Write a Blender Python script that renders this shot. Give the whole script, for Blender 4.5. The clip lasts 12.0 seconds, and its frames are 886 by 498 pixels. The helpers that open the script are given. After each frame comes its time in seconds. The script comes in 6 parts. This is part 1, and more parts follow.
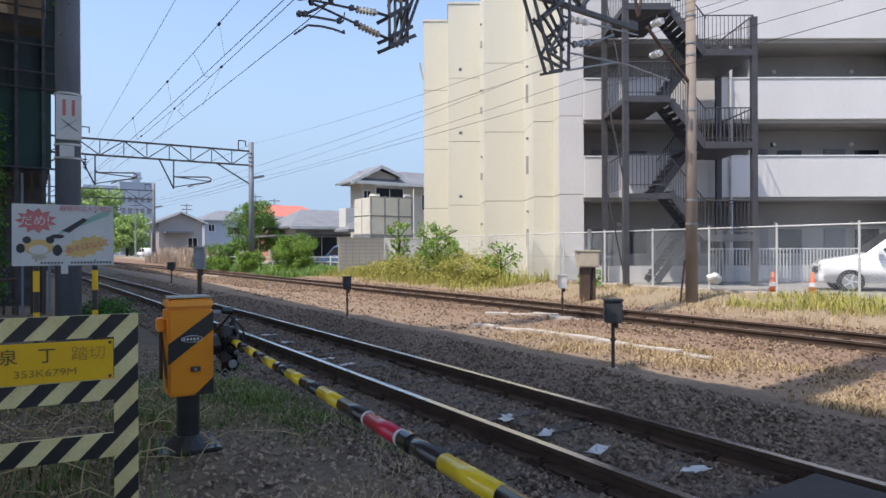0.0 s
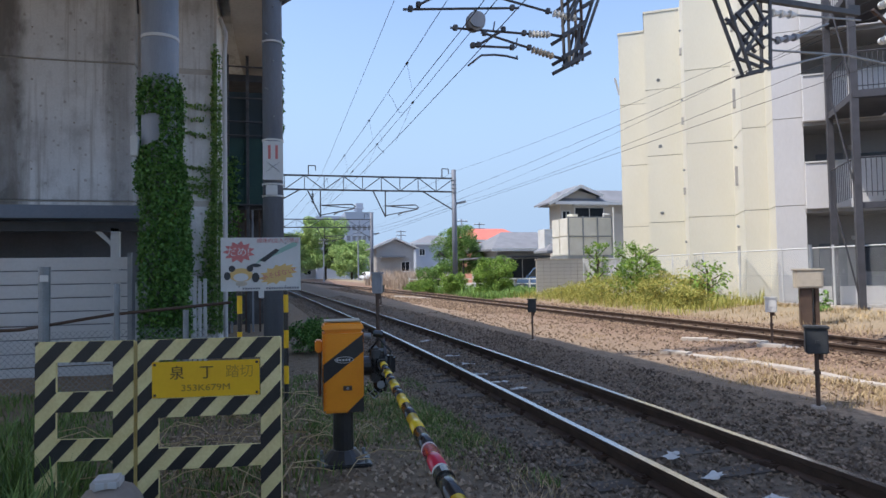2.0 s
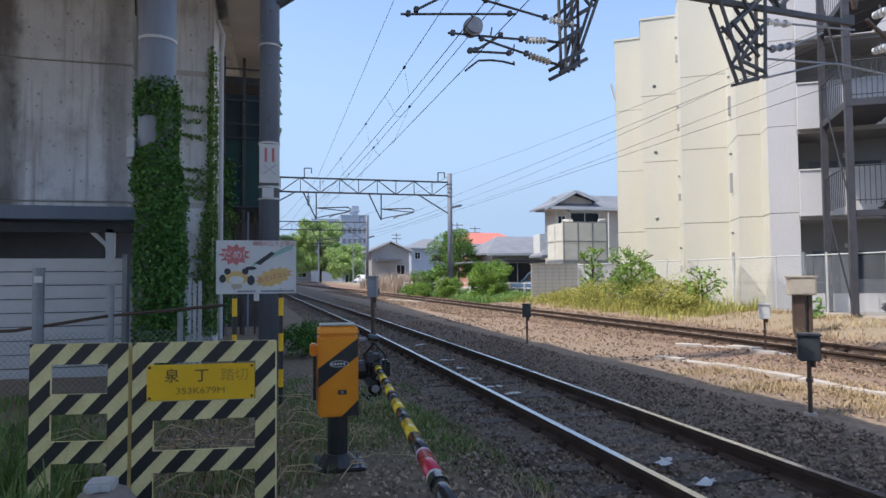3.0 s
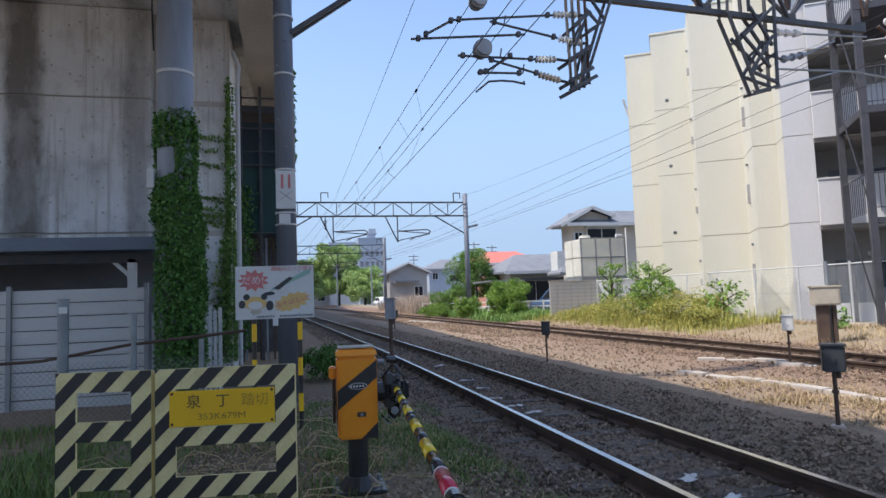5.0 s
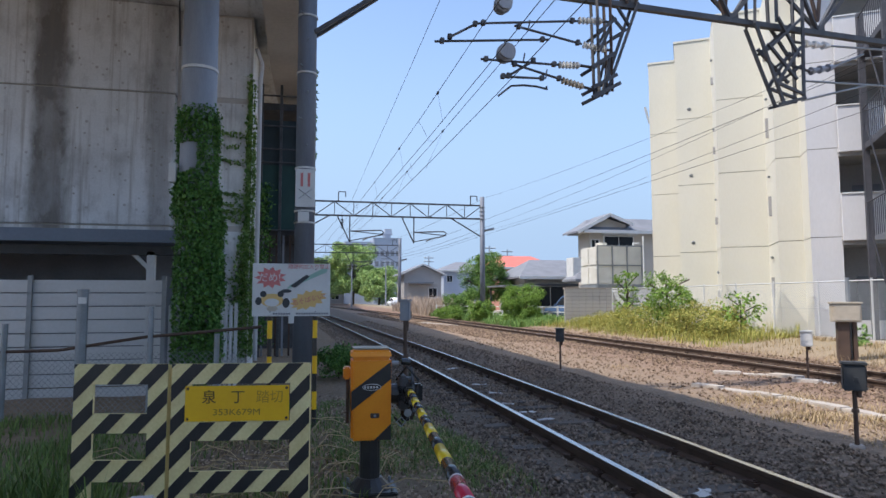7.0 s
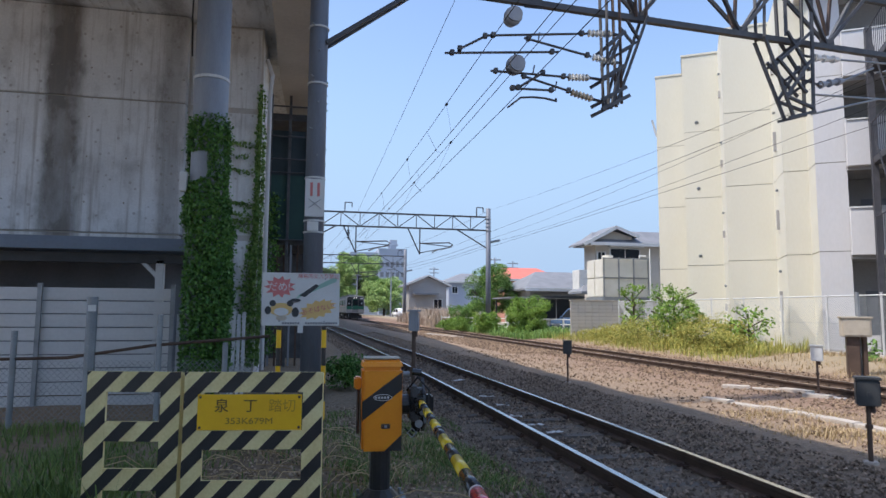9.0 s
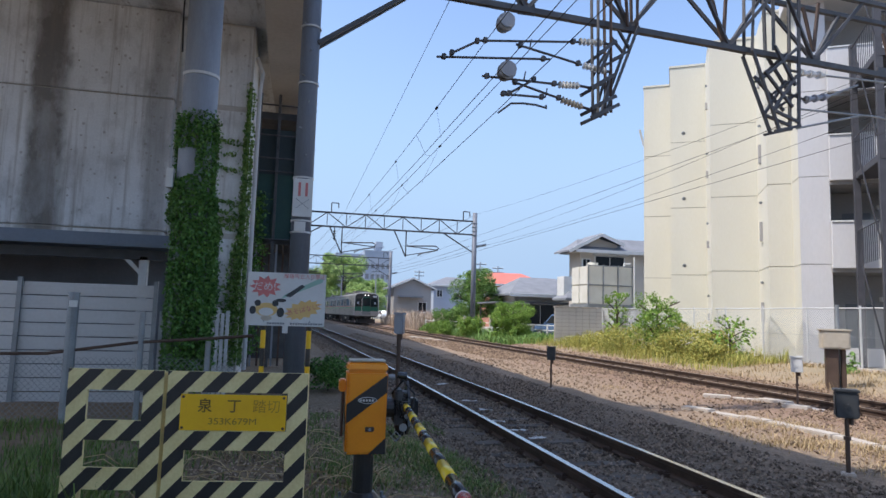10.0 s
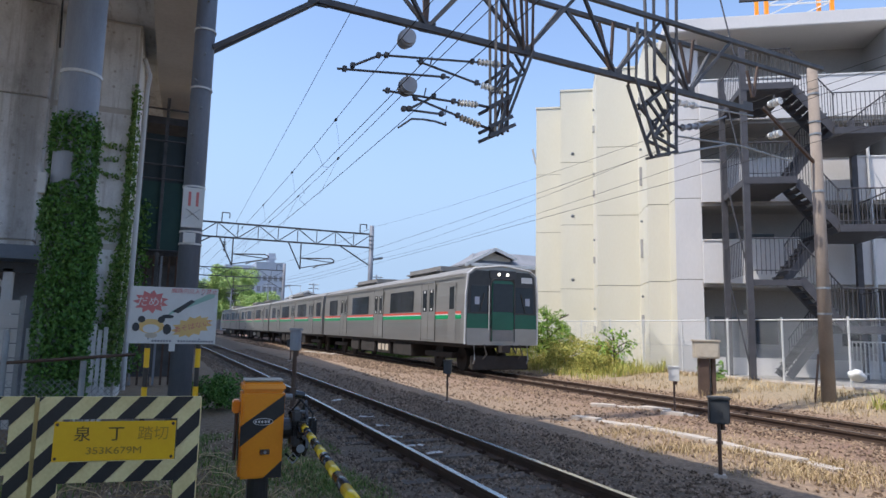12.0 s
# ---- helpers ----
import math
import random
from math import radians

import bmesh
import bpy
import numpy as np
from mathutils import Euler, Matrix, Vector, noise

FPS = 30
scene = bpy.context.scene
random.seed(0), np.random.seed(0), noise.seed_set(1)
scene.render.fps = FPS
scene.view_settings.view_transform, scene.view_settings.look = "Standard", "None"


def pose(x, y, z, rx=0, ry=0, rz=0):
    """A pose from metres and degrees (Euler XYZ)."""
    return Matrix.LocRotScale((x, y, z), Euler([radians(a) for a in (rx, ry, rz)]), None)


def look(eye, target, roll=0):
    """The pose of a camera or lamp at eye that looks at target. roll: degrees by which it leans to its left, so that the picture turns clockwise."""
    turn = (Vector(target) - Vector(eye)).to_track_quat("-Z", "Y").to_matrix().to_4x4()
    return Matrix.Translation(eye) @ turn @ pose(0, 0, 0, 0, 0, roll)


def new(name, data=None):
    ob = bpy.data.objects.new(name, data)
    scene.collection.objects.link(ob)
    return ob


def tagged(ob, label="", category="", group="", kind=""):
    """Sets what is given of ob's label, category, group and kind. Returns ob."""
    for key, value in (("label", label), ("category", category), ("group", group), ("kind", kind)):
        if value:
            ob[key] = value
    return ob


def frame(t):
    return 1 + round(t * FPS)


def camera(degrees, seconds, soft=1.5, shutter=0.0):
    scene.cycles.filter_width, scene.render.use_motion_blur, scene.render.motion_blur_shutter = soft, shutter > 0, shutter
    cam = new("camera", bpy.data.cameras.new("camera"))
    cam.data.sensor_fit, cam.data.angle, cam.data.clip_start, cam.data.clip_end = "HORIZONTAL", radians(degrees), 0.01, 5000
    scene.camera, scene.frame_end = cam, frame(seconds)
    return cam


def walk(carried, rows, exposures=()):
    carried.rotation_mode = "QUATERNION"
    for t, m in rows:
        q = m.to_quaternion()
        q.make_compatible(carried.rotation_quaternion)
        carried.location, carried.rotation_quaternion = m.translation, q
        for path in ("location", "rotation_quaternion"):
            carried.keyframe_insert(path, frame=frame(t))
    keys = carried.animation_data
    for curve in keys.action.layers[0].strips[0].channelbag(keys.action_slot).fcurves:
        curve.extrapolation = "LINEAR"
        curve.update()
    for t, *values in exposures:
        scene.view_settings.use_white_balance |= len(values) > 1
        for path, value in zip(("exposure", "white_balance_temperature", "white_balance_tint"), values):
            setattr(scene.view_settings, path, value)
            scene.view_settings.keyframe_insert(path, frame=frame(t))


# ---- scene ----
cam = camera(69.1, 12.0)
PATH = [
    (0, (-3.131, 0.286, 1.396), (-2.04, 1.962, 1.397), -0.2),
    (0.5, (-2.958, 0.168, 1.403), (-1.822, 1.814, 1.359), 2.4),
    (1, (-2.82, 0.153, 1.417), (-1.972, 1.964, 1.481), 0.3),
    (1.5, (-2.714, 0.124, 1.419), (-1.893, 1.947, 1.469), -0.0),
    (2, (-2.675, 0.12, 1.419), (-2.163, 2.052, 1.492), -1.0),
    (2.5, (-2.688, 0.03, 1.451), (-2.227, 1.973, 1.562), -2.4),
    (3, (-2.682, 0.103, 1.429), (-2.156, 2.031, 1.513), -0.5),
    (5, (-2.672, 0.062, 1.426), (-2.198, 1.999, 1.574), -2.1),
    (5.5, (-2.687, 0.073, 1.43), (-2.189, 2.004, 1.59), -1.9),
    (6, (-2.678, 0.057, 1.428), (-2.202, 1.993, 1.595), -1.5),
    (6.5, (-2.699, 0.044, 1.442), (-2.277, 1.993, 1.594), -0.0),
    (7, (-2.693, 0.082, 1.437), (-2.265, 2.029, 1.593), -0.1),
    (9, (-2.744, 0.104, 1.429), (-2.332, 2.052, 1.62), 0.4),
    (9.5, (-2.758, 0.107, 1.428), (-2.334, 2.053, 1.62), 0.8),
    (10, (-2.765, 0.112, 1.433), (-2.31, 2.049, 1.635), 1.7),
    (10.5, (-2.772, 0.125, 1.433), (-2.319, 2.062, 1.643), 2.6),
    (11, (-2.8, 0.127, 1.44), (-2.319, 2.056, 1.664), 2.5),
    (11.5, (-2.813, 0.146, 1.438), (-2.249, 2.053, 1.651), 2.0),
    (12, (-2.806, 0.139, 1.458), (-2.047, 1.973, 1.708), 1.3),
]
walk(cam, [(t, look(eye, target, roll)) for t, eye, target, roll in PATH], [(0, 1.04, 6600, 13), (0.9, 1.04, 6400, 13), (12, 1.04, 6320, 13)])

# ---- light ----
SUN = Vector((-0.57, -0.06, 1.0)).normalized()      # towards the sun
world = bpy.data.worlds.new("sky")
scene.world = world
world.use_nodes = True
wn = world.node_tree
sky = wn.nodes.new("ShaderNodeTexSky")
sky.sky_type = "NISHITA"
sky.sun_disc = False
sky.sun_elevation = math.asin(SUN.z)
sky.sun_rotation = math.atan2(SUN.x, SUN.y)
sky.air_density, sky.dust_density, sky.ozone_density = 1.0, 1.3, 2.2
wn.nodes["Background"].inputs[1].default_value = 0.135
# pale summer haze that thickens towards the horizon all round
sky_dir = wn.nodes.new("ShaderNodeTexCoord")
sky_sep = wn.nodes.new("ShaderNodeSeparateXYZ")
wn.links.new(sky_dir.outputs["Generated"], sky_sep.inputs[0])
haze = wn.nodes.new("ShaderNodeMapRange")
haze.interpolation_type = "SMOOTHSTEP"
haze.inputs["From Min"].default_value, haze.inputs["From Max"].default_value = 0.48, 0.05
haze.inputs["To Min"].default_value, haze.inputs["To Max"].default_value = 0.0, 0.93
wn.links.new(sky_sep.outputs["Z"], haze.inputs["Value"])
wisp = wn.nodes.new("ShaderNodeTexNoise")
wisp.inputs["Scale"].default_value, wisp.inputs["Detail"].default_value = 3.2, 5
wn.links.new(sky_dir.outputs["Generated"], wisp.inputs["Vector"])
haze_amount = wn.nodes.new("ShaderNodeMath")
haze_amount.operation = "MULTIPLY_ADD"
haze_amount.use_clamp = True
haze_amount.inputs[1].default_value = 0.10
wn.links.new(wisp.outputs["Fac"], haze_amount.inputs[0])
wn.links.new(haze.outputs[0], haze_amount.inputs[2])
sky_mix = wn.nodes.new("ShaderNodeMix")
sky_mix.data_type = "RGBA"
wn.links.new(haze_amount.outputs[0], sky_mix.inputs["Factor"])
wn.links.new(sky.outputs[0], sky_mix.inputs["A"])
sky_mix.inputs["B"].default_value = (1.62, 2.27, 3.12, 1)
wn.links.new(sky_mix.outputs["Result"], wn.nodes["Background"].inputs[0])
sun = new("sun", bpy.data.lights.new("sun", "SUN"))
sun.data.energy, sun.data.angle, sun.data.color = 2.35, radians(0.5), (1.0, 0.94, 0.84)
sun.matrix_world = look(SUN * 60, (0, 0, 0))


# ---- materials ----
def mat(name, a, b=None, rough=0.7, metal=0.0, scale=8.0, fine=60.0, bump=0.15, spread=0.12, island=0.0, obrand=0.0, stretch=None, spec=0.5, bias=0.5):
    """Two-scale mottled surface between the colours a and b."""
    m = bpy.data.materials.new(name)
    m.use_nodes = True
    nt = m.node_tree
    bs = nt.nodes["Principled BSDF"]
    b = b or tuple(min(1, c * (1 - spread * 2)) for c in a)
    tc = nt.nodes.new("ShaderNodeTexCoord")
    src = tc.outputs["Object"]
    if stretch:
        mp = nt.nodes.new("ShaderNodeMapping")
        mp.inputs["Scale"].default_value = stretch
        nt.links.new(src, mp.inputs[0])
        src = mp.outputs[0]
    n1, n2 = nt.nodes.new("ShaderNodeTexNoise"), nt.nodes.new("ShaderNodeTexNoise")
    n1.inputs["Scale"].default_value, n2.inputs["Scale"].default_value = scale, fine
    n1.inputs["Detail"].default_value, n2.inputs["Detail"].default_value = 6, 3
    for n in (n1, n2):
        nt.links.new(src, n.inputs["Vector"])
    add = nt.nodes.new("ShaderNodeMath")
    add.operation = "MULTIPLY_ADD"
    add.inputs[1].default_value = 0.45
    nt.links.new(n2.outputs["Fac"], add.inputs[0])
    nt.links.new(n1.outputs["Fac"], add.inputs[2])
    fac = add.outputs[0]
    if island or obrand:
        g = nt.nodes.new("ShaderNodeNewGeometry") if island else nt.nodes.new("ShaderNodeObjectInfo")
        a2 = nt.nodes.new("ShaderNodeMath")
        a2.operation = "MULTIPLY_ADD"
        a2.inputs[1].default_value = island or obrand
        nt.links.new(g.outputs["Random Per Island" if island else "Random"], a2.inputs[0])
        nt.links.new(fac, a2.inputs[2])
        fac = a2.outputs[0]
    mid = 0.72 + 0.5 * (island or obrand) + (bias - 0.5)
    ramp = nt.nodes.new("ShaderNodeMapRange")
    ramp.inputs["From Min"].default_value, ramp.inputs["From Max"].default_value = mid - 0.28, mid + 0.28
    nt.links.new(fac, ramp.inputs["Value"])
    mix = nt.nodes.new("ShaderNodeMix")
    mix.data_type = "RGBA"
    mix.inputs["A"].default_value, mix.inputs["B"].default_value = (*a, 1), (*b, 1)
    nt.links.new(ramp.outputs[0], mix.inputs["Factor"])
    nt.links.new(mix.outputs["Result"], bs.inputs["Base Color"])
    bs.inputs["Roughness"].default_value, bs.inputs["Metallic"].default_value = rough, metal
    bs.inputs["Specular IOR Level"].default_value = spec
    if bump:
        bp = nt.nodes.new("ShaderNodeBump")
        bp.inputs["Strength"].default_value, bp.inputs["Distance"].default_value = bump, 0.02
        nt.links.new(add.outputs[0], bp.inputs["Height"])
        nt.links.new(bp.outputs[0], bs.inputs["Normal"])
    return m


def glow(name, colour, strength):
    m = bpy.data.materials.new(name)
    m.use_nodes = True
    bs = m.node_tree.nodes["Principled BSDF"]
    bs.inputs["Base Color"].default_value = (*colour, 1)
    bs.inputs["Emission Color"].default_value = (*colour, 1)
    bs.inputs["Emission Strength"].default_value = strength
    return m


M = {
    "ballast": mat("ballast", (0.42, 0.325, 0.235), (0.14, 0.10, 0.068), 0.9, island=0.9, scale=6, fine=40, bump=0.3),
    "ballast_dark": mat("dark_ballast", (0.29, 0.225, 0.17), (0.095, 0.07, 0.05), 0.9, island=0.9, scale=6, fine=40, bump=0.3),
    "reed": mat("pale_reed", (0.56, 0.46, 0.36), (0.38, 0.30, 0.23), 0.8, island=0.9, scale=2, fine=20, bump=0, spec=0.2),
    "ballast_rust": mat("ballast_rust", (0.31, 0.22, 0.145), (0.12, 0.08, 0.055), 0.9, island=0.9, scale=6, fine=40, bump=0.3),
    "rail": mat("rail", (0.10, 0.065, 0.045), (0.05, 0.032, 0.025), 0.75, 0.2, scale=5, fine=60),
    "railtop": mat("railtop", (0.55, 0.55, 0.56), (0.42, 0.41, 0.41), 0.22, 1.0, scale=3, fine=80, bump=0.02),
    "railtop_dull": mat("railtop_dull", (0.30, 0.25, 0.21), (0.2, 0.15, 0.11), 0.4, 0.7, scale=3, fine=80, bump=0.05),
    "sleeper": mat("sleeper", (0.135, 0.115, 0.095), (0.07, 0.058, 0.048), 0.9, scale=5, fine=50, obrand=0.4),
    "yellow": mat("yellow_paint", (0.86, 0.62, 0.04), (0.74, 0.50, 0.03), 0.45, scale=4, fine=50, bump=0.04, bias=0.62),
    "cream": mat("faded_yellow_paint", (0.84, 0.72, 0.36), (0.60, 0.47, 0.19), 0.6, scale=5, fine=60, bump=0.06, bias=0.60),
    "black": mat("black_paint", (0.02, 0.02, 0.022), (0.045, 0.043, 0.04), 0.3, scale=6, fine=70, bump=0.05),
    "orange": mat("orange_paint", (0.92, 0.33, 0.015), (0.78, 0.25, 0.01), 0.35, scale=4, fine=70, bump=0.03, bias=0.64),
    "plate": mat("plate_yellow", (0.90, 0.55, 0.01), (0.82, 0.46, 0.01), 0.4, scale=3, fine=50, bump=0.02),
    "ink": mat("ink", (0.09, 0.06, 0.02), (0.14, 0.10, 0.03), 0.6, bump=0),
    "ink_worn": mat("worn_ink", (0.30, 0.18, 0.03), (0.42, 0.26, 0.03), 0.6, scale=20, fine=90, bump=0),
    "boomyellow": mat("glossy_yellow_paint", (0.88, 0.64, 0.03), (0.80, 0.54, 0.02), 0.16, scale=4, fine=50, bump=0.0, spec=0.6),
    "boomblack": mat("glossy_black_paint", (0.02, 0.02, 0.022), (0.04, 0.038, 0.036), 0.16, scale=6, fine=70, bump=0.0, spec=0.6),
    "boomred": mat("glossy_red_film", (0.62, 0.03, 0.07), (0.5, 0.025, 0.05), 0.18, scale=5, fine=60, bump=0.0, spec=0.6),
    "ink_faded": mat("faded_ink", (0.55, 0.33, 0.03), (0.48, 0.27, 0.02), 0.6, bump=0),
    "white": mat("white_paint", (0.70, 0.70, 0.68), (0.58, 0.58, 0.55), 0.5, scale=3, fine=40, bump=0.04),
    "red": mat("red_paint", (0.66, 0.04, 0.05), (0.5, 0.03, 0.04), 0.4, scale=5, fine=60, bump=0.04),
    "green": mat("green_print", (0.28, 0.46, 0.38), (0.32, 0.5, 0.42), 0.5, bump=0),
    "orangeprint": mat("orange_print", (0.74, 0.52, 0.20), (0.68, 0.45, 0.16), 0.5, bump=0),
    "redprint": mat("red_print", (0.62, 0.20, 0.19), (0.55, 0.16, 0.15), 0.5, bump=0),
    "blueprint": mat("blue_print", (0.16, 0.22, 0.5), (0.2, 0.28, 0.55), 0.5, bump=0),
    "steel": mat("galvanised_steel", (0.34, 0.36, 0.37), (0.22, 0.235, 0.245), 0.55, 0.5, scale=4, fine=50, bump=0.08),
    "darksteel": mat("weathered_steel", (0.115, 0.115, 0.12), (0.06, 0.06, 0.062), 0.6, 0.3, scale=4, fine=50, bump=0.1),
    "brownsteel": mat("brown_steel", (0.13, 0.085, 0.06), (0.07, 0.045, 0.035), 0.65, 0.2, scale=4, fine=50, bump=0.1),
    "polegrey": mat("pole_paint", (0.33, 0.355, 0.39), (0.235, 0.25, 0.28), 0.6, 0.1, scale=2, fine=30, bump=0.1, stretch=(3, 3, 0.5)),
    "concrete": mat("concrete", (0.58, 0.555, 0.515), (0.40, 0.375, 0.345), 0.88, scale=0.7, fine=14, bump=0.25),
    "poledark": mat("dark_pole_paint", (0.20, 0.22, 0.26), (0.13, 0.145, 0.175), 0.6, 0.1, scale=2, fine=30, bump=0.1, stretch=(3, 3, 0.5)),
    "concpole": mat("concrete_pole", (0.30, 0.25, 0.21), (0.20, 0.165, 0.135), 0.85, scale=2, fine=30, bump=0.2),
    "slab": mat("worn_concrete", (0.52, 0.47, 0.41), (0.38, 0.33, 0.28), 0.9, scale=3, fine=30, bump=0.3),
    "yellowwall": mat("cream_render", (0.66, 0.635, 0.535), (0.60, 0.57, 0.465), 0.85, scale=0.5, fine=18, bump=0.06, stretch=(1, 1, 0.35)),
    "whitewall": mat("white_render", (0.66, 0.645, 0.635), (0.57, 0.56, 0.55), 0.85, scale=0.5, fine=18, bump=0.05, stretch=(1, 1, 0.35)),
    "greywall": mat("grey_render", (0.38, 0.37, 0.355), (0.30, 0.29, 0.28), 0.85, scale=0.6, fine=18, bump=0.05),
    "seam": mat("sealant", (0.33, 0.31, 0.27), (0.27, 0.25, 0.21), 0.8, bump=0),
    "tilewall": mat("brown_siding", (0.58, 0.52, 0.44), (0.49, 0.44, 0.37), 0.8, scale=1, fine=20),
    "roofgrey": mat("grey_roof", (0.23, 0.24, 0.26), (0.16, 0.168, 0.185), 0.75, scale=1.5, fine=20, bump=0.2),
    "roofred": mat("red_roof", (0.68, 0.19, 0.14), (0.58, 0.15, 0.11), 0.7, scale=1.5, fine=20, bump=0.1),
    "redwall": mat("red_brown_siding", (0.52, 0.25, 0.18), (0.43, 0.20, 0.14), 0.8, scale=1.5, fine=20, bump=0.1),
    "glass": mat("window_glass", (0.02, 0.025, 0.03), (0.014, 0.018, 0.022), 0.06, 0.0, bump=0, spec=0.45),
    "tank": mat("tank_panel", (0.70, 0.68, 0.60), (0.6, 0.57, 0.48), 0.6, scale=2, fine=20, bump=0.05),
    "leaf": mat("leaf", (0.22, 0.36, 0.085), (0.08, 0.17, 0.04), 0.6, island=0.9, scale=2, fine=20, bump=0, spec=0.3),
    "leaf_bright": mat("leaf_bright", (0.27, 0.40, 0.07), (0.11, 0.22, 0.035), 0.6, island=0.9, scale=1.5, fine=20, bump=0, spec=0.3),
    # distant foliage: aerial haze is mixed into this pale leaf colour
    "leaf_far_hazed": mat("leaf_far_hazed", (0.46, 0.58, 0.21), (0.20, 0.32, 0.11), 0.7, island=0.9, scale=0.5, fine=9, bump=0, spec=0.2),
    "ivy": mat("ivy_leaf", (0.135, 0.28, 0.06), (0.045, 0.125, 0.025), 0.5, island=0.9, scale=3, fine=25, bump=0, spec=0.3),
    "ivy_pale": mat("young_ivy_leaf", (0.22, 0.34, 0.09), (0.09, 0.19, 0.045), 0.5, island=0.9, scale=3, fine=25, bump=0, spec=0.3),
    "grass": mat("grass_blade", (0.17, 0.25, 0.06), (0.075, 0.13, 0.03), 0.6, island=0.9, scale=2, fine=20, bump=0, spec=0.3),
    "drygrass": mat("dry_grass", (0.52, 0.40, 0.23), (0.27, 0.195, 0.10), 0.8, island=0.9, scale=2, fine=20, bump=0, spec=0.2),
    "yellowgrass": mat("yellow_green_grass", (0.46, 0.41, 0.11), (0.25, 0.28, 0.07), 0.7, island=0.9, scale=1, fine=20, bump=0, spec=0.2),
    "bark": mat("bark", (0.11, 0.085, 0.06), (0.06, 0.045, 0.035), 0.9, scale=6, fine=40, bump=0.5),
    "ceramic": mat("porcelain", (0.75, 0.74, 0.70), (0.6, 0.59, 0.55), 0.25, scale=4, fine=40, bump=0.02),
    "stairsteel": mat("stair_steel", (0.082, 0.08, 0.09), (0.05, 0.05, 0.056), 0.6, 0.2, scale=4, fine=50, bump=0.1),
    "asphalt": mat("asphalt", (0.085, 0.078, 0.072), (0.05, 0.046, 0.043), 0.9, scale=3, fine=60, bump=0.2, spec=0.3),
    "wire": mat("wire", (0.05, 0.048, 0.045), (0.03, 0.03, 0.03), 0.6, 0.5, bump=0),
    "cone": mat("cone_orange", (0.85, 0.16, 0.04), (0.75, 0.13, 0.03), 0.5, bump=0.03),
    "corrugated": mat("pale_sheet", (0.60, 0.605, 0.60), (0.48, 0.485, 0.48), 0.55, 0.0, scale=1, fine=20, bump=0.05),
    "blueeave": mat("blue_grey_sheet", (0.15, 0.19, 0.25), (0.11, 0.14, 0.19), 0.5, 0.1, scale=1, fine=20, bump=0.05),
    "boxgrey": mat("grey_box", (0.06, 0.064, 0.068), (0.035, 0.037, 0.04), 0.6, 0.0, scale=6, fine=50, bump=0.08),
    "boxbeige": mat("beige_box", (0.55, 0.49, 0.39), (0.44, 0.38, 0.29), 0.6, scale=5, fine=40, bump=0.08),
    "carpaint": mat("white_car_paint", (0.78, 0.79, 0.80), (0.74, 0.75, 0.76), 0.15, bump=0, spec=0.7),
    "rubber": mat("rubber", (0.02, 0.02, 0.02), (0.035, 0.033, 0.03), 0.8, bump=0.1),
    "stainless": mat("stainless_side", (0.355, 0.35, 0.33), (0.295, 0.29, 0.272), 0.38, 0.5, scale=1, fine=15, bump=0.02, stretch=(1, 0.1, 3)),
    "traingreen": mat("train_green", (0.008, 0.12, 0.07), (0.008, 0.10, 0.06), 0.3, bump=0.0),
    "stripegreen": mat("stripe_green", (0.0, 0.33, 0.12), (0.0, 0.3, 0.11), 0.35, bump=0.0),
    "stripered": mat("stripe_red", (0.62, 0.10, 0.07), (0.56, 0.085, 0.06), 0.35, bump=0.0),
    "underframe": mat("underframe", (0.022, 0.021, 0.02), (0.04, 0.034, 0.03), 0.85, scale=4, fine=30, bump=0.1),
    "trainroof": mat("train_roof", (0.24, 0.24, 0.235), (0.17, 0.165, 0.16), 0.7, scale=1, fine=20, bump=0.05),
    "lamp": glow("headlight", (1.0, 0.95, 0.8), 1.8),
    "bluebox": mat("blue_car_paint", (0.07, 0.115, 0.20), (0.06, 0.10, 0.17), 0.2, bump=0, spec=0.7),
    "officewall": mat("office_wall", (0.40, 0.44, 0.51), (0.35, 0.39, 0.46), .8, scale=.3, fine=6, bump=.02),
    "paper": mat("scrap", (0.62, 0.62, 0.60), (0.5, 0.5, 0.48), 0.8, scale=6, fine=40, bump=0.1),
}


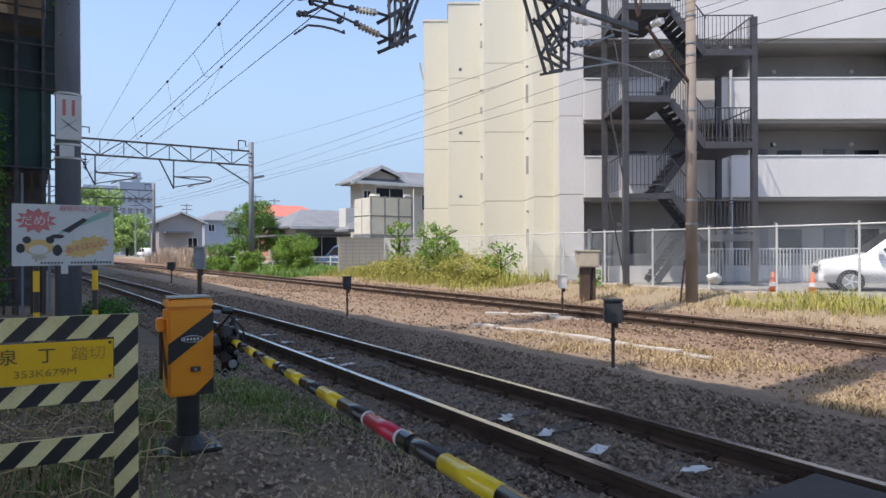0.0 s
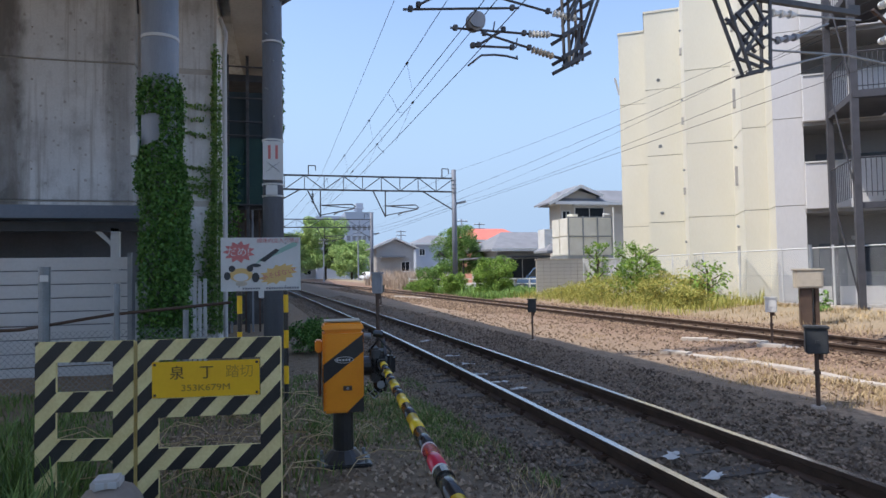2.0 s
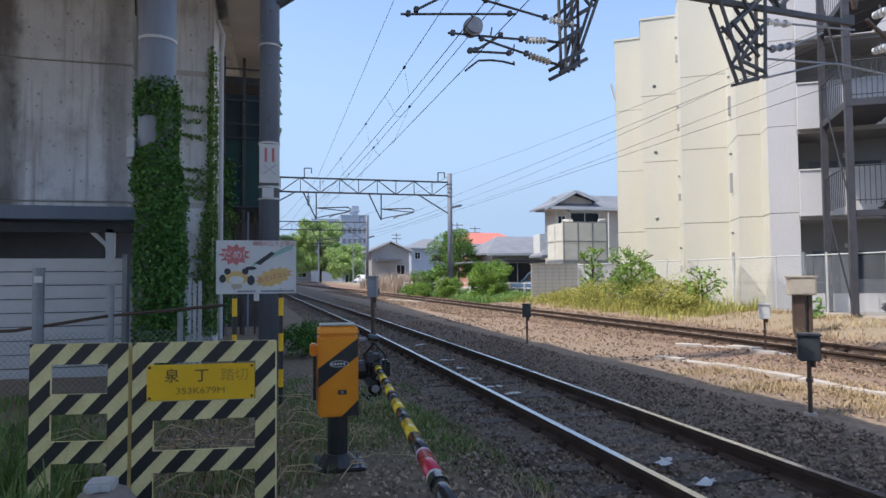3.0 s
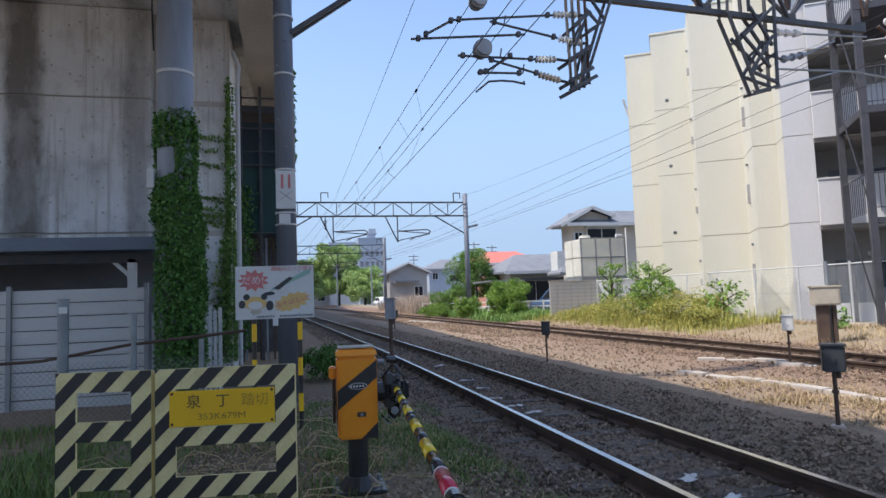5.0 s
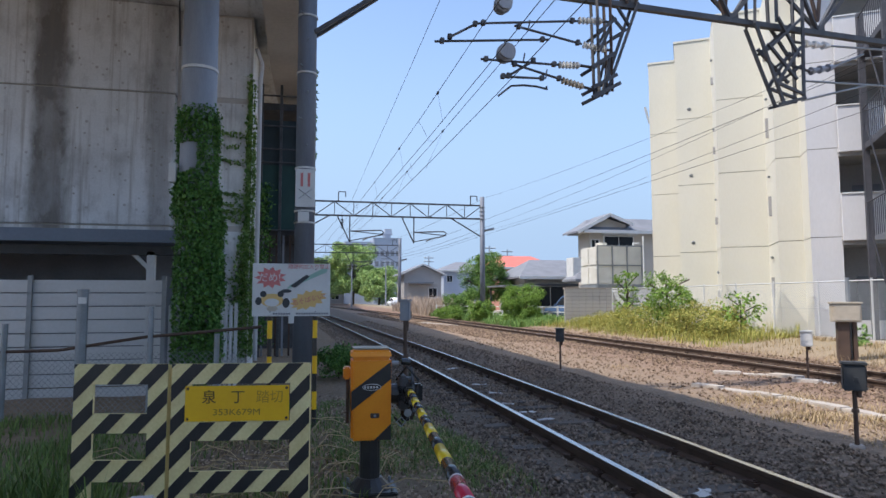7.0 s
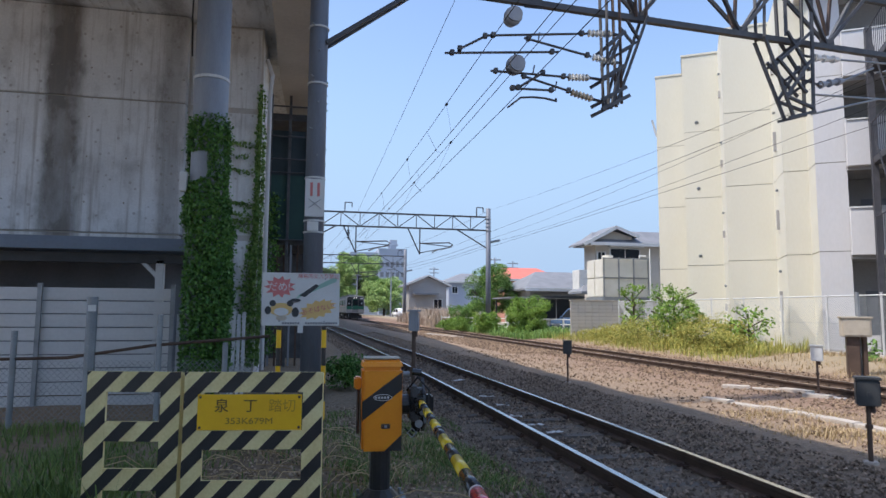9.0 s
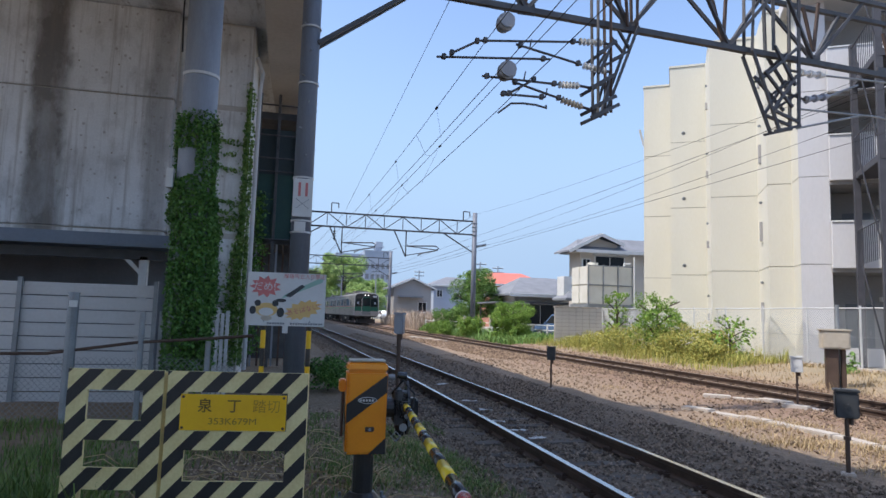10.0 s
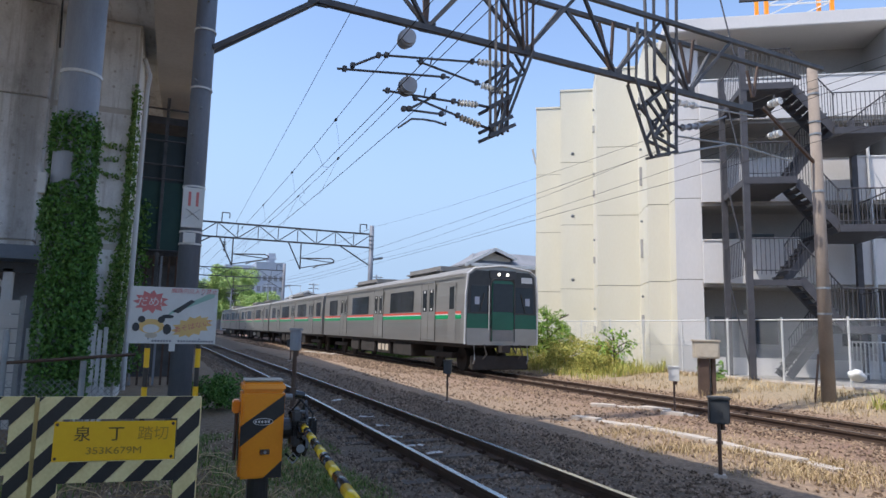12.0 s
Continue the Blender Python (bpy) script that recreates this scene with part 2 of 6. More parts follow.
def stained_concrete():
    """Concrete with two broad dark runs of water down its face."""
    m = mat("pier_concrete", (0.76, 0.775, 0.775), (0.55, 0.555, 0.55), 0.88, scale=1.1, fine=26, bump=0.35)
    nt = m.node_tree
    bs = nt.nodes["Principled BSDF"]
    old = bs.inputs["Base Color"].links[0].from_socket

    def math_node(op, a, b=None, c=None):
        n = nt.nodes.new("ShaderNodeMath")
        n.operation = op
        for k, v in enumerate((a, b, c)):
            if v is None:
                continue
            if isinstance(v, (int, float)):
                n.inputs[k].default_value = v
            else:
                nt.links.new(v, n.inputs[k])
        return n.outputs[0]

    def noise_node(stretch, scale, detail=6):
        mp = nt.nodes.new("ShaderNodeMapping")
        mp.inputs["Scale"].default_value = stretch
        nt.links.new(tc.outputs["Object"], mp.inputs[0])
        n = nt.nodes.new("ShaderNodeTexNoise")
        n.inputs["Scale"].default_value, n.inputs["Detail"].default_value, n.inputs["Roughness"].default_value = scale, detail, 0.65
        nt.links.new(mp.outputs[0], n.inputs["Vector"])
        return n.outputs["Fac"]

    tc = nt.nodes.new("ShaderNodeTexCoord")
    xyz = nt.nodes.new("ShaderNodeSeparateXYZ")
    nt.links.new(tc.outputs["Object"], xyz.inputs[0])
    wander = noise_node((1.0, 1.0, 0.35), 1.6)
    x = math_node("MULTIPLY_ADD", math_node("SUBTRACT", wander, 0.5), 0.55, xyz.outputs["X"])
    total = None
    for centre, half, amount in ((-7.52, 0.36, 1.0), (-5.50, 0.28, 0.62), (-9.6, 0.3, 0.5)):
        d = math_node("ABSOLUTE", math_node("SUBTRACT", x, centre))
        r = nt.nodes.new("ShaderNodeMapRange")
        r.interpolation_type = "SMOOTHSTEP"
        nt.links.new(d, r.inputs["Value"])
        r.inputs["From Min"].default_value, r.inputs["From Max"].default_value = half * 0.45, half * 1.3
        r.inputs["To Min"].default_value, r.inputs["To Max"].default_value = amount, 0.0
        total = r.outputs[0] if total is None else math_node("MAXIMUM", total, r.outputs[0])
    blotch = noise_node((1.0, 1.0, 0.4), 1.3)
    grain = noise_node((1.2, 1.0, 0.7), 2.2, 8)
    total = math_node("MULTIPLY", total, math_node("MULTIPLY_ADD", blotch, 1.3, 0.12))
    soft = math_node("MULTIPLY", math_node("MAXIMUM", math_node("SUBTRACT", grain, 0.5), 0.0), 1.6)
    total = math_node("MINIMUM", math_node("ADD", total, soft), 0.85)
    mix = nt.nodes.new("ShaderNodeMix")
    mix.data_type = "RGBA"
    nt.links.new(total, mix.inputs["Factor"])
    nt.links.new(old, mix.inputs["A"])
    mix.inputs["B"].default_value = (0.10, 0.085, 0.072, 1)
    # small pits and thin rusty runs
    pits = nt.nodes.new("ShaderNodeTexVoronoi")
    pits.inputs["Scale"].default_value = 5.5
    nt.links.new(tc.outputs["Object"], pits.inputs["Vector"])
    pit = nt.nodes.new("ShaderNodeMapRange")
    pit.inputs["From Min"].default_value, pit.inputs["From Max"].default_value = 0.10, 0.20
    pit.inputs["To Min"].default_value, pit.inputs["To Max"].default_value = 0.55, 0.0
    nt.links.new(pits.outputs["Distance"], pit.inputs["Value"])
    patch = math_node("MULTIPLY", pit.outputs[0], math_node("GREATER_THAN", noise_node((1.0, 1.0, 1.0), 1.9), 0.47))
    runs = math_node("MULTIPLY", math_node("MAXIMUM", math_node("SUBTRACT", noise_node((6.0, 1.0, 0.22), 1.5, 5), 0.52), 0.0), 3.0)
    worn = math_node("MINIMUM", math_node("ADD", patch, runs), 0.6)
    mix2 = nt.nodes.new("ShaderNodeMix")
    mix2.data_type = "RGBA"
    nt.links.new(worn, mix2.inputs["Factor"])
    nt.links.new(mix.outputs["Result"], mix2.inputs["A"])
    mix2.inputs["B"].default_value = (0.24, 0.215, 0.185, 1)
    nt.links.new(mix2.outputs["Result"], bs.inputs["Base Color"])
    return m


M["pierwall"] = stained_concrete()


# ---- mesh helpers ----
def part(name, bm, material, parent=None, label=""):
    me = bpy.data.meshes.new(name)
    bm.normal_update()
    bm.to_mesh(me)
    bm.free()
    for m in material if isinstance(material, (list, tuple)) else (material,):
        me.materials.append(M[m] if isinstance(m, str) else m)
    ob = new(name, me)
    ob.parent = parent
    if label:
        tagged(ob, label)
    return ob


def pydata(name, verts, faces, material, parent=None):
    me = bpy.data.meshes.new(name)
    me.from_pydata(verts, [], faces)
    me.update()
    me.materials.append(M[material])
    ob = new(name, me)
    ob.parent = parent
    return ob


def thing(name, at=(0, 0, 0), rz=0, **tags):
    ob = new(name)
    ob.empty_display_size = 0.1
    ob.matrix_world = pose(*at, 0, 0, rz)
    return tagged(ob, **tags)


def box(x0, x1, y0, y1, z0, z1, bev=0.0, bm=None, m=None):
    own = bmesh.new()
    bmesh.ops.create_cube(own, size=1)
    for v in own.verts:
        v.co = Vector((x0 + (v.co.x + .5) * (x1 - x0), y0 + (v.co.y + .5) * (y1 - y0), z0 + (v.co.z + .5) * (z1 - z0)))
    if bev:
        bmesh.ops.bevel(own, geom=own.edges[:], offset=bev, segments=2, affect="EDGES")
    return join(bm, own, m)


def join(bm, own, m=None):
    if m is not None:
        bmesh.ops.transform(own, matrix=m, verts=own.verts[:])
    if bm is None:
        return own
    tmp = bpy.data.meshes.new("tmp")
    own.to_mesh(tmp)
    own.free()
    bm.from_mesh(tmp)
    bpy.data.meshes.remove(tmp)
    return bm


def rod(p, q, r, r2=None, seg=8, bm=None, caps=True):
    p, q = Vector(p), Vector(q)
    own = bmesh.new()
    bmesh.ops.create_cone(own, cap_ends=caps, segments=seg, radius1=r, radius2=r if r2 is None else r2, depth=(q - p).length)
    m = Matrix.Translation((p + q) / 2) @ (q - p).to_track_quat("Z", "Y").to_matrix().to_4x4()
    return join(bm, own, m)


def bar(p, q, w, h=None, bm=None):
    """A square bar from p to q."""
    p, q = Vector(p), Vector(q)
    h = h or w
    l = (q - p).length
    m = Matrix.Translation(p) @ (q - p).to_track_quat("Z", "Y").to_matrix().to_4x4()
    return box(-w / 2, w / 2, -h / 2, h / 2, 0, l, bm=bm, m=m)


def path_tube(pts, r, seg=6, bm=None):
    bm = bm or bmesh.new()
    rings = []
    pts = [Vector(p) for p in pts]
    for i, p in enumerate(pts):
        d = (pts[min(i + 1, len(pts) - 1)] - pts[max(i - 1, 0)]).normalized()
        q = d.to_track_quat("Z", "Y").to_matrix()
        rings.append([bm.verts.new(p + q @ Vector((r * math.cos(a), r * math.sin(a), 0))) for a in np.linspace(0, 2 * math.pi, seg, endpoint=False)])
    for a, b in zip(rings, rings[1:]):
        for i in range(seg):
            bm.faces.new((a[i], a[(i + 1) % seg], b[(i + 1) % seg], b[i]))
    return bm


def prism(outline, depth, bm=None, m=None):
    """A flat outline in x and z, given thickness along y."""
    own = bmesh.new()
    vs = [own.verts.new((x, 0, z)) for x, z in outline]
    f = own.faces.new(vs)
    r = bmesh.ops.extrude_face_region(own, geom=[f])
    for v in r["geom"]:
        if isinstance(v, bmesh.types.BMVert):
            v.co.y += depth
    bmesh.ops.recalc_face_normals(own, faces=own.faces[:])
    return join(bm, own, m)


def smooth(ob):
    for p in ob.data.polygons:
        p.use_smooth = True
    return ob


rng = np.random.default_rng(5)


def leaves(name, centres, size, material, parent=None, flat=0.0, aspect=1.6):
    """Leaf blades, two triangles folded on the rib, at the centres with random turns."""
    c = np.asarray(centres, float)
    n = len(c)
    d = rng.normal(size=(n, 3))
    d[:, 2] *= 1 - flat
    d /= np.linalg.norm(d, axis=1)[:, None]
    e = np.cross(d, rng.normal(size=(n, 3)))
    e /= np.linalg.norm(e, axis=1)[:, None]
    nn = np.cross(d, e)
    s = size * rng.uniform(0.6, 1.4, (n, 1))
    w = s / aspect
    v = np.stack([c - d * s * .5, c + e * w * .5 + nn * w * .15, c + d * s * .5, c - e * w * .5 + nn * w * .15], 1).reshape(-1, 3)
    i = np.arange(n)[:, None] * 4
    f = np.concatenate([i + [0, 1, 2], i + [0, 2, 3]], 1).reshape(-1, 3)
    return pydata(name, v.tolist(), f.tolist(), material, parent)


def blades(name, roots, height, material, parent=None, lean=0.35, width=0.008):
    """Grass: thin bent blades rooted at the given points."""
    c = np.asarray(roots, float)
    n = len(c)
    h = np.asarray(height) * rng.uniform(0.5, 1.3, n)
    a = rng.uniform(0, 2 * math.pi, n)
    d = np.stack([np.cos(a), np.sin(a), np.zeros(n)], 1)
    s = np.stack([-np.sin(a), np.cos(a), np.zeros(n)], 1) * (width * rng.uniform(0.6, 1.5, n))[:, None]
    up = np.array([0, 0, 1.0])
    l = (h * lean * rng.uniform(0.3, 1.6, n))[:, None]
    mid = c + up * (h * .6)[:, None] + d * l * .35
    tip = c + up * h[:, None] + d * l
    v = np.stack([c - s, c + s, mid + s * .7, mid - s * .7, tip], 1).reshape(-1, 3)
    i = np.arange(n)[:, None] * 5
    f3 = (i + [3, 2, 4]).tolist()
    f4 = (i + [0, 1, 2, 3]).tolist()
    return pydata(name, v.tolist(), f4 + f3, material, parent)


def stones(name, centres, size, material, parent=None):
    """Broken stones: squashed, jittered octahedra."""
    c = np.asarray(centres, float)
    n = len(c)
    base = np.array([[1, 0, 0], [0, 1, 0], [-1, 0, 0], [0, -1, 0], [.3, .2, .8], [-.2, -.3, -.6], [-.3, .2, .75]])
    v = base[None] * rng.uniform(0.55, 1.3, (n, 7, 3))
    a = rng.uniform(0, 2 * math.pi, n)
    ca, sa = np.cos(a)[:, None], np.sin(a)[:, None]
    x, y = v[:, :, 0] * ca - v[:, :, 1] * sa, v[:, :, 0] * sa + v[:, :, 1] * ca
    tilt = rng.normal(0, .35, (n, 1))
    v = np.stack([x, y, v[:, :, 2] + x * tilt], 2) * (size * rng.uniform(0.55, 1.35, n))[:, None, None] * .5 + c[:, None]
    i = np.arange(n)[:, None] * 7
    f = np.concatenate([i + t for t in ([0, 1, 4], [1, 6, 4], [1, 2, 6], [2, 3, 6], [3, 4, 6], [3, 0, 4], [1, 0, 5], [2, 1, 5], [3, 2, 5], [0, 3, 5])], 1).reshape(-1, 3)
    return pydata(name, v.reshape(-1, 3).tolist(), f.tolist(), material, parent)


def text_mesh(body, size, depth, material, parent, m, label="", name="lettering", align="CENTER", squeeze=1.0):
    cu = bpy.data.curves.new("lettering", "FONT")
    cu.body, cu.size, cu.extrude, cu.align_x, cu.align_y = body, size, depth, align, "CENTER"
    tmp = bpy.data.objects.new("tmp", cu)
    me = bpy.data.meshes.new_from_object(tmp)
    bpy.data.objects.remove(tmp)
    me.materials.clear()
    me.materials.append(M[material])
    me.name = name
    ob = new(name, me)
    ob.parent = parent
    ob.matrix_local = m @ Matrix.Diagonal((squeeze, 1, 1, 1))
    if label:
        tagged(ob, label)
    return ob


# ---- plan of the line ----
def bend(y):
    """How far both tracks swing left of the straight line through the crossing."""
    r = max(0.0, min(20.0, y - 6.0))
    return -0.028 * r * r / 40 - 0.028 * max(0.0, y - 26.0) - 0.0001 * max(0.0, y - 40.0) ** 2


def near_x(y):
    return bend(y)


def far_x(y):
    return 7.85 + bend(y)


def ground_z(x, y):
    xn, xf = x - near_x(y), x - far_x(y)
    z = -0.10
    if xn < -0.75:
        z = -0.10 + 0.09 * min(1, (-0.75 - xn) / 0.5)
    if -0.75 <= xn <= 1.9:
        z = -0.165
    elif 1.9 < xn and xf < -1.3:
        z = -0.165 + 0.09 * min(1, (xn - 1.9) / 0.6)
    elif -1.3 <= xf <= 1.3:
        z = -0.15
    elif xf > 1.3:
        z = -0.15 + 0.32 * min(1, (xf - 1.3) / 3.5)
    return z


# ---- ground ----
def grid_axis(a, b, fine, lo, hi, growth=1.22):
    """Even steps between lo and hi, growing steps beyond."""
    out = list(np.arange(lo, hi + 1e-6, fine))
    s = fine
    while out[-1] < b:
        s *= growth
        out.append(min(b, out[-1] + s))
    s = fine
    while out[0] > a:
        s *= growth
        out.insert(0, max(a, out[0] - s))
    return out


def make_ground():
    xs, ys = grid_axis(-1500, 1500, 0.14, -4.5, 14.5), grid_axis(-600, 3000, 0.16, 1.5, 15)
    verts, faces = [], []
    for y in ys:
        for x in xs:
            z = ground_z(x, y)
            if abs(x) < 40 and -20 < y < 120:
                z += 0.03 * noise.noise(Vector((x * .9, y * .9, 0))) + 0.018 * noise.noise(Vector((x * 5, y * 5, 3)))
            verts.append((x, y, z))
    w = len(xs)
    for j in range(len(ys) - 1):
        for i in range(w - 1):
            faces.append((j * w + i, j * w + i + 1, (j + 1) * w + i + 1, (j + 1) * w + i))
    m = bpy.data.materials.new("ground")
    m.use_nodes = True
    nt = m.node_tree
    bs = nt.nodes["Principled BSDF"]
    bs.inputs["Roughness"].default_value = 0.95
    tc = nt.nodes.new("ShaderNodeTexCoord")
    sep = nt.nodes.new("ShaderNodeSeparateXYZ")
    nt.links.new(tc.outputs["Object"], sep.inputs[0])
    wob = nt.nodes.new("ShaderNodeTexNoise")
    wob.inputs["Scale"].default_value, wob.inputs["Detail"].default_value = 0.9, 6
    nt.links.new(tc.outputs["Object"], wob.inputs["Vector"])
    px = nt.nodes.new("ShaderNodeMath")
    px.operation = "MULTIPLY_ADD"
    px.inputs[1].default_value = 2.2
    nt.links.new(wob.outputs["Fac"], px.inputs[0])
    nt.links.new(sep.outputs["X"], px.inputs[2])
    ramp = nt.nodes.new("ShaderNodeValToRGB")
    mr = nt.nodes.new("ShaderNodeMapRange")
    mr.inputs["From Min"].default_value, mr.inputs["From Max"].default_value = -8, 18
    nt.links.new(px.outputs[0], mr.inputs["Value"])
    nt.links.new(mr.outputs[0], ramp.inputs[0])
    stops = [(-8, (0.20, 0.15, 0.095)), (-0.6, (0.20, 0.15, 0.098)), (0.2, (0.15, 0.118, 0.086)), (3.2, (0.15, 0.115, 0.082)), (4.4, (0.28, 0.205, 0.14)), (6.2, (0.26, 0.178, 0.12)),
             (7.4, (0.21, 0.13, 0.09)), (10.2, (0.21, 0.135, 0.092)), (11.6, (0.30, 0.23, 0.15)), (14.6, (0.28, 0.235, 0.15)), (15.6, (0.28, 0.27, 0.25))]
    el = ramp.color_ramp.elements
    while len(el) < len(stops):
        el.new(0.5)
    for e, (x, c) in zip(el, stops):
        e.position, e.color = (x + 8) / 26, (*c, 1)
    n2 = nt.nodes.new("ShaderNodeTexNoise")
    n2.inputs["Scale"].default_value, n2.inputs["Detail"].default_value, n2.inputs["Roughness"].default_value = 14, 8, 0.7
    nt.links.new(tc.outputs["Object"], n2.inputs["Vector"])
    mr2 = nt.nodes.new("ShaderNodeMapRange")
    mr2.inputs["From Min"].default_value, mr2.inputs["From Max"].default_value = 0.3, 0.7
    mr2.inputs["To Min"].default_value, mr2.inputs["To Max"].default_value = 0.6, 1.35
    nt.links.new(n2.outputs["Fac"], mr2.inputs["Value"])
    mul = nt.nodes.new("ShaderNodeMix")
    mul.data_type, mul.blend_type = "RGBA", "MULTIPLY"
    mul.inputs["Factor"].default_value = 1.0
    nt.links.new(ramp.outputs[0], mul.inputs["A"])
    nt.links.new(mr2.outputs[0], mul.inputs["B"])
    nt.links.new(mul.outputs["Result"], bs.inputs["Base Color"])
    bp = nt.nodes.new("ShaderNodeBump")
    bp.inputs["Strength"].default_value, bp.inputs["Distance"].default_value = 0.6, 0.04
    nt.links.new(n2.outputs["Fac"], bp.inputs["Height"])
    nt.links.new(bp.outputs[0], bs.inputs["Normal"])
    M["ground"] = m
    return tagged(pydata("ground", verts, faces, "ground"), "gravelly trackside ground with dry grass and dirt", "ground", kind="structure")


make_ground()

# ---- tracks ----
RAIL = [(-.0325, 0), (.0325, 0), (.0325, -.035), (.012, -.05), (.009, -.11), (.05, -.125), (.063, -.14), (-.063, -.14), (-.05, -.125), (-.009, -.11), (-.012, -.05), (-.0325, -.035)]


def rail(name, fx, off, top, parent):
    ys = [-8 + 0.5 * k for k in range(120)] + [52 + 3 * k for k in range(90)]
    bm = bmesh.new()
    rows_ = [[bm.verts.new((fx(y) + off + x, y, z)) for x, z in RAIL] for y in ys]
    for a, b in zip(rows_, rows_[1:]):
        for i in range(12):
            f = bm.faces.new((a[i], b[i], b[(i + 1) % 12], a[(i + 1) % 12]))
            f.material_index = 1 if i == 0 else 0
    bmesh.ops.recalc_face_normals(bm, faces=bm.faces[:])
    return part(name, bm, ["rail", top], parent)


def railway(fx, centre, top, label):
    tr = thing("railway_track", label=label, category="railway track", kind="structure")
    for s in (-.565, .565):
        rail("rail", fx, centre + s, top, tr)
    bm = box(-1.02, 1.02, -.11, .11, -.30, -.15, bev=.012)
    first = part("sleeper", bm, "sleeper", tr)
    first.location = (fx(0) + centre, -4, 0)
    fb = box(-.09, .09, -.075, .075, -.16, -.112, bm=None)
    for s in (-.055, .055):
        rod((s, -.03, -.12), (s, -.03, -.085), .014, bm=fb)
        box(s - .03, s + .03, -.05, .03, -.118, -.1, bm=fb)
    plate0 = part("rail_fastening", fb, "rail", tr)
    plate0.location = (fx(0) + centre - .565, -4, 0)
    n = 0
    for k in range(1, 150):
        y = -4 + .6 * k
        if y > 60 and k % 2:
            continue
        ob = new("sleeper", first.data)
        ob.parent, ob.location = tr, (fx(y) + centre + rng.normal(0, .012), y, rng.normal(0, .004))
        ob.rotation_euler.z = rng.normal(0, .01)
        if y < 22:
            for s in (-.565, .565):
                ob = new("rail_fastening", plate0.data)
                ob.parent, ob.location = tr, (fx(y) + centre + s, y, 0)
    return tr


railway(near_x, 0.565, "railtop", "polished steel rails on weathered sleepers in grey ballast")
railway(lambda y: far_x(y) - 7.85, 7.85, "railtop_dull", "rust-brown rails on sleepers in rusty brown ballast")


# ---- viaduct ----
# invented climb of the hidden far deck, widening its ground shadow with distance
def shadow_rise(y):
    return .045 * max(0, y - 16)


def viaduct():
    v = thing("viaduct", label="stained grey concrete railway viaduct with ivy on its pier", category="viaduct", kind="structure")
    def run(x0, x1, z0, z1):
        """A length of the deck: level and straight to the pier, then climbing and easing to the right. Climb and drift
        are made up, out of sight, to push the deck's shadow edge outward.
        """
        bm = bmesh.new()
        rings = []
        for y in (-60, 16, 60, 120, 260):
            up, over = shadow_rise(y), .018 * max(0, y - 16)
            rings.append([bm.verts.new(c) for c in ((x0 + over, y, z0 + up), (x1 + over, y, z0 + up), (x1 + over, y, z1 + up), (x0 + over, y, z1 + up))])
        for a, b in zip(rings, rings[1:]):
            for k in range(4):
                bm.faces.new((a[k], a[(k + 1) % 4], b[(k + 1) % 4], b[k]))
        bm.faces.new(rings[0])
        bm.faces.new(rings[-1])
        bmesh.ops.recalc_face_normals(bm, faces=bm.faces[:])
        return bm
    part("deck", run(-12.5, -2.75, 7.45, 8.7), "pierwall", v)
    part("parapet", run(-2.95, -2.65, 8.7, 10.2), "concrete", v)
    part("line_mast", box(-2.98, -2.62, 2.95, 3.45, 8.7, 17, bev=.02), "steel", v)
    part("girder", run(-3.5, -2.78, 7.05, 7.45), "concrete", v)
    return v


VIA = viaduct()


def pier(y, first=False):
    p = thing("viaduct_pier", (0, 0, 0), label="massive stained concrete viaduct pier", category="pier", kind="structure", group="viaduct piers")
    top = 7.44 + shadow_rise(y)
    hs = [-.4, 1.45, 2.9, 5.6, top + .01]
    part("wall", box(-10.97, -5.28, y + .03, y + 2.17, -.4, top), "seam", p)
    part("column", box(-5.25, -3.772, y + .262, y + 1.99, -.4, top), "concrete", p)
    for a, b in zip(hs, hs[1:]):
        part("block", box(-11, -5.25, y, y + 2.2, a + .016, b - .016, bev=.012), "pierwall", p)
        part("block", box(-5.25, -3.76, y + .25, y + 2.0, a + .008, b - .008, bev=.05), "pierwall", p)
    if y < 20:
        # tie holes left by the formwork
        hole = None
        for z in (2.2, 3.5, 4.4, 5.2, 6.2):
            for k in range(8):
                x = -5.6 - .72 * k
                if hole is None:
                    ob = part("tie_hole", rod((0, .002, 0), (0, -.003, 0), .018, seg=8), "seam", p)
                    hole = ob.data
                else:
                    ob = new("tie_hole", hole)
                    ob.parent = p
                ob.location = (x, y, z)
    return p


for yy in (13.7, 30, 46, 62, 80, 100, 120):
    pier(yy)


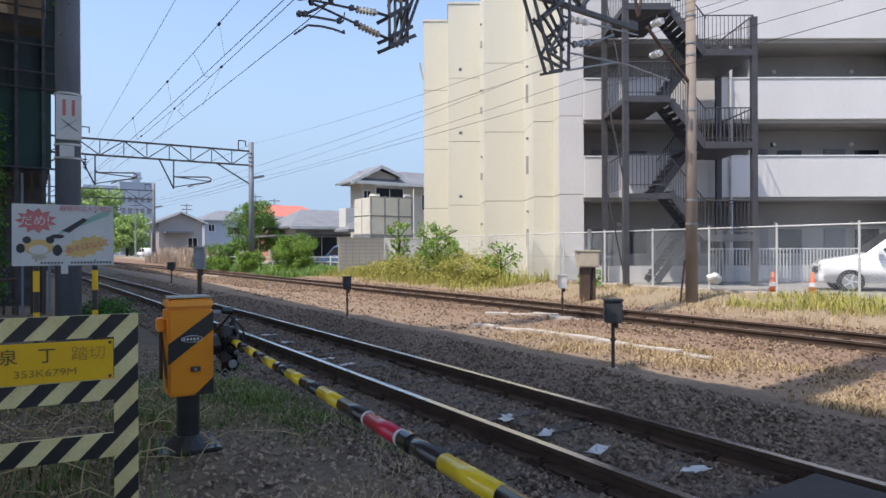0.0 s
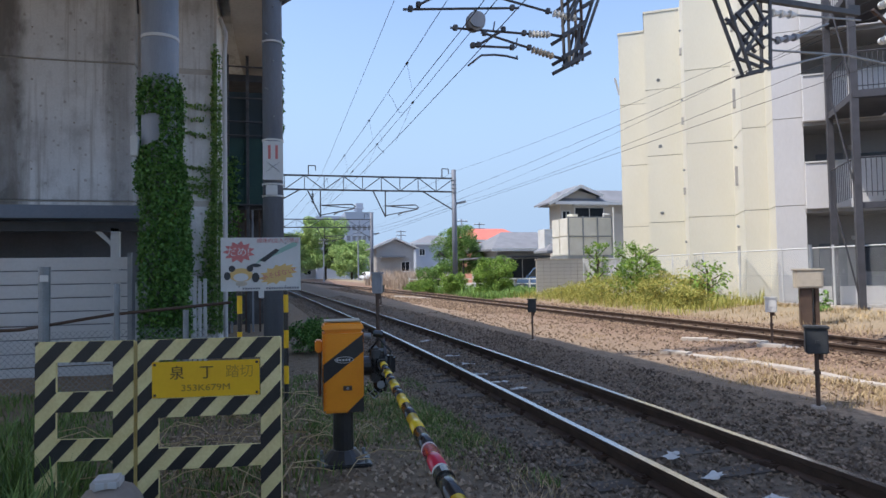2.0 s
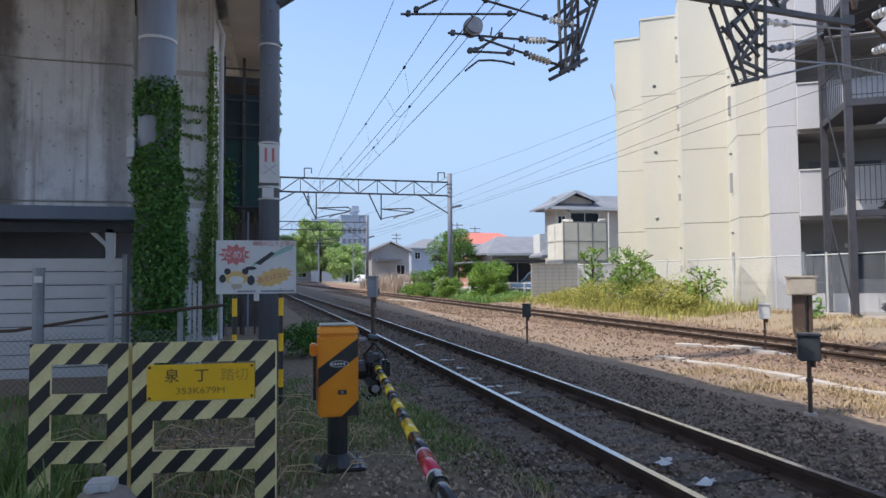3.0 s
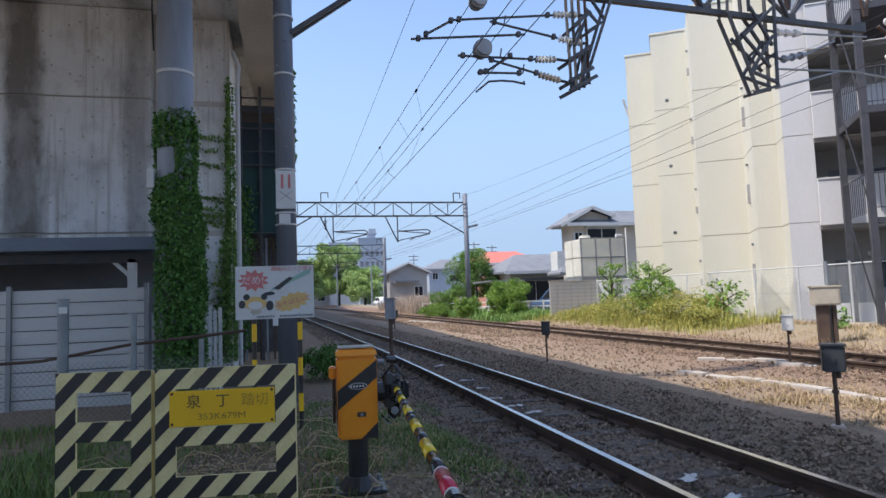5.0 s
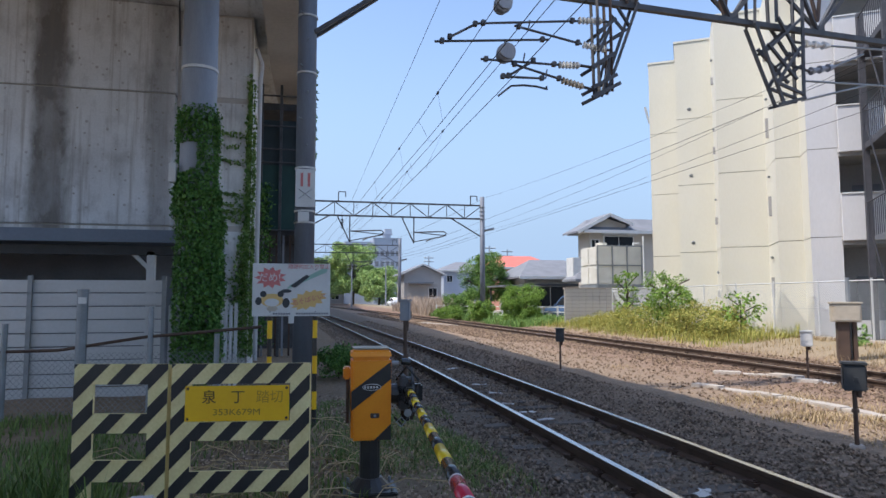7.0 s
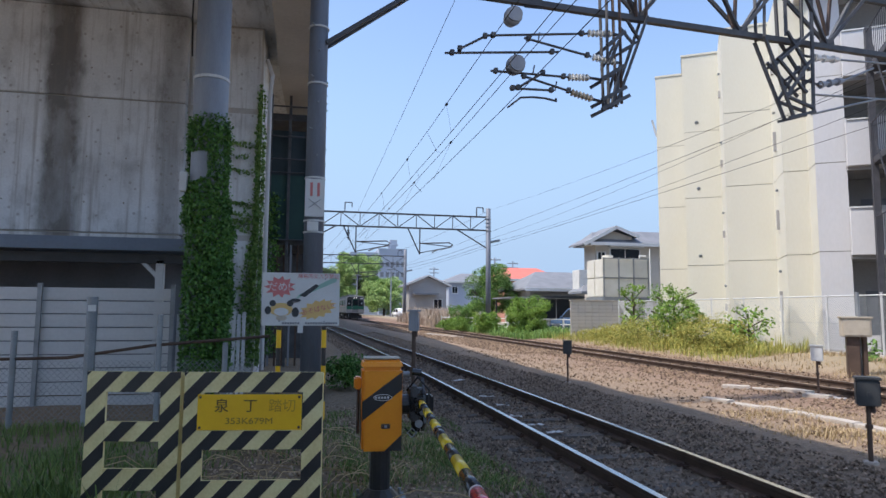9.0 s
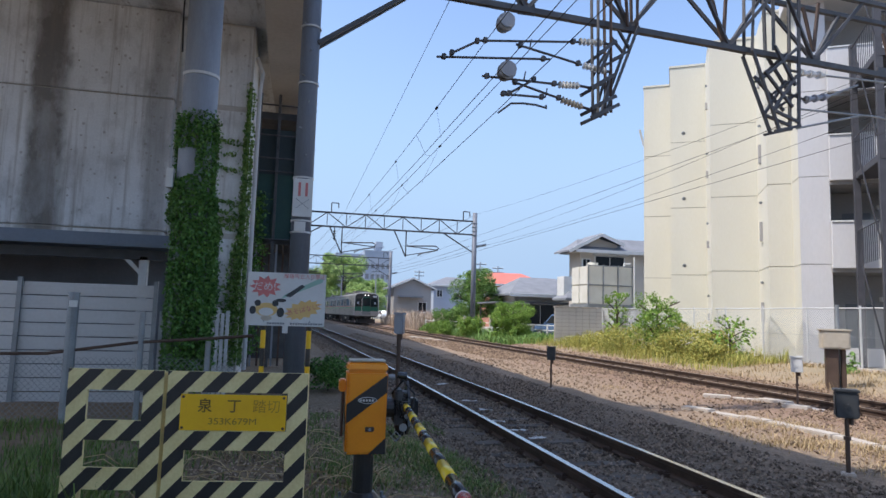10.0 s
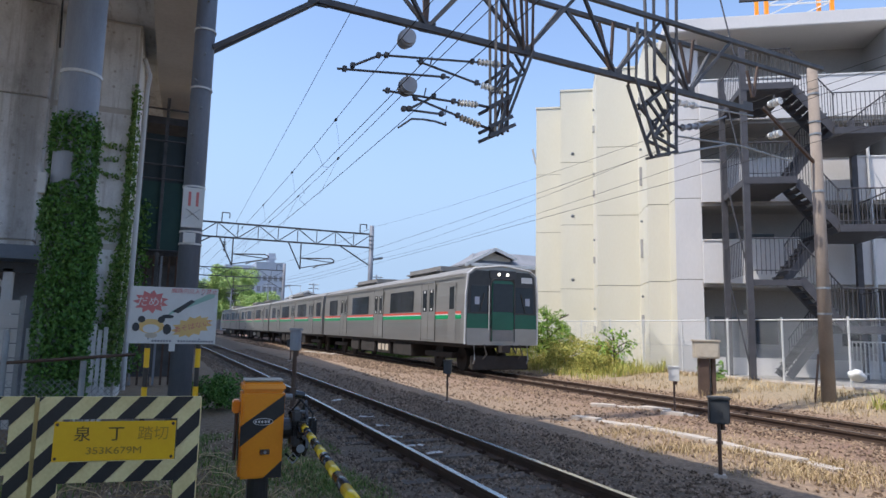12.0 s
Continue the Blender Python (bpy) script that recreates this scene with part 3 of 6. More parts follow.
# ---- apartment building ----
def apartment():
    a = thing("apartment_building", (-3.13, .29, 0), -33.05, label="four-storey cream rendered apartment block with stepped end wall", category="building")

    def X(px, d):
        return (px - 784) / 1139 * d
    top, base = 12.8, -.2
    steps = [(751, 795, 32.2), (795, 851, 29.9), (859, 929, 27.5), (945, 980, 25.3), (991, 1034, 24.2)]
    joints = [3.45, 6.4, 9.35]
    for k, (p0, p1, d) in enumerate(steps):
        zs = [base] + joints + [top]
        x0, x1 = X(p0, d), X(p1, d)
        back = 36.0
        mtl = "whitewall" if k == 4 else "yellowwall"
        for z0, z1 in zip(zs, zs[1:]):
            part("wall_panel", box(x0, x1, d, back, z0 + .012, z1 - .012), mtl, a)
        part("wall", box(x0 + .02, x1 - .02, d + .02, back - .02, base, top - .03), "seam", a)
        part("parapet_cap", box(x0 - .03, x1 + .03, d - .03, back, top - .0, top + .09), mtl, a)
        if k == 1:
            for z0 in (3.86, 6.81, 9.76):
                part("vent_cap", rod((x0 + .375 * (x1 - x0), d, z0), (x0 + .375 * (x1 - x0), d - .03, z0 - .01), .085, .07), "steel", a)
    # slanted returns between the steps
    for (pa, da), (pb, db) in (((851, 29.9), (859, 27.5)), ((929, 27.5), (945, 25.3)), ((980, 25.3), (991, 24.2))):
        xa, xb = X(pa, da), X(pb, db)
        zs = [base] + joints + [top]
        for z0, z1 in zip(zs, zs[1:]):
            bm = bmesh.new()
            lo, hi = z0 + .012, z1 - .012
            vs = [bm.verts.new(c) for c in ((xa, da, lo), (xb, db, lo), (xb + .3, 36, lo), (xa, 36, lo), (xa, da, hi), (xb, db, hi), (xb + .3, 36, hi), (xa, 36, hi))]
            for f in ((0, 1, 5, 4), (1, 2, 6, 5), (2, 3, 7, 6), (3, 0, 4, 7), (4, 5, 6, 7), (3, 2, 1, 0)):
                bm.faces.new([vs[i] for i in f])
            part("wall_panel", bm, "yellowwall", a)
    # narrow slots and drain stubs in the slanted returns
    for (pa, da), (pb, db), f, tall in (((929, 27.5), (945, 25.3), .45, .72), ((851, 29.9), (859, 27.5), .5, .28)):
        x, d = X(pa, da) + (X(pb, db) - X(pa, da)) * f, da + (db - da) * f
        for z in (1.5, 4.5, 7.45, 10.4):
            part("slot", box(x - .09, x + .02, d - .06, d + .1, z, z + tall), "greywall", a)
            part("drain_stub", rod((x - .05, d + .05, z + tall + .75), (x - .05, d - .1, z + tall + .72), .05, seg=8), "steel", a)
    part("roof_lamp", bar((X(751, 32.2), 32.3, 9.9), (X(744, 32.2), 32.1, 10.7), .1, .05), "white", a)
    # corridor side
    d, xe, x1 = 24.05, X(1034, 24.05), 24.0
    part("corridor_wall", box(xe, x1, d + 1.75, d + 12, base, top - .3, bev=.01), "greywall", a)
    for z in (3.3, 6.2, 9.2):
        part("floor_slab", box(xe, x1, d + .02, d + 1.8, z - .12, z + .06), "greywall", a)
        part("parapet", box(xe, x1, d - .12, d + .02, z, z + 1.5, bev=.01), "whitewall", a)
        part("coping", box(xe, x1, d - .15, d + .05, z + 1.5, z + 1.56, bev=.01), "white", a)
    part("ground_floor_parapet", box(xe, x1, d - .1, d + .02, base, .75), "whitewall", a)
    bm = box(xe - 1.2, x1, d - .5, d + 12, top - .35, top + .15, bev=.03)
    part("roof", bm, "whitewall", a)
    for z in (.2, 3.36, 6.26, 9.26):
        for x in np.arange(xe + .7, x1 - 1, 3.1):
            dr = part("door", box(x, x + .85, d + 1.70, d + 1.76, z, z + 2.0, bev=.01), "roofgrey", a)
            part("handle", box(x + .7, x + .74, d + 1.66, d + 1.70, z + .95, z + 1.1), "steel", dr)
            part("window", box(x + 1.25, x + 2.2, d + 1.71, d + 1.76, z + 1.0, z + 1.95), "glass", a)
            part("corridor_lamp", box(x + 1.0, x + 1.15, d + 1.62, d + 1.75, z + 2.1, z + 2.25, bev=.02), "white", a)
    for x in (10.7, 17.4):
        part("drainpipe", rod((x, d - .2, base), (x, d - .2, 8.9), .05, seg=10), "corrugated", a)
    # dividing fins of the corridor
    for x in np.arange(xe + 6.3, x1, 6.2):
        part("fin", box(x, x + .15, d, d + 1.75, base, top - .4), "greywall", a)
    # roof lattice mast
    xm, ym = X(1194, 25.6), 25.8
    for sx in (-1.15, 1.15):
        for sy in (-.6, .6):
            part("mast_post", bar((xm + sx, ym + sy, top), (xm + sx, ym + sy, top + 6), .13), "orange", a)
    for k in range(6):
        for sy in (-.6, .6):
            part("mast_brace", bar((xm - 1.15, ym + sy, top + k + .3), (xm + 1.15, ym + sy, top + k + .3), .05), "white", a)
            part("mast_brace", bar((xm - 1.15, ym + sy, top + k + .3), (xm + 1.15, ym + sy, top + k + 1.3), .04), "white", a)
    return a


apartment()


def stair_tower():
    s = thing("steel_stair", (-3.13, .29, 0), -33.05, label="dark steel outdoor escape stair with railings", category="stairs")
    d0, d1 = 20.9, 23.6
    for x in (5.95, 10.12):
        for d in (d0, d1):
            part("column", box(x - .09, x + .09, d - .09, d + .09, .0, 10.6 if x < 7 else 8.9), "stairsteel", s)

    shared = []

    def baluster(x, d, z):
        if not shared:
            shared.append(part("baluster", rod((0, 0, 0), (0, 0, 1.07), .012, seg=5), "stairsteel", s).data)
            ob = s.children[-1]
        else:
            ob = new("baluster", shared[0])
            ob.parent = s
        ob.location = (x, d, z)

    def landing(x0, x1, z):
        part("landing", box(x0, x1, d0 - .1, d1, z - .22, z, bev=.01), "stairsteel", s)
        bm = bmesh.new()
        for d in (d0 - .05,):
            rod((x0, d, z + 1.1), (x1, d, z + 1.1), .022, bm=bm)
            rod((x0, d, z + .12), (x1, d, z + .12), .015, bm=bm)
            for x in np.arange(x0, x1 + .01, .13):
                baluster(x, d, z)
        xe = x0 if x0 < 7 else x1
        for d in np.arange(d0, d1, .2):
            baluster(xe, d, z)
        rod((xe, d0, z + 1.1), (xe, d1, z + 1.1), .022, bm=bm)
        part("landing_railing", bm, "stairsteel", s)

    def flight(xa, za, xb, zb, d, w=1.1):
        n = 8
        bm = bmesh.new()
        for dd in (d, d + w):
            bar((xa, dd, za - .12), (xb, dd, zb - .12), .05, .24, bm=bm)
        part("stringer", bm, "stairsteel", s)
        for i in range(n):
            f = (i + .5) / n
            x, z = xa + (xb - xa) * f, za + (zb - za) * f
            part("tread", box(x - .14, x + .14, d, d + w, z - .02, z + .02), "stairsteel", s)
        bm = bmesh.new()
        rod((xa, d, za + 1.05), (xb, d, zb + 1.05), .022, bm=bm)
        for i in range(15):
            f = (i + .5) / 15
            x, z = xa + (xb - xa) * f, za + (zb - za) * f
            baluster(x, d, z)
        part("flight_railing", bm, "stairsteel", s)

    # each front flight runs down from a left landing, the one behind it on down to the next
    for z in (3.35, 6.35, 9.35):
        landing(5.9, 7.4, z)
        landing(8.5, 10.1, z - 1.5)
        flight(7.4, z, 8.6, z - 1.5, d0 + .05)
        flight(8.5, z - 1.5, 7.4, z - 3.0, d0 + 1.4)
    bm = bmesh.new()
    for z in (.2, 3.3, 6.3, 9.3):
        rod((5.95, d0, z), (5.36, d0 - .02, z + 3), .025, seg=5, bm=bm)
        bar((5.95, d0, z + 2.9), (7.4, d0, z + 2.9), .1, .18, bm=bm)
    part("bracing", bm, "stairsteel", s)


stair_tower()


# ---- fence along the far side ----
def far_fence():
    f = thing("chain_link_fence", label="grey steel chain-link fence with round posts", category="fence")
    x = 13.5
    y0, y1 = -4.3, 31.7
    base = .17
    for y in np.arange(y0, y1 + .1, 2.0):
        bm = rod((x, y, base - .3), (x, y, base + 1.85), .03)
        rod((x, y, base + 1.85), (x, y, base + 1.88), .036, bm=bm)
        part("post", bm, "corrugated", f)
    part("top_rail", rod((x, y0, base + 1.8), (x, y1, base + 1.8), .022), "corrugated", f)
    part("middle_wire", rod((x, y0, base + .95), (x, y1, base + .95), .006, seg=5), "steel", f)
    part("kerb", box(x - .12, x + .12, y0, y1, -.1, base + .06, bev=.015), "slab", f)
    bm = bmesh.new()
    h = 1.62
    pitch = .085
    for s in (1, -1):
        for k in range(int((y1 - y0 + h) / pitch)):
            a = y0 - (h if s > 0 else 0) + k * pitch
            za, zb = base + .12, base + .12 + h
            ya, yb = (a, a + h) if s > 0 else (a + h, a)
            p, q = Vector((x, ya, za)), Vector((x, yb, zb))
            if s > 0 and p.y < y0:
                p = Vector((x, y0, za + (y0 - p.y)))
            if min(p.y, q.y) < y0 - .01 or max(p.y, q.y) > y1:
                continue
            w = .0035
            vs = [bm.verts.new(c) for c in ((p.x - w, p.y, p.z - w), (p.x + w, p.y, p.z + w), (q.x + w, q.y, q.z + w), (q.x - w, q.y, q.z - w))]
            bm.faces.new(vs)
    part("wire_mesh", bm, "steel", f)


far_fence()


# ---- overhead line ----
def gy(x):
    """The first gantry stands slightly askew."""
    return 9.75 + .061 * (x + 2.66)


def near_pole():
    p = thing("line_pole", (-2.66, 9.75, 0), label="dark grey round steel line pole with white bands", category="pole")
    smooth(part("shaft", rod((0, 0, -.2), (0, 0, 10.5), .15, .13, seg=20), "poledark", p))
    for z in (2.55, 2.72, 3.36, 4.8, 5.68):
        part("band", rod((0, 0, z), (0, 0, z + .025), .156, seg=20), "white", p)
    sg = part("warning_plate", box(-.14, .14, -.185, -.165, 2.78, 3.34, bev=.006), "white", p, "white plate with red marks and a cross")
    for s in (-1, 1):
        part("red_mark", box(s * .05 - .018, s * .05 + .018, -.189, -.184, 3.08, 3.28), "redprint", sg)
    bm = bmesh.new()
    for s in (-1, 1):
        bar((-.09, -.187, 2.97 - s * .07), (.09, -.187, 2.97 + s * .07), .022, .004, bm=bm)
    part("cross_mark", bm, "roofgrey", sg)
    part("number_plate", box(-.1, .06, -.175, -.16, 2.57, 2.71, bev=.004), "white", p, "small white plate")
    for k in range(8):
        part("step_bolt", rod((0, 0, 3.7 + k * .4), (-.1 if k % 2 else .02, -.2, 3.7 + k * .4), .01, seg=6), "steel", p)


near_pole()


def far_pole():
    p = thing("concrete_line_pole", (11.15, gy(11.15), 0), label="brown weathered concrete line pole with steel bands", category="pole")
    smooth(part("shaft", rod((0, 0, -.2), (0, 0, 8.0), .155, .115, seg=18), "concpole", p))
    for z in (2.0, 2.6, 4.9, 6.3, 6.6, 7.3):
        part("band", rod((0, 0, z), (0, 0, z + .05), .155 - .005 * z + .01, seg=18), "steel", p)
    part("guy_stake", rod((-.35, .1, -.1), (-.2, .05, 1.1), .025), "brownsteel", p)


far_pole()


def insulator(p, q, parent, mtl="ceramic", n=6, r=.065):
    p, q = Vector(p), Vector(q)
    core = part("insulator", rod(p, q, r * .45), mtl, parent)
    d = (q - p)
    for k in range(n):
        c = p + d * ((k + .5) / n)
        part("disc", rod(c - d * .3 / n, c + d * .3 / n, r, r * .6, seg=12), mtl, core)
    return core


def gantry_one():
    """A portal beam with one lower and two upper chords; its fittings are given as (x, z) in the beam's plane."""
    g = thing("line_gantry", label="weathered steel lattice portal beam with drop arms and insulators", category="gantry")
    tubes = (((-0.67, 5.55), (1.32, 5.80)), ((0.04, 5.93), (1.87, 6.19)), ((0.70, 5.97), (1.93, 5.79)), ((0.11, 5.34), (1.49, 5.38)), ((0.64, 5.32), (1.55, 5.13)), ((0.44, 5.08), (1.23, 5.12)), ((1.06, 5.42), (0.55, 5.08)), ((-0.45, 5.63), (0.04, 5.93)),)
    insul = (((1.88, 6.20), (2.34, 6.24)), ((1.96, 5.78), (2.40, 5.74)), ((1.50, 5.38), (1.89, 5.41)), ((1.55, 5.12), (1.95, 5.04)),)
    stubs = (((2.34, 6.24), (2.48, 6.24)), ((2.40, 5.74), (2.50, 5.74)), ((1.89, 5.41), (2.12, 5.40)), ((1.95, 5.04), (2.13, 5.01)),)
    clamps = (((2.14, 5.93), (2.49, 6.22)), ((2.01, 5.32), (2.47, 5.62)), ((2.02, 4.97), (2.49, 5.24)), ((2.02, 4.81), (2.55, 5.10)),)
    verts = (((2.16, 8.10), (2.20, 4.92)), ((2.41, 8.17), (2.45, 4.98)), ((2.64, 8.23), (2.78, 6.58)), ((2.96, 8.32), (2.97, 6.59)), ((2.97, 6.59), (2.34, 4.94)), ((2.43, 5.89), (2.77, 6.11)), ((2.57, 6.45), (2.82, 6.15)), ((2.25, 4.96), (2.44, 5.67)), ((2.19, 5.63), (2.43, 6.10)),)
    armB = (((5.43, 6.52), (6.03, 5.05)), ((6.58, 8.96), (6.49, 5.17)), ((5.93, 8.79), (5.94, 6.62)), ((5.94, 6.69), (6.44, 5.99)), ((6.48, 6.73), (5.69, 6.04)), ((5.69, 6.16), (6.35, 5.55)), ((6.44, 6.17), (5.88, 5.42)), ((5.91, 5.42), (6.50, 5.27)), ((5.90, 5.03), (6.53, 5.21)), ((5.48, 7.74), (5.44, 6.53)),)
    tubesB = (((7.26, 6.34), (8.97, 6.42)), ((7.33, 5.92), (8.11, 6.26)), ((6.58, 5.58), (8.56, 5.66)), ((6.54, 5.19), (8.17, 5.64)), ((8.56, 5.66), (10.22, 5.54)),)
    insulB = (((6.64, 6.31), (7.28, 6.34)), ((6.75, 5.78), (7.36, 5.93)),)
    stubsB = (((6.37, 6.33), (6.66, 6.32)), ((6.28, 5.87), (6.77, 5.78)), ((5.97, 5.79), (6.52, 6.18)), ((6.04, 5.50), (6.59, 5.89)),)
    pts = (((0.49, 6.30), (0.53, 5.47)), ((9.72, 6.86), (9.67, 6.09)), ((0.40, 4.75), (0.86, 4.97)), ((1.28, 4.94), (1.23, 5.12)),)
    hang = (((8.84, 7.46), (8.98, 6.86)), ((9.19, 7.62), (9.01, 6.86)), ((4.60, 7.59), (4.85, 6.68)), ((4.96, 7.68), (4.88, 6.69)), ((0.80, 7.19), (0.84, 6.53)), ((0.88, 7.21), (0.85, 6.54)), ((6.78, 7.67), (7.00, 6.79)), ((7.17, 7.82), (7.01, 6.80)),)
    diag = (((2.82, 6.59), (4.75, 7.75)), ((5.09, 6.73), (6.93, 7.82)), ((2.82, 6.59), (1.51, 7.38)), ((2.45, 6.73), (1.23, 7.30)), ((0.71, 6.55), (0.08, 7.00)), ((9.32, 6.68), (11.16, 5.91)),)
    zl, zu, R = 6.6, 7.85, 11.1

    def at(q, dy=0.0):
        return Vector((q[0], gy(q[0]) + dy, q[1]))
    part("lower_chord", bar(at((-1.03, zl)), at((8.9, zl - .05)), .1), "darksteel", g)
    for dy in (-.3, .3):
        part("upper_chord", bar(at((-2.6, zu), dy), at((R, zu), dy), .085), "darksteel", g)
        part("knee_brace", bar(at((-2.55, 5.45), dy * .3), at((-1.03, zl), dy * .15), .06), "darksteel", g)
        part("end_post", bar(at((-2.6, zu), dy), at((-1.03, zl)), .06), "darksteel", g)
        for k, x in enumerate((.87, 2.88, 5.0, 7.0)):
            part("diagonal", bar(at((x, zl)), at((x - 1.0, zu), dy), .06), "darksteel", g)
            part("diagonal", bar(at((x, zl)), at((x + 1.0, zu), dy), .06), "darksteel", g)
    for x in (-1.03, .87, 2.88, 5.0, 7.0, 8.8):
        part("gusset", box(-.16, .16, -.02, .02, -.09, .12, bev=.01, m=Matrix.Translation(at((x, zl)))), "darksteel", g)
    for p, q in hang:
        part("hanger", bar(at(p), at(q), .05), "brownsteel", g)
    part("knee_brace", bar(at(diag[-1][0]), at((11.1, 5.6)), .06), "brownsteel", g)
    # drop arm over the near track
    for dy in (-.14, .14):
        for p, q in verts:
            part("arm_member", bar(at(p, dy), at(q, dy * .7), .042), "brownsteel" if p[0] > 2.4 and p[1] > 7 else "darksteel", g)
        for p, q in armB:
            part("arm_member", bar(at(p, dy), at(q, dy * .8), .05), "darksteel", g)
    for p, q in clamps:
        for dy in (-.2, .2):
            part("clamp", bar(at(p, dy), at(q, dy), .05, .06), "darksteel", g)
    for p, q in tubes:
        part("tube", rod(at(p), at(q), .021), "darksteel", g)
    # pipe clamps and bolts along the cantilever tubes
    for p, q in tubes:
        for f in (.06, .94):
            c = at(p).lerp(at(q), f)
            part("pipe_clamp", box(-.035, .035, -.04, .04, -.035, .05, bev=.008, m=Matrix.Translation(c)), "darksteel", g)
    for c in ((.85, 5.36), (.95, 5.94), (1.25, 5.12)):
        part("eye_bolt", rod(at(c), at((c[0] + .03, c[1] + .16)), .012, seg=6), "darksteel", g)
    for p, q in stubs + stubsB:
        part("clevis", rod(at(p), at(q), .026), "darksteel", g)
    for k, (p, q) in enumerate(insul):
        insulator(at(p), at(q), g, "ceramic" if k != 3 else "boxbeige")
    insulator(at(insulB[0][0]), at(insulB[0][1]), g, n=3, r=.08)
    insulator(at(insulB[1][0]), at(insulB[1][1]), g, "polegrey", n=3, r=.08)
    for p, q in tubesB:
        part("tube", rod(at(p), at(q), .022), "steel", g)
    (w1, w2), (f1, f2), (s1, s2), (s3, s4) = pts
    part("steady_arm", path_tube([at(s1), at(((s1[0] + s2[0]) / 2, s2[1] - .03)), at(s2), at(((s2[0] + s3[0]) / 2, s2[1])), at(s3), at((s3[0] - .02, s3[1] + .05))], .018), "darksteel", g)
    for c, r, mtl in ((w1, .15, "polegrey"), (w2, .155, "polegrey"), (f1, .1, "ceramic"), (f2, .09, "ceramic")):
        bm = bmesh.new()
        for k in range(4):
            y = -.16 + k * .08
            own = rod(at(c, y), at(c, y + .05), r * (1 if k in (1, 2) else .85), r * .8, seg=20)
            join(bm, own)
        part("disc_insulator", bm, mtl, g)
        part("disc_hook", rod(at(c), at((c[0], c[1] + r + .08)), .018), "darksteel", g)


gantry_one()


def gantry_far(y, x0, x1, ztop, zpost):
    g = thing("line_gantry", label="slender steel lattice portal over the tracks", category="gantry")
    for x, big in ((x0, 0), (x1, 1)):
        smooth(part("pole", rod((x, y, -.2), (x, y, zpost), .2, .17, seg=14), "poledark", g))
    for dz in (0, -1.0):
        part("chord", bar((x0, y, ztop + dz), (x1, y, ztop + dz), .11), "darksteel", g)
    n = 10
    for k in range(n):
        xa, xb = x0 + (x1 - x0) * k / n, x0 + (x1 - x0) * (k + 1) / n
        za, zb = (ztop - 1, ztop) if k % 2 else (ztop, ztop - 1)
        part("diagonal", bar((xa, y, za), (xb, y, zb), .06), "darksteel", g)
        part("post", bar((xb, y, ztop), (xb, y, ztop - 1), .05), "darksteel", g)
    part("knee_brace", bar((x1, y, ztop - 2.4), (x1 - 2.4, y, ztop - 1), .08), "darksteel", g)
    part("knee_brace", bar((x0, y, ztop - 2.4), (x0 + 2.4, y, ztop - 1), .08), "darksteel", g)
    for xc in (x0 + .28 * (x1 - x0), x0 + .62 * (x1 - x0)):
        bm = bmesh.new()
        bar((xc - .9, y, ztop - 1), (xc, y, ztop - 2.9), .08, bm=bm)
        bar((xc, y, ztop - 1), (xc, y, ztop - 2.9), .08, bm=bm)
        bar((xc, y, ztop - 2.1), (xc + 2.4, y, ztop - 2.3), .06, bm=bm)
        bar((xc, y, ztop - 2.8), (xc + 2.4, y, ztop - 2.3), .06, bm=bm)
        part("drop_arm", bm, "darksteel", g)
    for xc in (x0 + .22 * (x1 - x0), x1 - .9):
        bm = bar((xc, y, ztop), (xc, y, ztop + .7), .07)
        bar((xc, y, ztop + .7), (xc + .5, y, ztop + .7), .06, bm=bm)
        bar((xc + .5, y, ztop + .7), (xc + .5, y, ztop + .35), .06, bm=bm)
        part("hook", bm, "darksteel", g)
    for xc in (x0 + .05 * (x1 - x0), x0 + .24 * (x1 - x0)):
        bm = rod((xc, y, ztop - 1.0), (xc, y, ztop - 2.0), .03, seg=6)
        for k in range(4):
            rod((xc, y, ztop - 1.3 - k * .17), (xc, y, ztop - 1.38 - k * .17), .13, .06, seg=10, bm=bm)
        part("hanging_insulator", bm, "boxgrey", g)
    for xc in (x0 + .28 * (x1 - x0), x0 + .62 * (x1 - x0)):
        part("registration_arm", path_tube([(xc + .1, y, ztop - 2.1), (xc + 2.2, y, ztop - 2.0), (xc + 2.45, y, ztop - 2.15), (xc + 2.2, y, ztop - 2.35), (xc + 1.3, y, ztop - 2.55), (xc + .9, y, ztop - 2.75)], .05, 6), "darksteel", g)
    for k in range(1, 5):
        part("step_ring", rod((x1, y, zpost - .5 - k * .3), (x1, y, zpost - .46 - k * .3), .21, seg=14), "steel", g)
    part("side_insulator", rod((x1, y, ztop - 1.9), (x1 + .9, y, ztop - 1.7), .09), "steel", g)
    return g


gantry_far(46, -3.2, 10.4, 8.4, 9.05)
gantry_far(80, -6.0, 9.3, 8.2, 9.05)


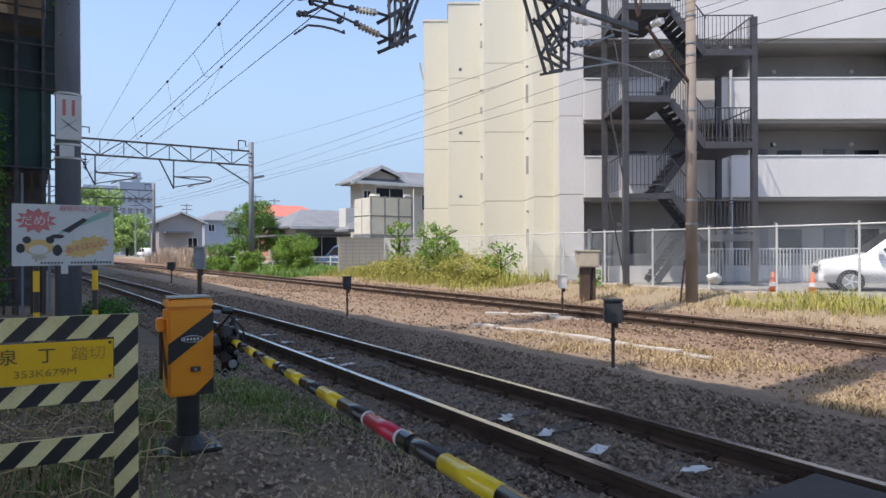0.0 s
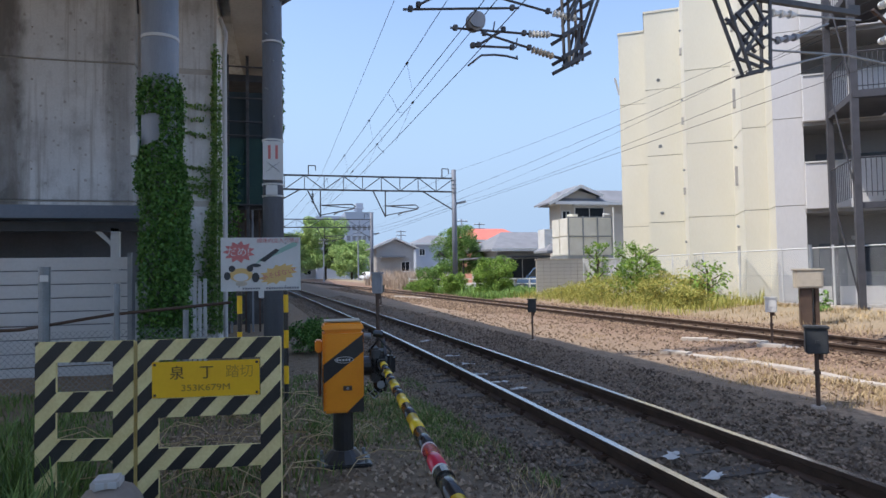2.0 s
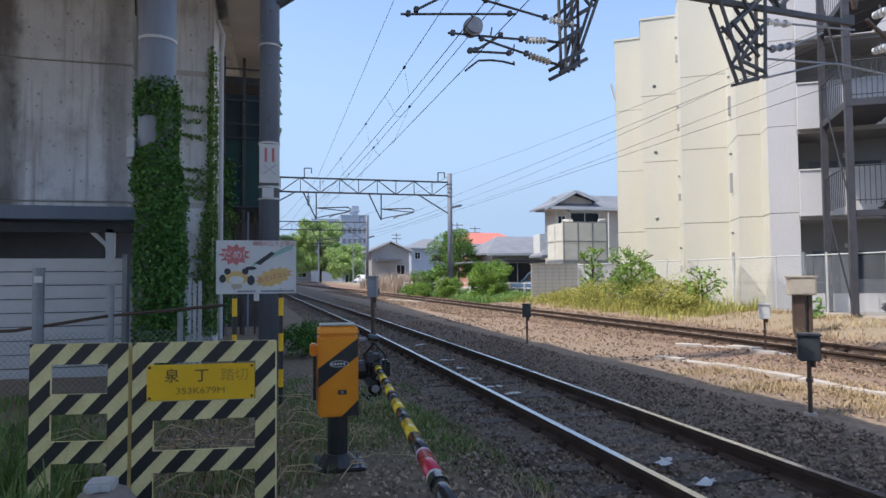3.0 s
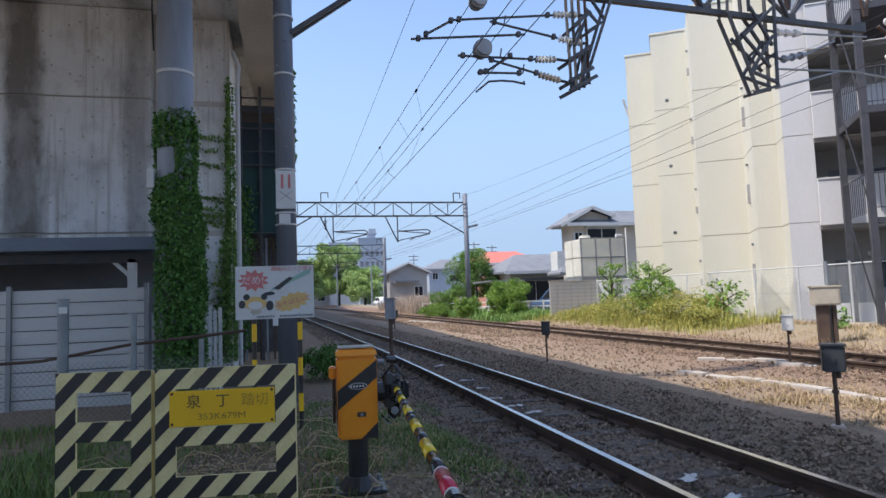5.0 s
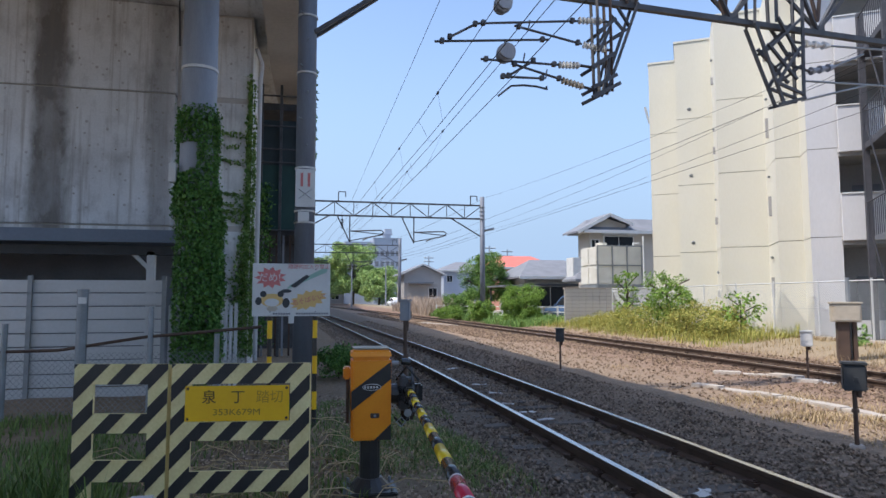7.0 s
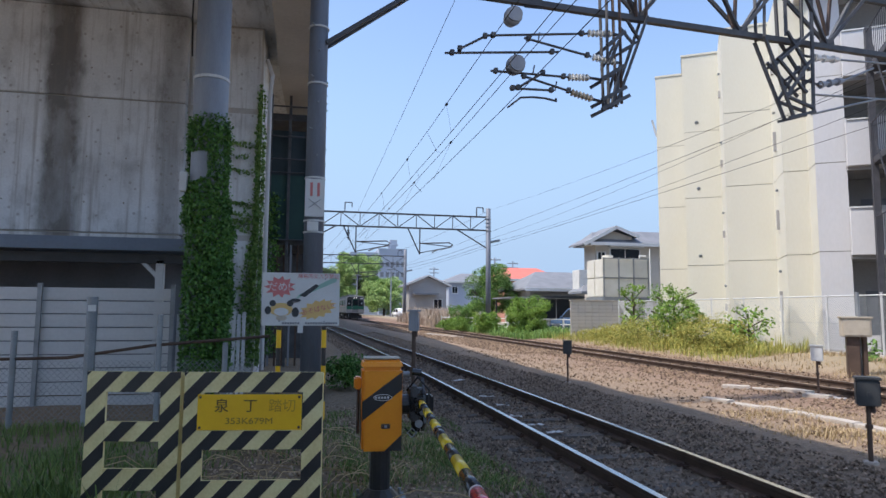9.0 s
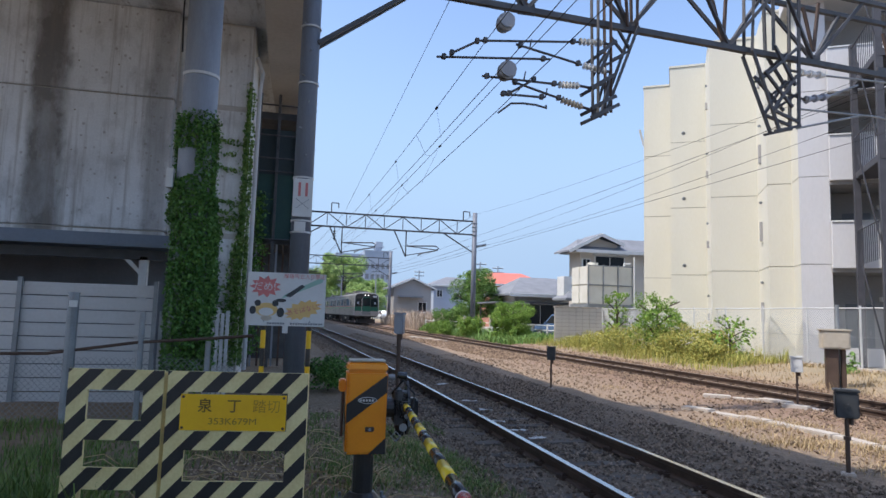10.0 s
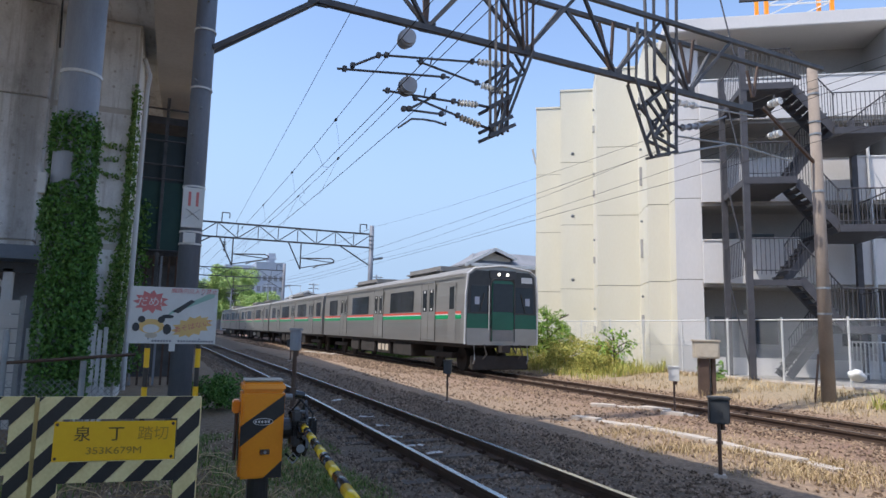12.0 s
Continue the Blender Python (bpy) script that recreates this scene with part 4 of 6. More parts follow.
def wires():
    w = thing("overhead_wires", label="thin dark overhead line wires with droppers", category="cable")

    def along(x, z, y, sag=.12):
        f = ((y - 9.9) % 36.1) / 36.1
        return Vector((x + bend(y), y, z - sag * 4 * f * (1 - f)))

    def follow(x, z, r, sag):
        part("wire", path_tube([along(x, z, y, sag) for y in (-26.2, -17, -8, 1, 9.9, 15, 20, 25, 31, 38, 46, 55, 64, 73, 82.1, 91, 100, 118.2, 140)], r, 5), "wire", w)
    lines = ((.35, 4.74, .0065, .0), (.27, 5.28, .007, .0), (.16, 5.92, .0065, .1), (.78, 5.70, .007, .1))
    for x, z, r, sag in lines:
        follow(x, z, r, sag)

    def straight(p, q, r=.009, sag=.2, n=14):
        p, q = Vector(p), Vector(q)
        part("wire", path_tube([p.lerp(q, k / n) - Vector((0, 0, sag * 4 * (k / n) * (1 - k / n))) for k in range(n + 1)], r, 5), "wire", w)
    straight((-.3, -30, 8.1), (.7, 46, 8.45), .007, .1)
    straight((.7, 46, 8.45), (-1.2, 80, 8.4), .012, .2)
    for y in (13.4, 18.5, 24.0, 30, 37):
        p, q = along(.16, 5.92, y, .1), along(.27, 5.28, y)
        part("dropper", path_tube([p, p.lerp(q, .5) + Vector((.02, .05, 0)), q], .0032, 4), "wire", w)
        part("clip", rod(p - Vector((0, .05, 0)), p + Vector((0, .05, 0)), .028), "wire", w)
        p, q = along(.78, 5.70, y + 2.2, .1), along(.35, 4.74, y + 2.2)
        part("dropper", path_tube([p, q], .0032, 4), "wire", w)
        part("clip", rod(p - Vector((0, .05, 0)), p + Vector((0, .05, 0)), .028), "wire", w)
    p, q = along(.16, 5.92, 15.6, .1), along(.78, 5.7, 16.6, .1)
    part("jumper", path_tube([p, p.lerp(q, .3) + Vector((0, .1, .02)), p.lerp(q, .7) + Vector((0, .1, -.12)), q], .0045, 5), "wire", w)
    p, q = along(.27, 5.28, 17.4), along(.35, 4.74, 17.2)
    part("jumper", path_tube([p, p + Vector((.08, .1, -.12)), p + Vector((-.05, .1, -.3)), q], .0045, 5), "wire", w)
    # lines of the far track
    for a, b in (((9.72, gy(9.7), 6.88), (11.2, 46, 7.0)), ((9.67, gy(9.7), 6.13), (11.0, 46, 6.6)), ((10.95, gy(11), 7.6), (10.6, 46, 9.0))):
        straight(a, b, .006, .25)
        straight(a, (a[0] + 2.5, -25, a[2] + .6), .006, .2)
        straight(b, (b[0] - 2.0, 80, b[2]), .012)
    for x, z in ((7.75, 5.0), (7.9, 5.9)):
        part("wire", path_tube([Vector((x + bend(y), y, z)) for y in (-26, 0, 10.3, 25, 46, 63, 80, 110)], .006, 5), "wire", w)


wires()


# ---- crossing barrier machine ----
def barrier_machine():
    b = thing("barrier_machine", (-2.17, 5.05, 0.0), -3, label="orange level-crossing barrier machine with black diagonal bands on a black post", category="barrier")
    bm = bmesh.new()
    # tapered cabinet
    w, d = .150, .14
    box(-w, w, -d, d, .40, 1.0, bev=.018, bm=bm)
    for v in bm.verts:
        v.co.x *= .98 + .02 * (v.co.z - .4) / .6
    part("cabinet", bm, "orange", b)
    bm = box(-w - .003, w + .003, -d - .006, d + .006, 1.0, 1.06, bev=.014)
    for v in bm.verts:
        if v.co.z > 1.04:
            v.co.x *= .95
            v.co.y *= .9
    part("lid", bm, "orange", b, "pale-topped orange lid")
    part("lid_top", box(-w * .9, w * .9, -d * .8, d * .8, 1.066, 1.076, bev=.003), "boxbeige", b)
    # diagonal bands on the front
    def band(z0, z1, z2, z3, side=False):
        bm = bmesh.new()
        y = -d - .004
        vs = [bm.verts.new((x, y, z)) for x, z in ((-w + .004, z0), (w - .004, z2), (w - .004, z3), (-w + .004, z1))]
        bm.faces.new(vs)
        r = bmesh.ops.extrude_face_region(bm, geom=bm.faces[:])
        for v in r["geom"]:
            if isinstance(v, bmesh.types.BMVert):
                v.co.y += .003
        bmesh.ops.recalc_face_normals(bm, faces=bm.faces[:])
        return part("black_band", bm, "black", b)
    band(.62, .76, .845, .975)
    bm = prism([(w * .15, .405), (w - .004, .405), (w - .004, .52)], .003, m=Matrix.Translation((0, -d - .004, 0)))
    part("black_band", bm, "black", b)
    bm = prism([(-d + .01, .46), (-d + .01, .60), (d - .01, .80), (d - .01, .66)], .003, m=Matrix.Translation((-w - .001, 0, 0)) @ pose(0, 0, 0, 0, 0, 90))
    part("black_band", bm, "black", b)
    oval = bmesh.new()
    own = bmesh.new()
    bmesh.ops.create_cone(own, cap_ends=True, segments=24, radius1=.02, radius2=.02, depth=.006)
    join(oval, own, Matrix.Translation((.005, -d - .006, .79)) @ pose(0, 0, 0, 90) @ Matrix.Diagonal((3.2, 1, 1, 1)))
    own = bmesh.new()
    bmesh.ops.create_cone(own, cap_ends=True, segments=24, radius1=.024, radius2=.024, depth=.006)
    part("badge_rim", join(bmesh.new(), own, Matrix.Translation((.005, -d - .0045, .79)) @ pose(0, 0, 0, 90) @ Matrix.Diagonal((2.9, 1, 1, 1))), "white", b)
    part("maker_badge", oval, "black", b, "oval maker's badge")
    ring = bmesh.new()
    for k in range(5):
        box(-.052 + k * .022, -.038 + k * .022, -d - .012, -d - .008, .782, .798, bm=ring)
    part("badge_bars", ring, "white", b)
    lt = part("latch", box(-.005, .06, -d - .012, -d, .565, .60, bev=.004), "brownsteel", b)
    part("lock", rod((.028, -d - .02, .582), (.028, -d - .01, .582), .011), "steel", lt)
    part("hinge_box", box(-w - .055, -w, -.06, .06, .84, .93, bev=.01), "orange", b)
    part("cable_gland", rod((-w - .02, .05, .5), (-w - .02, .05, .9), .012), "brownsteel", b)
    bm = rod((0, 0, .04), (0, 0, .41), .078, .075, seg=16)
    part("post", bm, "black", b)
    bm = box(-.2, .2, -.17, .17, .0, .03, bev=.008)
    own = bmesh.new()
    bmesh.ops.create_cone(own, cap_ends=True, segments=16, radius1=.17, radius2=.09, depth=.08)
    join(bm, own, Matrix.Translation((0, 0, .07)))
    part("base", bm, "black", b)
    for sx in (-1, 1):
        for sy in (-1, 1):
            part("anchor_bolt", rod((sx * .16, sy * .13, .03), (sx * .16, sy * .13, .07), .014, seg=6), "steel", b)
    # drive side: shaft, weight arms, cables
    h = part("drive_hub", rod((w, 0, .72), (w + .08, 0, .72), .075, seg=16), "black", b)
    part("hub_plate", box(w + .06, w + .13, -.1, .12, .60, .86, bev=.015), "darksteel", b)
    part("arm_clamp", box(w + .1, w + .17, -.16, .1, .67, .78, bev=.012), "black", b)
    for z in (.64, .84):
        part("bolt", rod((w + .12, -.05, z), (w + .17, -.05, z), .013, seg=6), "steel", b)
    cb = path_tube([(w + .05, .02, .82), (w + .12, -.08, .93), (w + .2, -.14, .84), (w + .19, -.16, .74)], .008)
    path_tube([(w + .03, -.05, .55), (w + .09, -.12, .50), (w + .14, -.1, .58), (w + .15, -.08, .66)], .008, bm=cb)
    part("cable", cb, "rubber", b)
    for y0, z0, y1, z1, t in ((-.02, .80, -.20, .70, .05), (-.02, .62, -.16, .72, .045), (.05, .70, .10, .50, .06)):
        part("lever_arm", bar((w + .11, y0, z0), (w + .13, y1, z1), t, .03), "boomblack", b)
    part("lever_plate", prism([(-.16, .60), (-.02, .52), (.12, .56), (.14, .84), (.0, .92), (-.12, .80)], .018, m=Matrix.Translation((w + .175, 0, 0)) @ pose(0, 0, 0, 0, 0, 90)), "boomblack", b)
    part("bracket", box(w + .06, w + .24, -.10, -.04, .66, .80, bev=.015), "boomblack", b)
    part("cable_ring", path_tube([(w + .07, -.16, .50 + .0), (w + .105, -.16, .535), (w + .07, -.16, .57), (w + .035, -.16, .535), (w + .07, -.16, .50)], .006), "steel", b)
    part("knob", rod((w + .01, -.05, .95), (w + .06, -.05, .95), .022, seg=12), "steel", b)
    part("knob", rod((w + .09, .04, .96), (w + .16, .04, .95), .026, seg=12), "boomblack", b)
    part("warning_bell", rod((w + .12, -.17, .60), (w + .12, -.12, .60), .03, .02, seg=12), "steel", b)
    part("spring", rod((w + .14, -.2, .68), (w + .14, .0, .80), .018), "steel", b)
    return b


barrier_machine()


def boom():
    a, e = Vector((-1.884, 4.919, 0.745)), Vector((-2.457, -0.280, 0.925))
    b = thing("barrier_boom", label="lowered crossing boom banded yellow and black with one red band", category="boom barrier")
    d = (e - a).normalized()
    n = (e - a).length
    z, k, seg = 0.0, 0, 0.275
    while z < n:
        c = "boomred" if k == 10 else "boomblack" if k % 2 else "boomyellow"
        p = part("band", rod(a + d * z, a + d * min(n, z + seg), .0255, seg=18), c, b)
        for f in p.data.polygons:
            f.use_smooth = len(f.vertices) == 4
        if k in (10, 11):
            part("white_ring", rod(a + d * (z - .008), a + d * (z + .008), .0265, seg=18), "white", b)
        if k in (5, 11):
            part("joint_sleeve", rod(a + d * (z + .02), a + d * (z + .075), .0285, seg=18), "boomblack", b)
        z += seg
        k += 1
    part("ferrule", rod(a - d * .14, a + d * .03, .031, seg=14), "steel", b)
    return b


boom()


# ---- striped crossing fence ----
def stripes(board, x0, x1, z0, z1, period=.18, wide=.088, slope=.95):
    """Slanting black bands on a board, each clipped to its outline."""
    def clip(poly, c, s):
        out = []
        for i in range(len(poly)):
            p, q = poly[i], poly[(i + 1) % len(poly)]
            fp, fq = s * (p[0] - slope * p[1] - c), s * (q[0] - slope * q[1] - c)
            if fp >= 0:
                out.append(p)
            if fp * fq < 0:
                t = fp / (fp - fq)
                out.append((p[0] + (q[0] - p[0]) * t, p[1] + (q[1] - p[1]) * t))
        return out
    k = math.floor((x0 - slope * z1) / period) - 1
    while k * period < x1 - slope * z0:
        poly = clip(clip([(x0, z0), (x1, z0), (x1, z1), (x0, z1)], k * period, 1), k * period + wide, -1)
        if len(poly) > 2:
            part("black_stripe", prism(poly, .003, m=Matrix.Translation((0, -.0005, 0))), "black", board)
        k += 1


def crossing_fence(at, rz, width, openings, plate=False, name_label=""):
    f = thing("crossing_fence", at, rz, label=name_label, category="fence", group="striped crossing fences")
    w, h = width, 1.07
    pw = .112
    rails = ((.635, .74), (.345, .465)) if plate else ((.68, .79), (.41, .53))
    pieces = [("top_rail", 0, w, h - .115, h), ("middle_rail", pw, w - pw, *rails[0]), ("lower_rail", pw, w - pw, *rails[1]),
              ("left_post", 0, pw, -.05, h - .115), ("right_post", w - pw, w, -.05, h - .115)]
    for nm, x0, x1, z0, z1 in pieces:
        board = part(nm, box(x0, x1, .002, .024, z0, z1, bev=.002), "cream", f)
        stripes(board, x0, x1, z0, z1)
    for x in (0.0, w - .045):
        part("angle_iron", box(x + .003, x + .045, .023, .065, -.3, h - .01), "cream", f)
    part("back_rail", box(.05, w - .05, .023, .05, h - .045, h - .005), "cream", f)
    if plate:
        pl = part("name_plate", box(.08, .665, -.006, -.001, .745, .945, bev=.002), "plate", f, "yellow plate with black lettering, partly faded")
        zc = .845
        text_mesh("泉", .082, .001, "ink", pl, pose(.215, -.008, zc + .032, 90))
        text_mesh("丁", .082, .001, "ink", pl, pose(.375, -.008, zc + .032, 90))
        text_mesh("踏切", .078, .001, "ink_faded", pl, pose(.555, -.008, zc + .032, 90))
        text_mesh("353K679M", .05, .001, "ink_worn", pl, pose(.37, -.008, zc - .05, 90), squeeze=1.22)
        for x in (.095, .65):
            for z in (.76, .93):
                part("screw", rod((x, -.009, z), (x, -.005, z), .008, seg=8), "brownsteel", pl)
    return f


crossing_fence((-3.41, 4.05, 0.0), -8, .78, 0, True, "yellow and black striped metal crossing fence with a name plate")
crossing_fence((-3.955, 4.17, 0.0), -12, .535, 0, False, "yellow and black striped metal crossing fence beside tall grass")


# ---- warning board beside the track ----
def warning_board():
    b = thing("warning_board", (-2.80, 7.6, 0), -1, label="white trackside warning board with coloured pictures on striped posts", category="sign")
    w, z0, z1 = .43, 1.25, 1.845
    part("panel", box(-w, w, -.012, .012, z0, z1, bev=.004), "white", b)
    y = -.0155
    def flat(outline, mtl, name, dy=0.0):
        return part(name, prism(outline, .002, m=Matrix.Translation((0, y - dy, 0))), mtl, b)
    burst = []
    for k in range(22):
        r = 1.0 if k % 2 else .68
        a = 2 * math.pi * k / 22
        burst.append((-.235 + .175 * r * math.cos(a), 1.685 + .125 * r * math.sin(a)))
    flat(burst, "redprint", "red_burst")
    burst = []
    for k in range(26):
        r = 1.0 if k % 2 else .74
        a = 2 * math.pi * k / 26
        burst.append((.185 + .215 * r * math.cos(a), 1.435 + .045 * math.cos(a) + .11 * r * math.sin(a)))
    flat(burst, "orangeprint", "orange_burst")
    flat([(-.06, 1.55), (.39, 1.75), (.40, 1.79), (.34, 1.79), (-.02, 1.60)], "green", "green_streak")
    flat([(-.02, 1.59), (.16, 1.72), (.20, 1.70), (.04, 1.57)], "boxgrey", "grey_shape", .003)
    # plain cartoon shapes
    for cx, cz, rx, rz_, mtl in ((-.215, 1.43, .125, .075, "orangeprint"), (-.215, 1.405, .08, .045, "white"), (-.31, 1.50, .035, .035, "boxgrey"), (-.12, 1.50, .035, .035, "boxgrey"), (-.06, 1.40, .04, .055, "boxgrey"), (-.36, 1.42, .035, .045, "boxgrey"), (-.21, 1.335, .06, .03, "boxbeige"), (-.06, 1.535, .06, .02, "boxgrey")):
        flat([(cx + rx * math.cos(a), cz + rz_ * math.sin(a)) for a in np.linspace(0, 2 * math.pi, 20, endpoint=False)], mtl, "printed_shape", .0025 + .002 * (mtl != "orangeprint"))
    text_mesh("だめ!", .11, .0006, "white", b, pose(-.245, y - .003, 1.68, 90))
    text_mesh("あそばない!", .072, .0006, "redprint", b, pose(.19, y - .003, 1.435, 90) @ pose(0, 0, 0, 0, 0, 14))
    text_mesh("線路内立入り禁止", .058, .0006, "redprint", b, pose(.19, y - .001, 1.808, 90))
    bm = bmesh.new()
    for k in range(22):
        if k not in (7, 8):
            box(-.2 + k * .028, -.2 + k * .028 + .02, y - .002, y, 1.268, 1.288, bm=bm)
    part("small_print", bm, "roofgrey", b, "small unreadable print along the foot")
    for x in (-.235, .265):
        post = part("post", rod((x, .03, -.2), (x, .03, 1.8), .026, seg=12), "black", b)
        for z in (.02, .42, .82):
            part("yellow_band", rod((x, .03, z + .18), (x, .03, z + .38), .0275, seg=12), "plate", post)
    for x in (-.235, .265):
        for z in (1.3, 1.78):
            part("bolt", rod((x, -.022, z), (x, -.012, z), .009, seg=6), "steel", b)
    part("tag", box(-.03, .03, -.02, -.012, 1.17, 1.25), "white", b)


warning_board()


# ---- ivy-covered pole ----
def ivy_pole():
    p = thing("ivy_pole", (-4.155, 9.6, 0), label="thick grey steel pole overgrown with dark green ivy", category="pole")
    smooth(part("shaft", rod((0, 0, -.2), (0, 0, 7.4), .245, .235, seg=24), "polegrey", p))
    part("white_band", rod((0, 0, 4.68), (0, 0, 4.72), .25, seg=24), "white", p)
    part("white_band", rod((0, 0, 5.95), (0, 0, 5.98), .245, seg=24), "white", p)
    part("cable", path_tube([(-.26, -.1, 7.3), (-.28, -.12, 5.6), (-.26, -.12, 5.0)], .012), "rubber", p)
    part("switch_box", box(-.345, -.25, -.2, -.08, 3.05, 3.32, bev=.01), "white", p)
    pts = []
    while len(pts) < 36000:
        z, a = rng.uniform(.3, 4.18), rng.uniform(0, 2 * math.pi)
        dense = .9 + .25 * noise.noise(Vector((math.cos(a) * 1.5, math.sin(a) * 1.5, z * 1.6)))
        front = -math.sin(a)
        gap = front > .1 and math.cos(a) < .1 and 3.25 < z < 3.62
        gap2 = front > 0 and math.cos(a) < -.3 and 3.2 < z < 3.6
        if gap or gap2 or rng.uniform() > dense:
            continue
        if z > 3.95 and rng.uniform() < (z - 3.95) / .23:
            continue
        r = .225 + abs(rng.normal(0, .034)) + .045 * noise.noise(Vector((math.cos(a) * 3, math.sin(a) * 3, z * 3))) + (.035 if z < 3.0 else 0)
        pts.append((r * math.cos(a) + (.06 if z < 2.6 else 0), r * math.sin(a), z))
    tagged(leaves("ivy", pts, .042, "ivy", p, aspect=1.15), kind="stuff")


ivy_pole()


def pier_ivy():
    p = thing("climbing_ivy", label="ivy climbing the edge of the concrete pier", category="plant")
    pts = []
    for k in range(7000):
        z = rng.uniform(.3, 6.2) * (1 - .25 * rng.uniform() ** 2)
        w = (.07 + .55 * max(0, 1 - z / 3.0) + .08 * noise.noise(Vector((0, 3, z))))
        x = -3.79 + rng.normal(0, w * .5)
        if x < -3.76:
            pts.append((x, 13.92 - abs(rng.normal(0, .05)), z))
        else:
            pts.append((-3.75 + abs(rng.normal(0, .03)), 13.95 + rng.uniform(0, .6), z))
    for b in range(9):
        z0, l = rng.uniform(1.8, 5), rng.uniform(.4, 1.0)
        for k in range(90):
            f = rng.uniform()
            pts.append((-3.9 - l * f + rng.normal(0, .04), 13.9 - abs(rng.normal(0, .03)), z0 + .15 * l * f * f + rng.normal(0, .05) * (1 - f)))
    tagged(leaves("ivy", pts, .06, "ivy_pale", p, aspect=1.2), kind="stuff")
    part("drainpipe", path_tube([(-3.60, 13.85, .2), (-3.60, 13.85, 6.0), (-3.57, 13.9, 6.4), (-3.7, 14.1, 6.8)], .045, 8), "corrugated", p)


pier_ivy()


def net_screen():
    s = thing("screened_platform", label="dark netted scaffold platform below the viaduct, partly overgrown", category="screen")
    M["net"] = mat("green_net", (0.045, 0.10, 0.085), (0.03, 0.065, 0.065), .9, scale=2, fine=60)
    M["netdark"] = mat("dark_net", (0.055, 0.075, 0.08), (0.035, 0.05, 0.055), .9, scale=1.5, fine=50)
    for x in (-3.78, -3.3, -2.8):
        part("upright", box(x, x + .07, 16.95, 17.02, 0, 7.0), "darksteel", s)
    part("net", box(-3.8, -2.62, 17.06, 17.1, 3.2, 4.9), "net", s)
    part("net", box(-3.8, -2.48, 17.12, 17.16, 4.9, 6.1), "netdark", s)
    part("net", box(-2.72, -2.44, 17.0, 17.04, 5.0, 7.6), "netdark", s)
    part("deck_beam", box(-3.9, -2.65, 18.4, 18.9, 6.2, 6.95, bev=.03), "darksteel", s)
    part("back_screen", box(-3.9, -2.65, 19.9, 20.0, 0, 6.9), "darksteel", s)
    for z in (3.2, 4.95, 5.3, 5.9, 6.7):
        part("rail", rod((-3.9, 16.93, z), (-2.5, 16.93, z), .022, seg=8), "darksteel", s)
    for z in (3.1, 6.4):
        part("beam", box(-3.9, -2.65, 17.2, 19.9, z, z + .14), "darksteel", s)
    for k in range(7):
        x = -3.7 + .17 * k
        part("lath", box(x, x + .05, 17.2, 17.24, 0, 3.1), "brownsteel" if k % 3 else "polegrey", s)
    pts = [(-3.62 + abs(rng.normal(0, .12)), rng.uniform(22, 60), rng.uniform(.5, 8.0) * rng.uniform(.3, 1)) for _ in range(4000)]
    pts += [(-2.44 + rng.normal(0, .035), 16.97, rng.uniform(5.0, 7.5)) for _ in range(500)]
    pts += [(-3.62 + rng.normal(0, .10), 16.85 + rng.normal(0, .05), rng.uniform(.3, 4.4)) for _ in range(900)]
    tagged(leaves("ivy", pts, .10, "ivy", s), kind="stuff")


net_screen()


# ---- shed and fences under the viaduct ----
def shed():
    s = thing("bicycle_shed", label="low shed with blue-grey eave and dark open front", category="shed")
    part("roof", box(-14, -4.5, 10.9, 13.6, 2.40, 2.52, bev=.01), "blueeave", s)
    part("eave", box(-14, -4.45, 10.84, 10.9, 2.33, 2.53, bev=.006), "blueeave", s)
    part("beam", box(-14, -4.7, 11.1, 11.2, 2.15, 2.3), "boxgrey", s)
    for x in (-5.05, -7.6, -10.2):
        part("post", box(x - .06, x + .06, 11.1, 11.22, 0, 2.2), "corrugated", s)
        part("bracket", bar((x, 11.16, 1.9), (x - .3, 11.16, 2.2), .06), "corrugated", s)
    part("back_wall", box(-14, -4.6, 13.4, 13.5, 0, 2.4), "roofgrey", s)


shed()


def panel_fence():
    f = thing("panel_fence", label="pale grey horizontal sheet fence", category="fence")
    y = 10.7
    for k in range(9):
        part("slat", box(-13.5, -4.75, y, y + .03, -.05 + k * .2, -.05 + k * .2 + .185, bev=.006), "corrugated", f)
    for x in (-4.75, -6.6, -8.4, -10.2):
        part("post", box(x - .03, x + .03, y - .05, y, -.1, 1.8), "steel", f)
    for k in range(14):
        x = -4.7 + k * .075
        part("picket", box(x, x + .05, y - .01 + .1, y + .04 + .1, -.05, 1.35 + .04 * (k % 3)), "corrugated", f)


panel_fence()


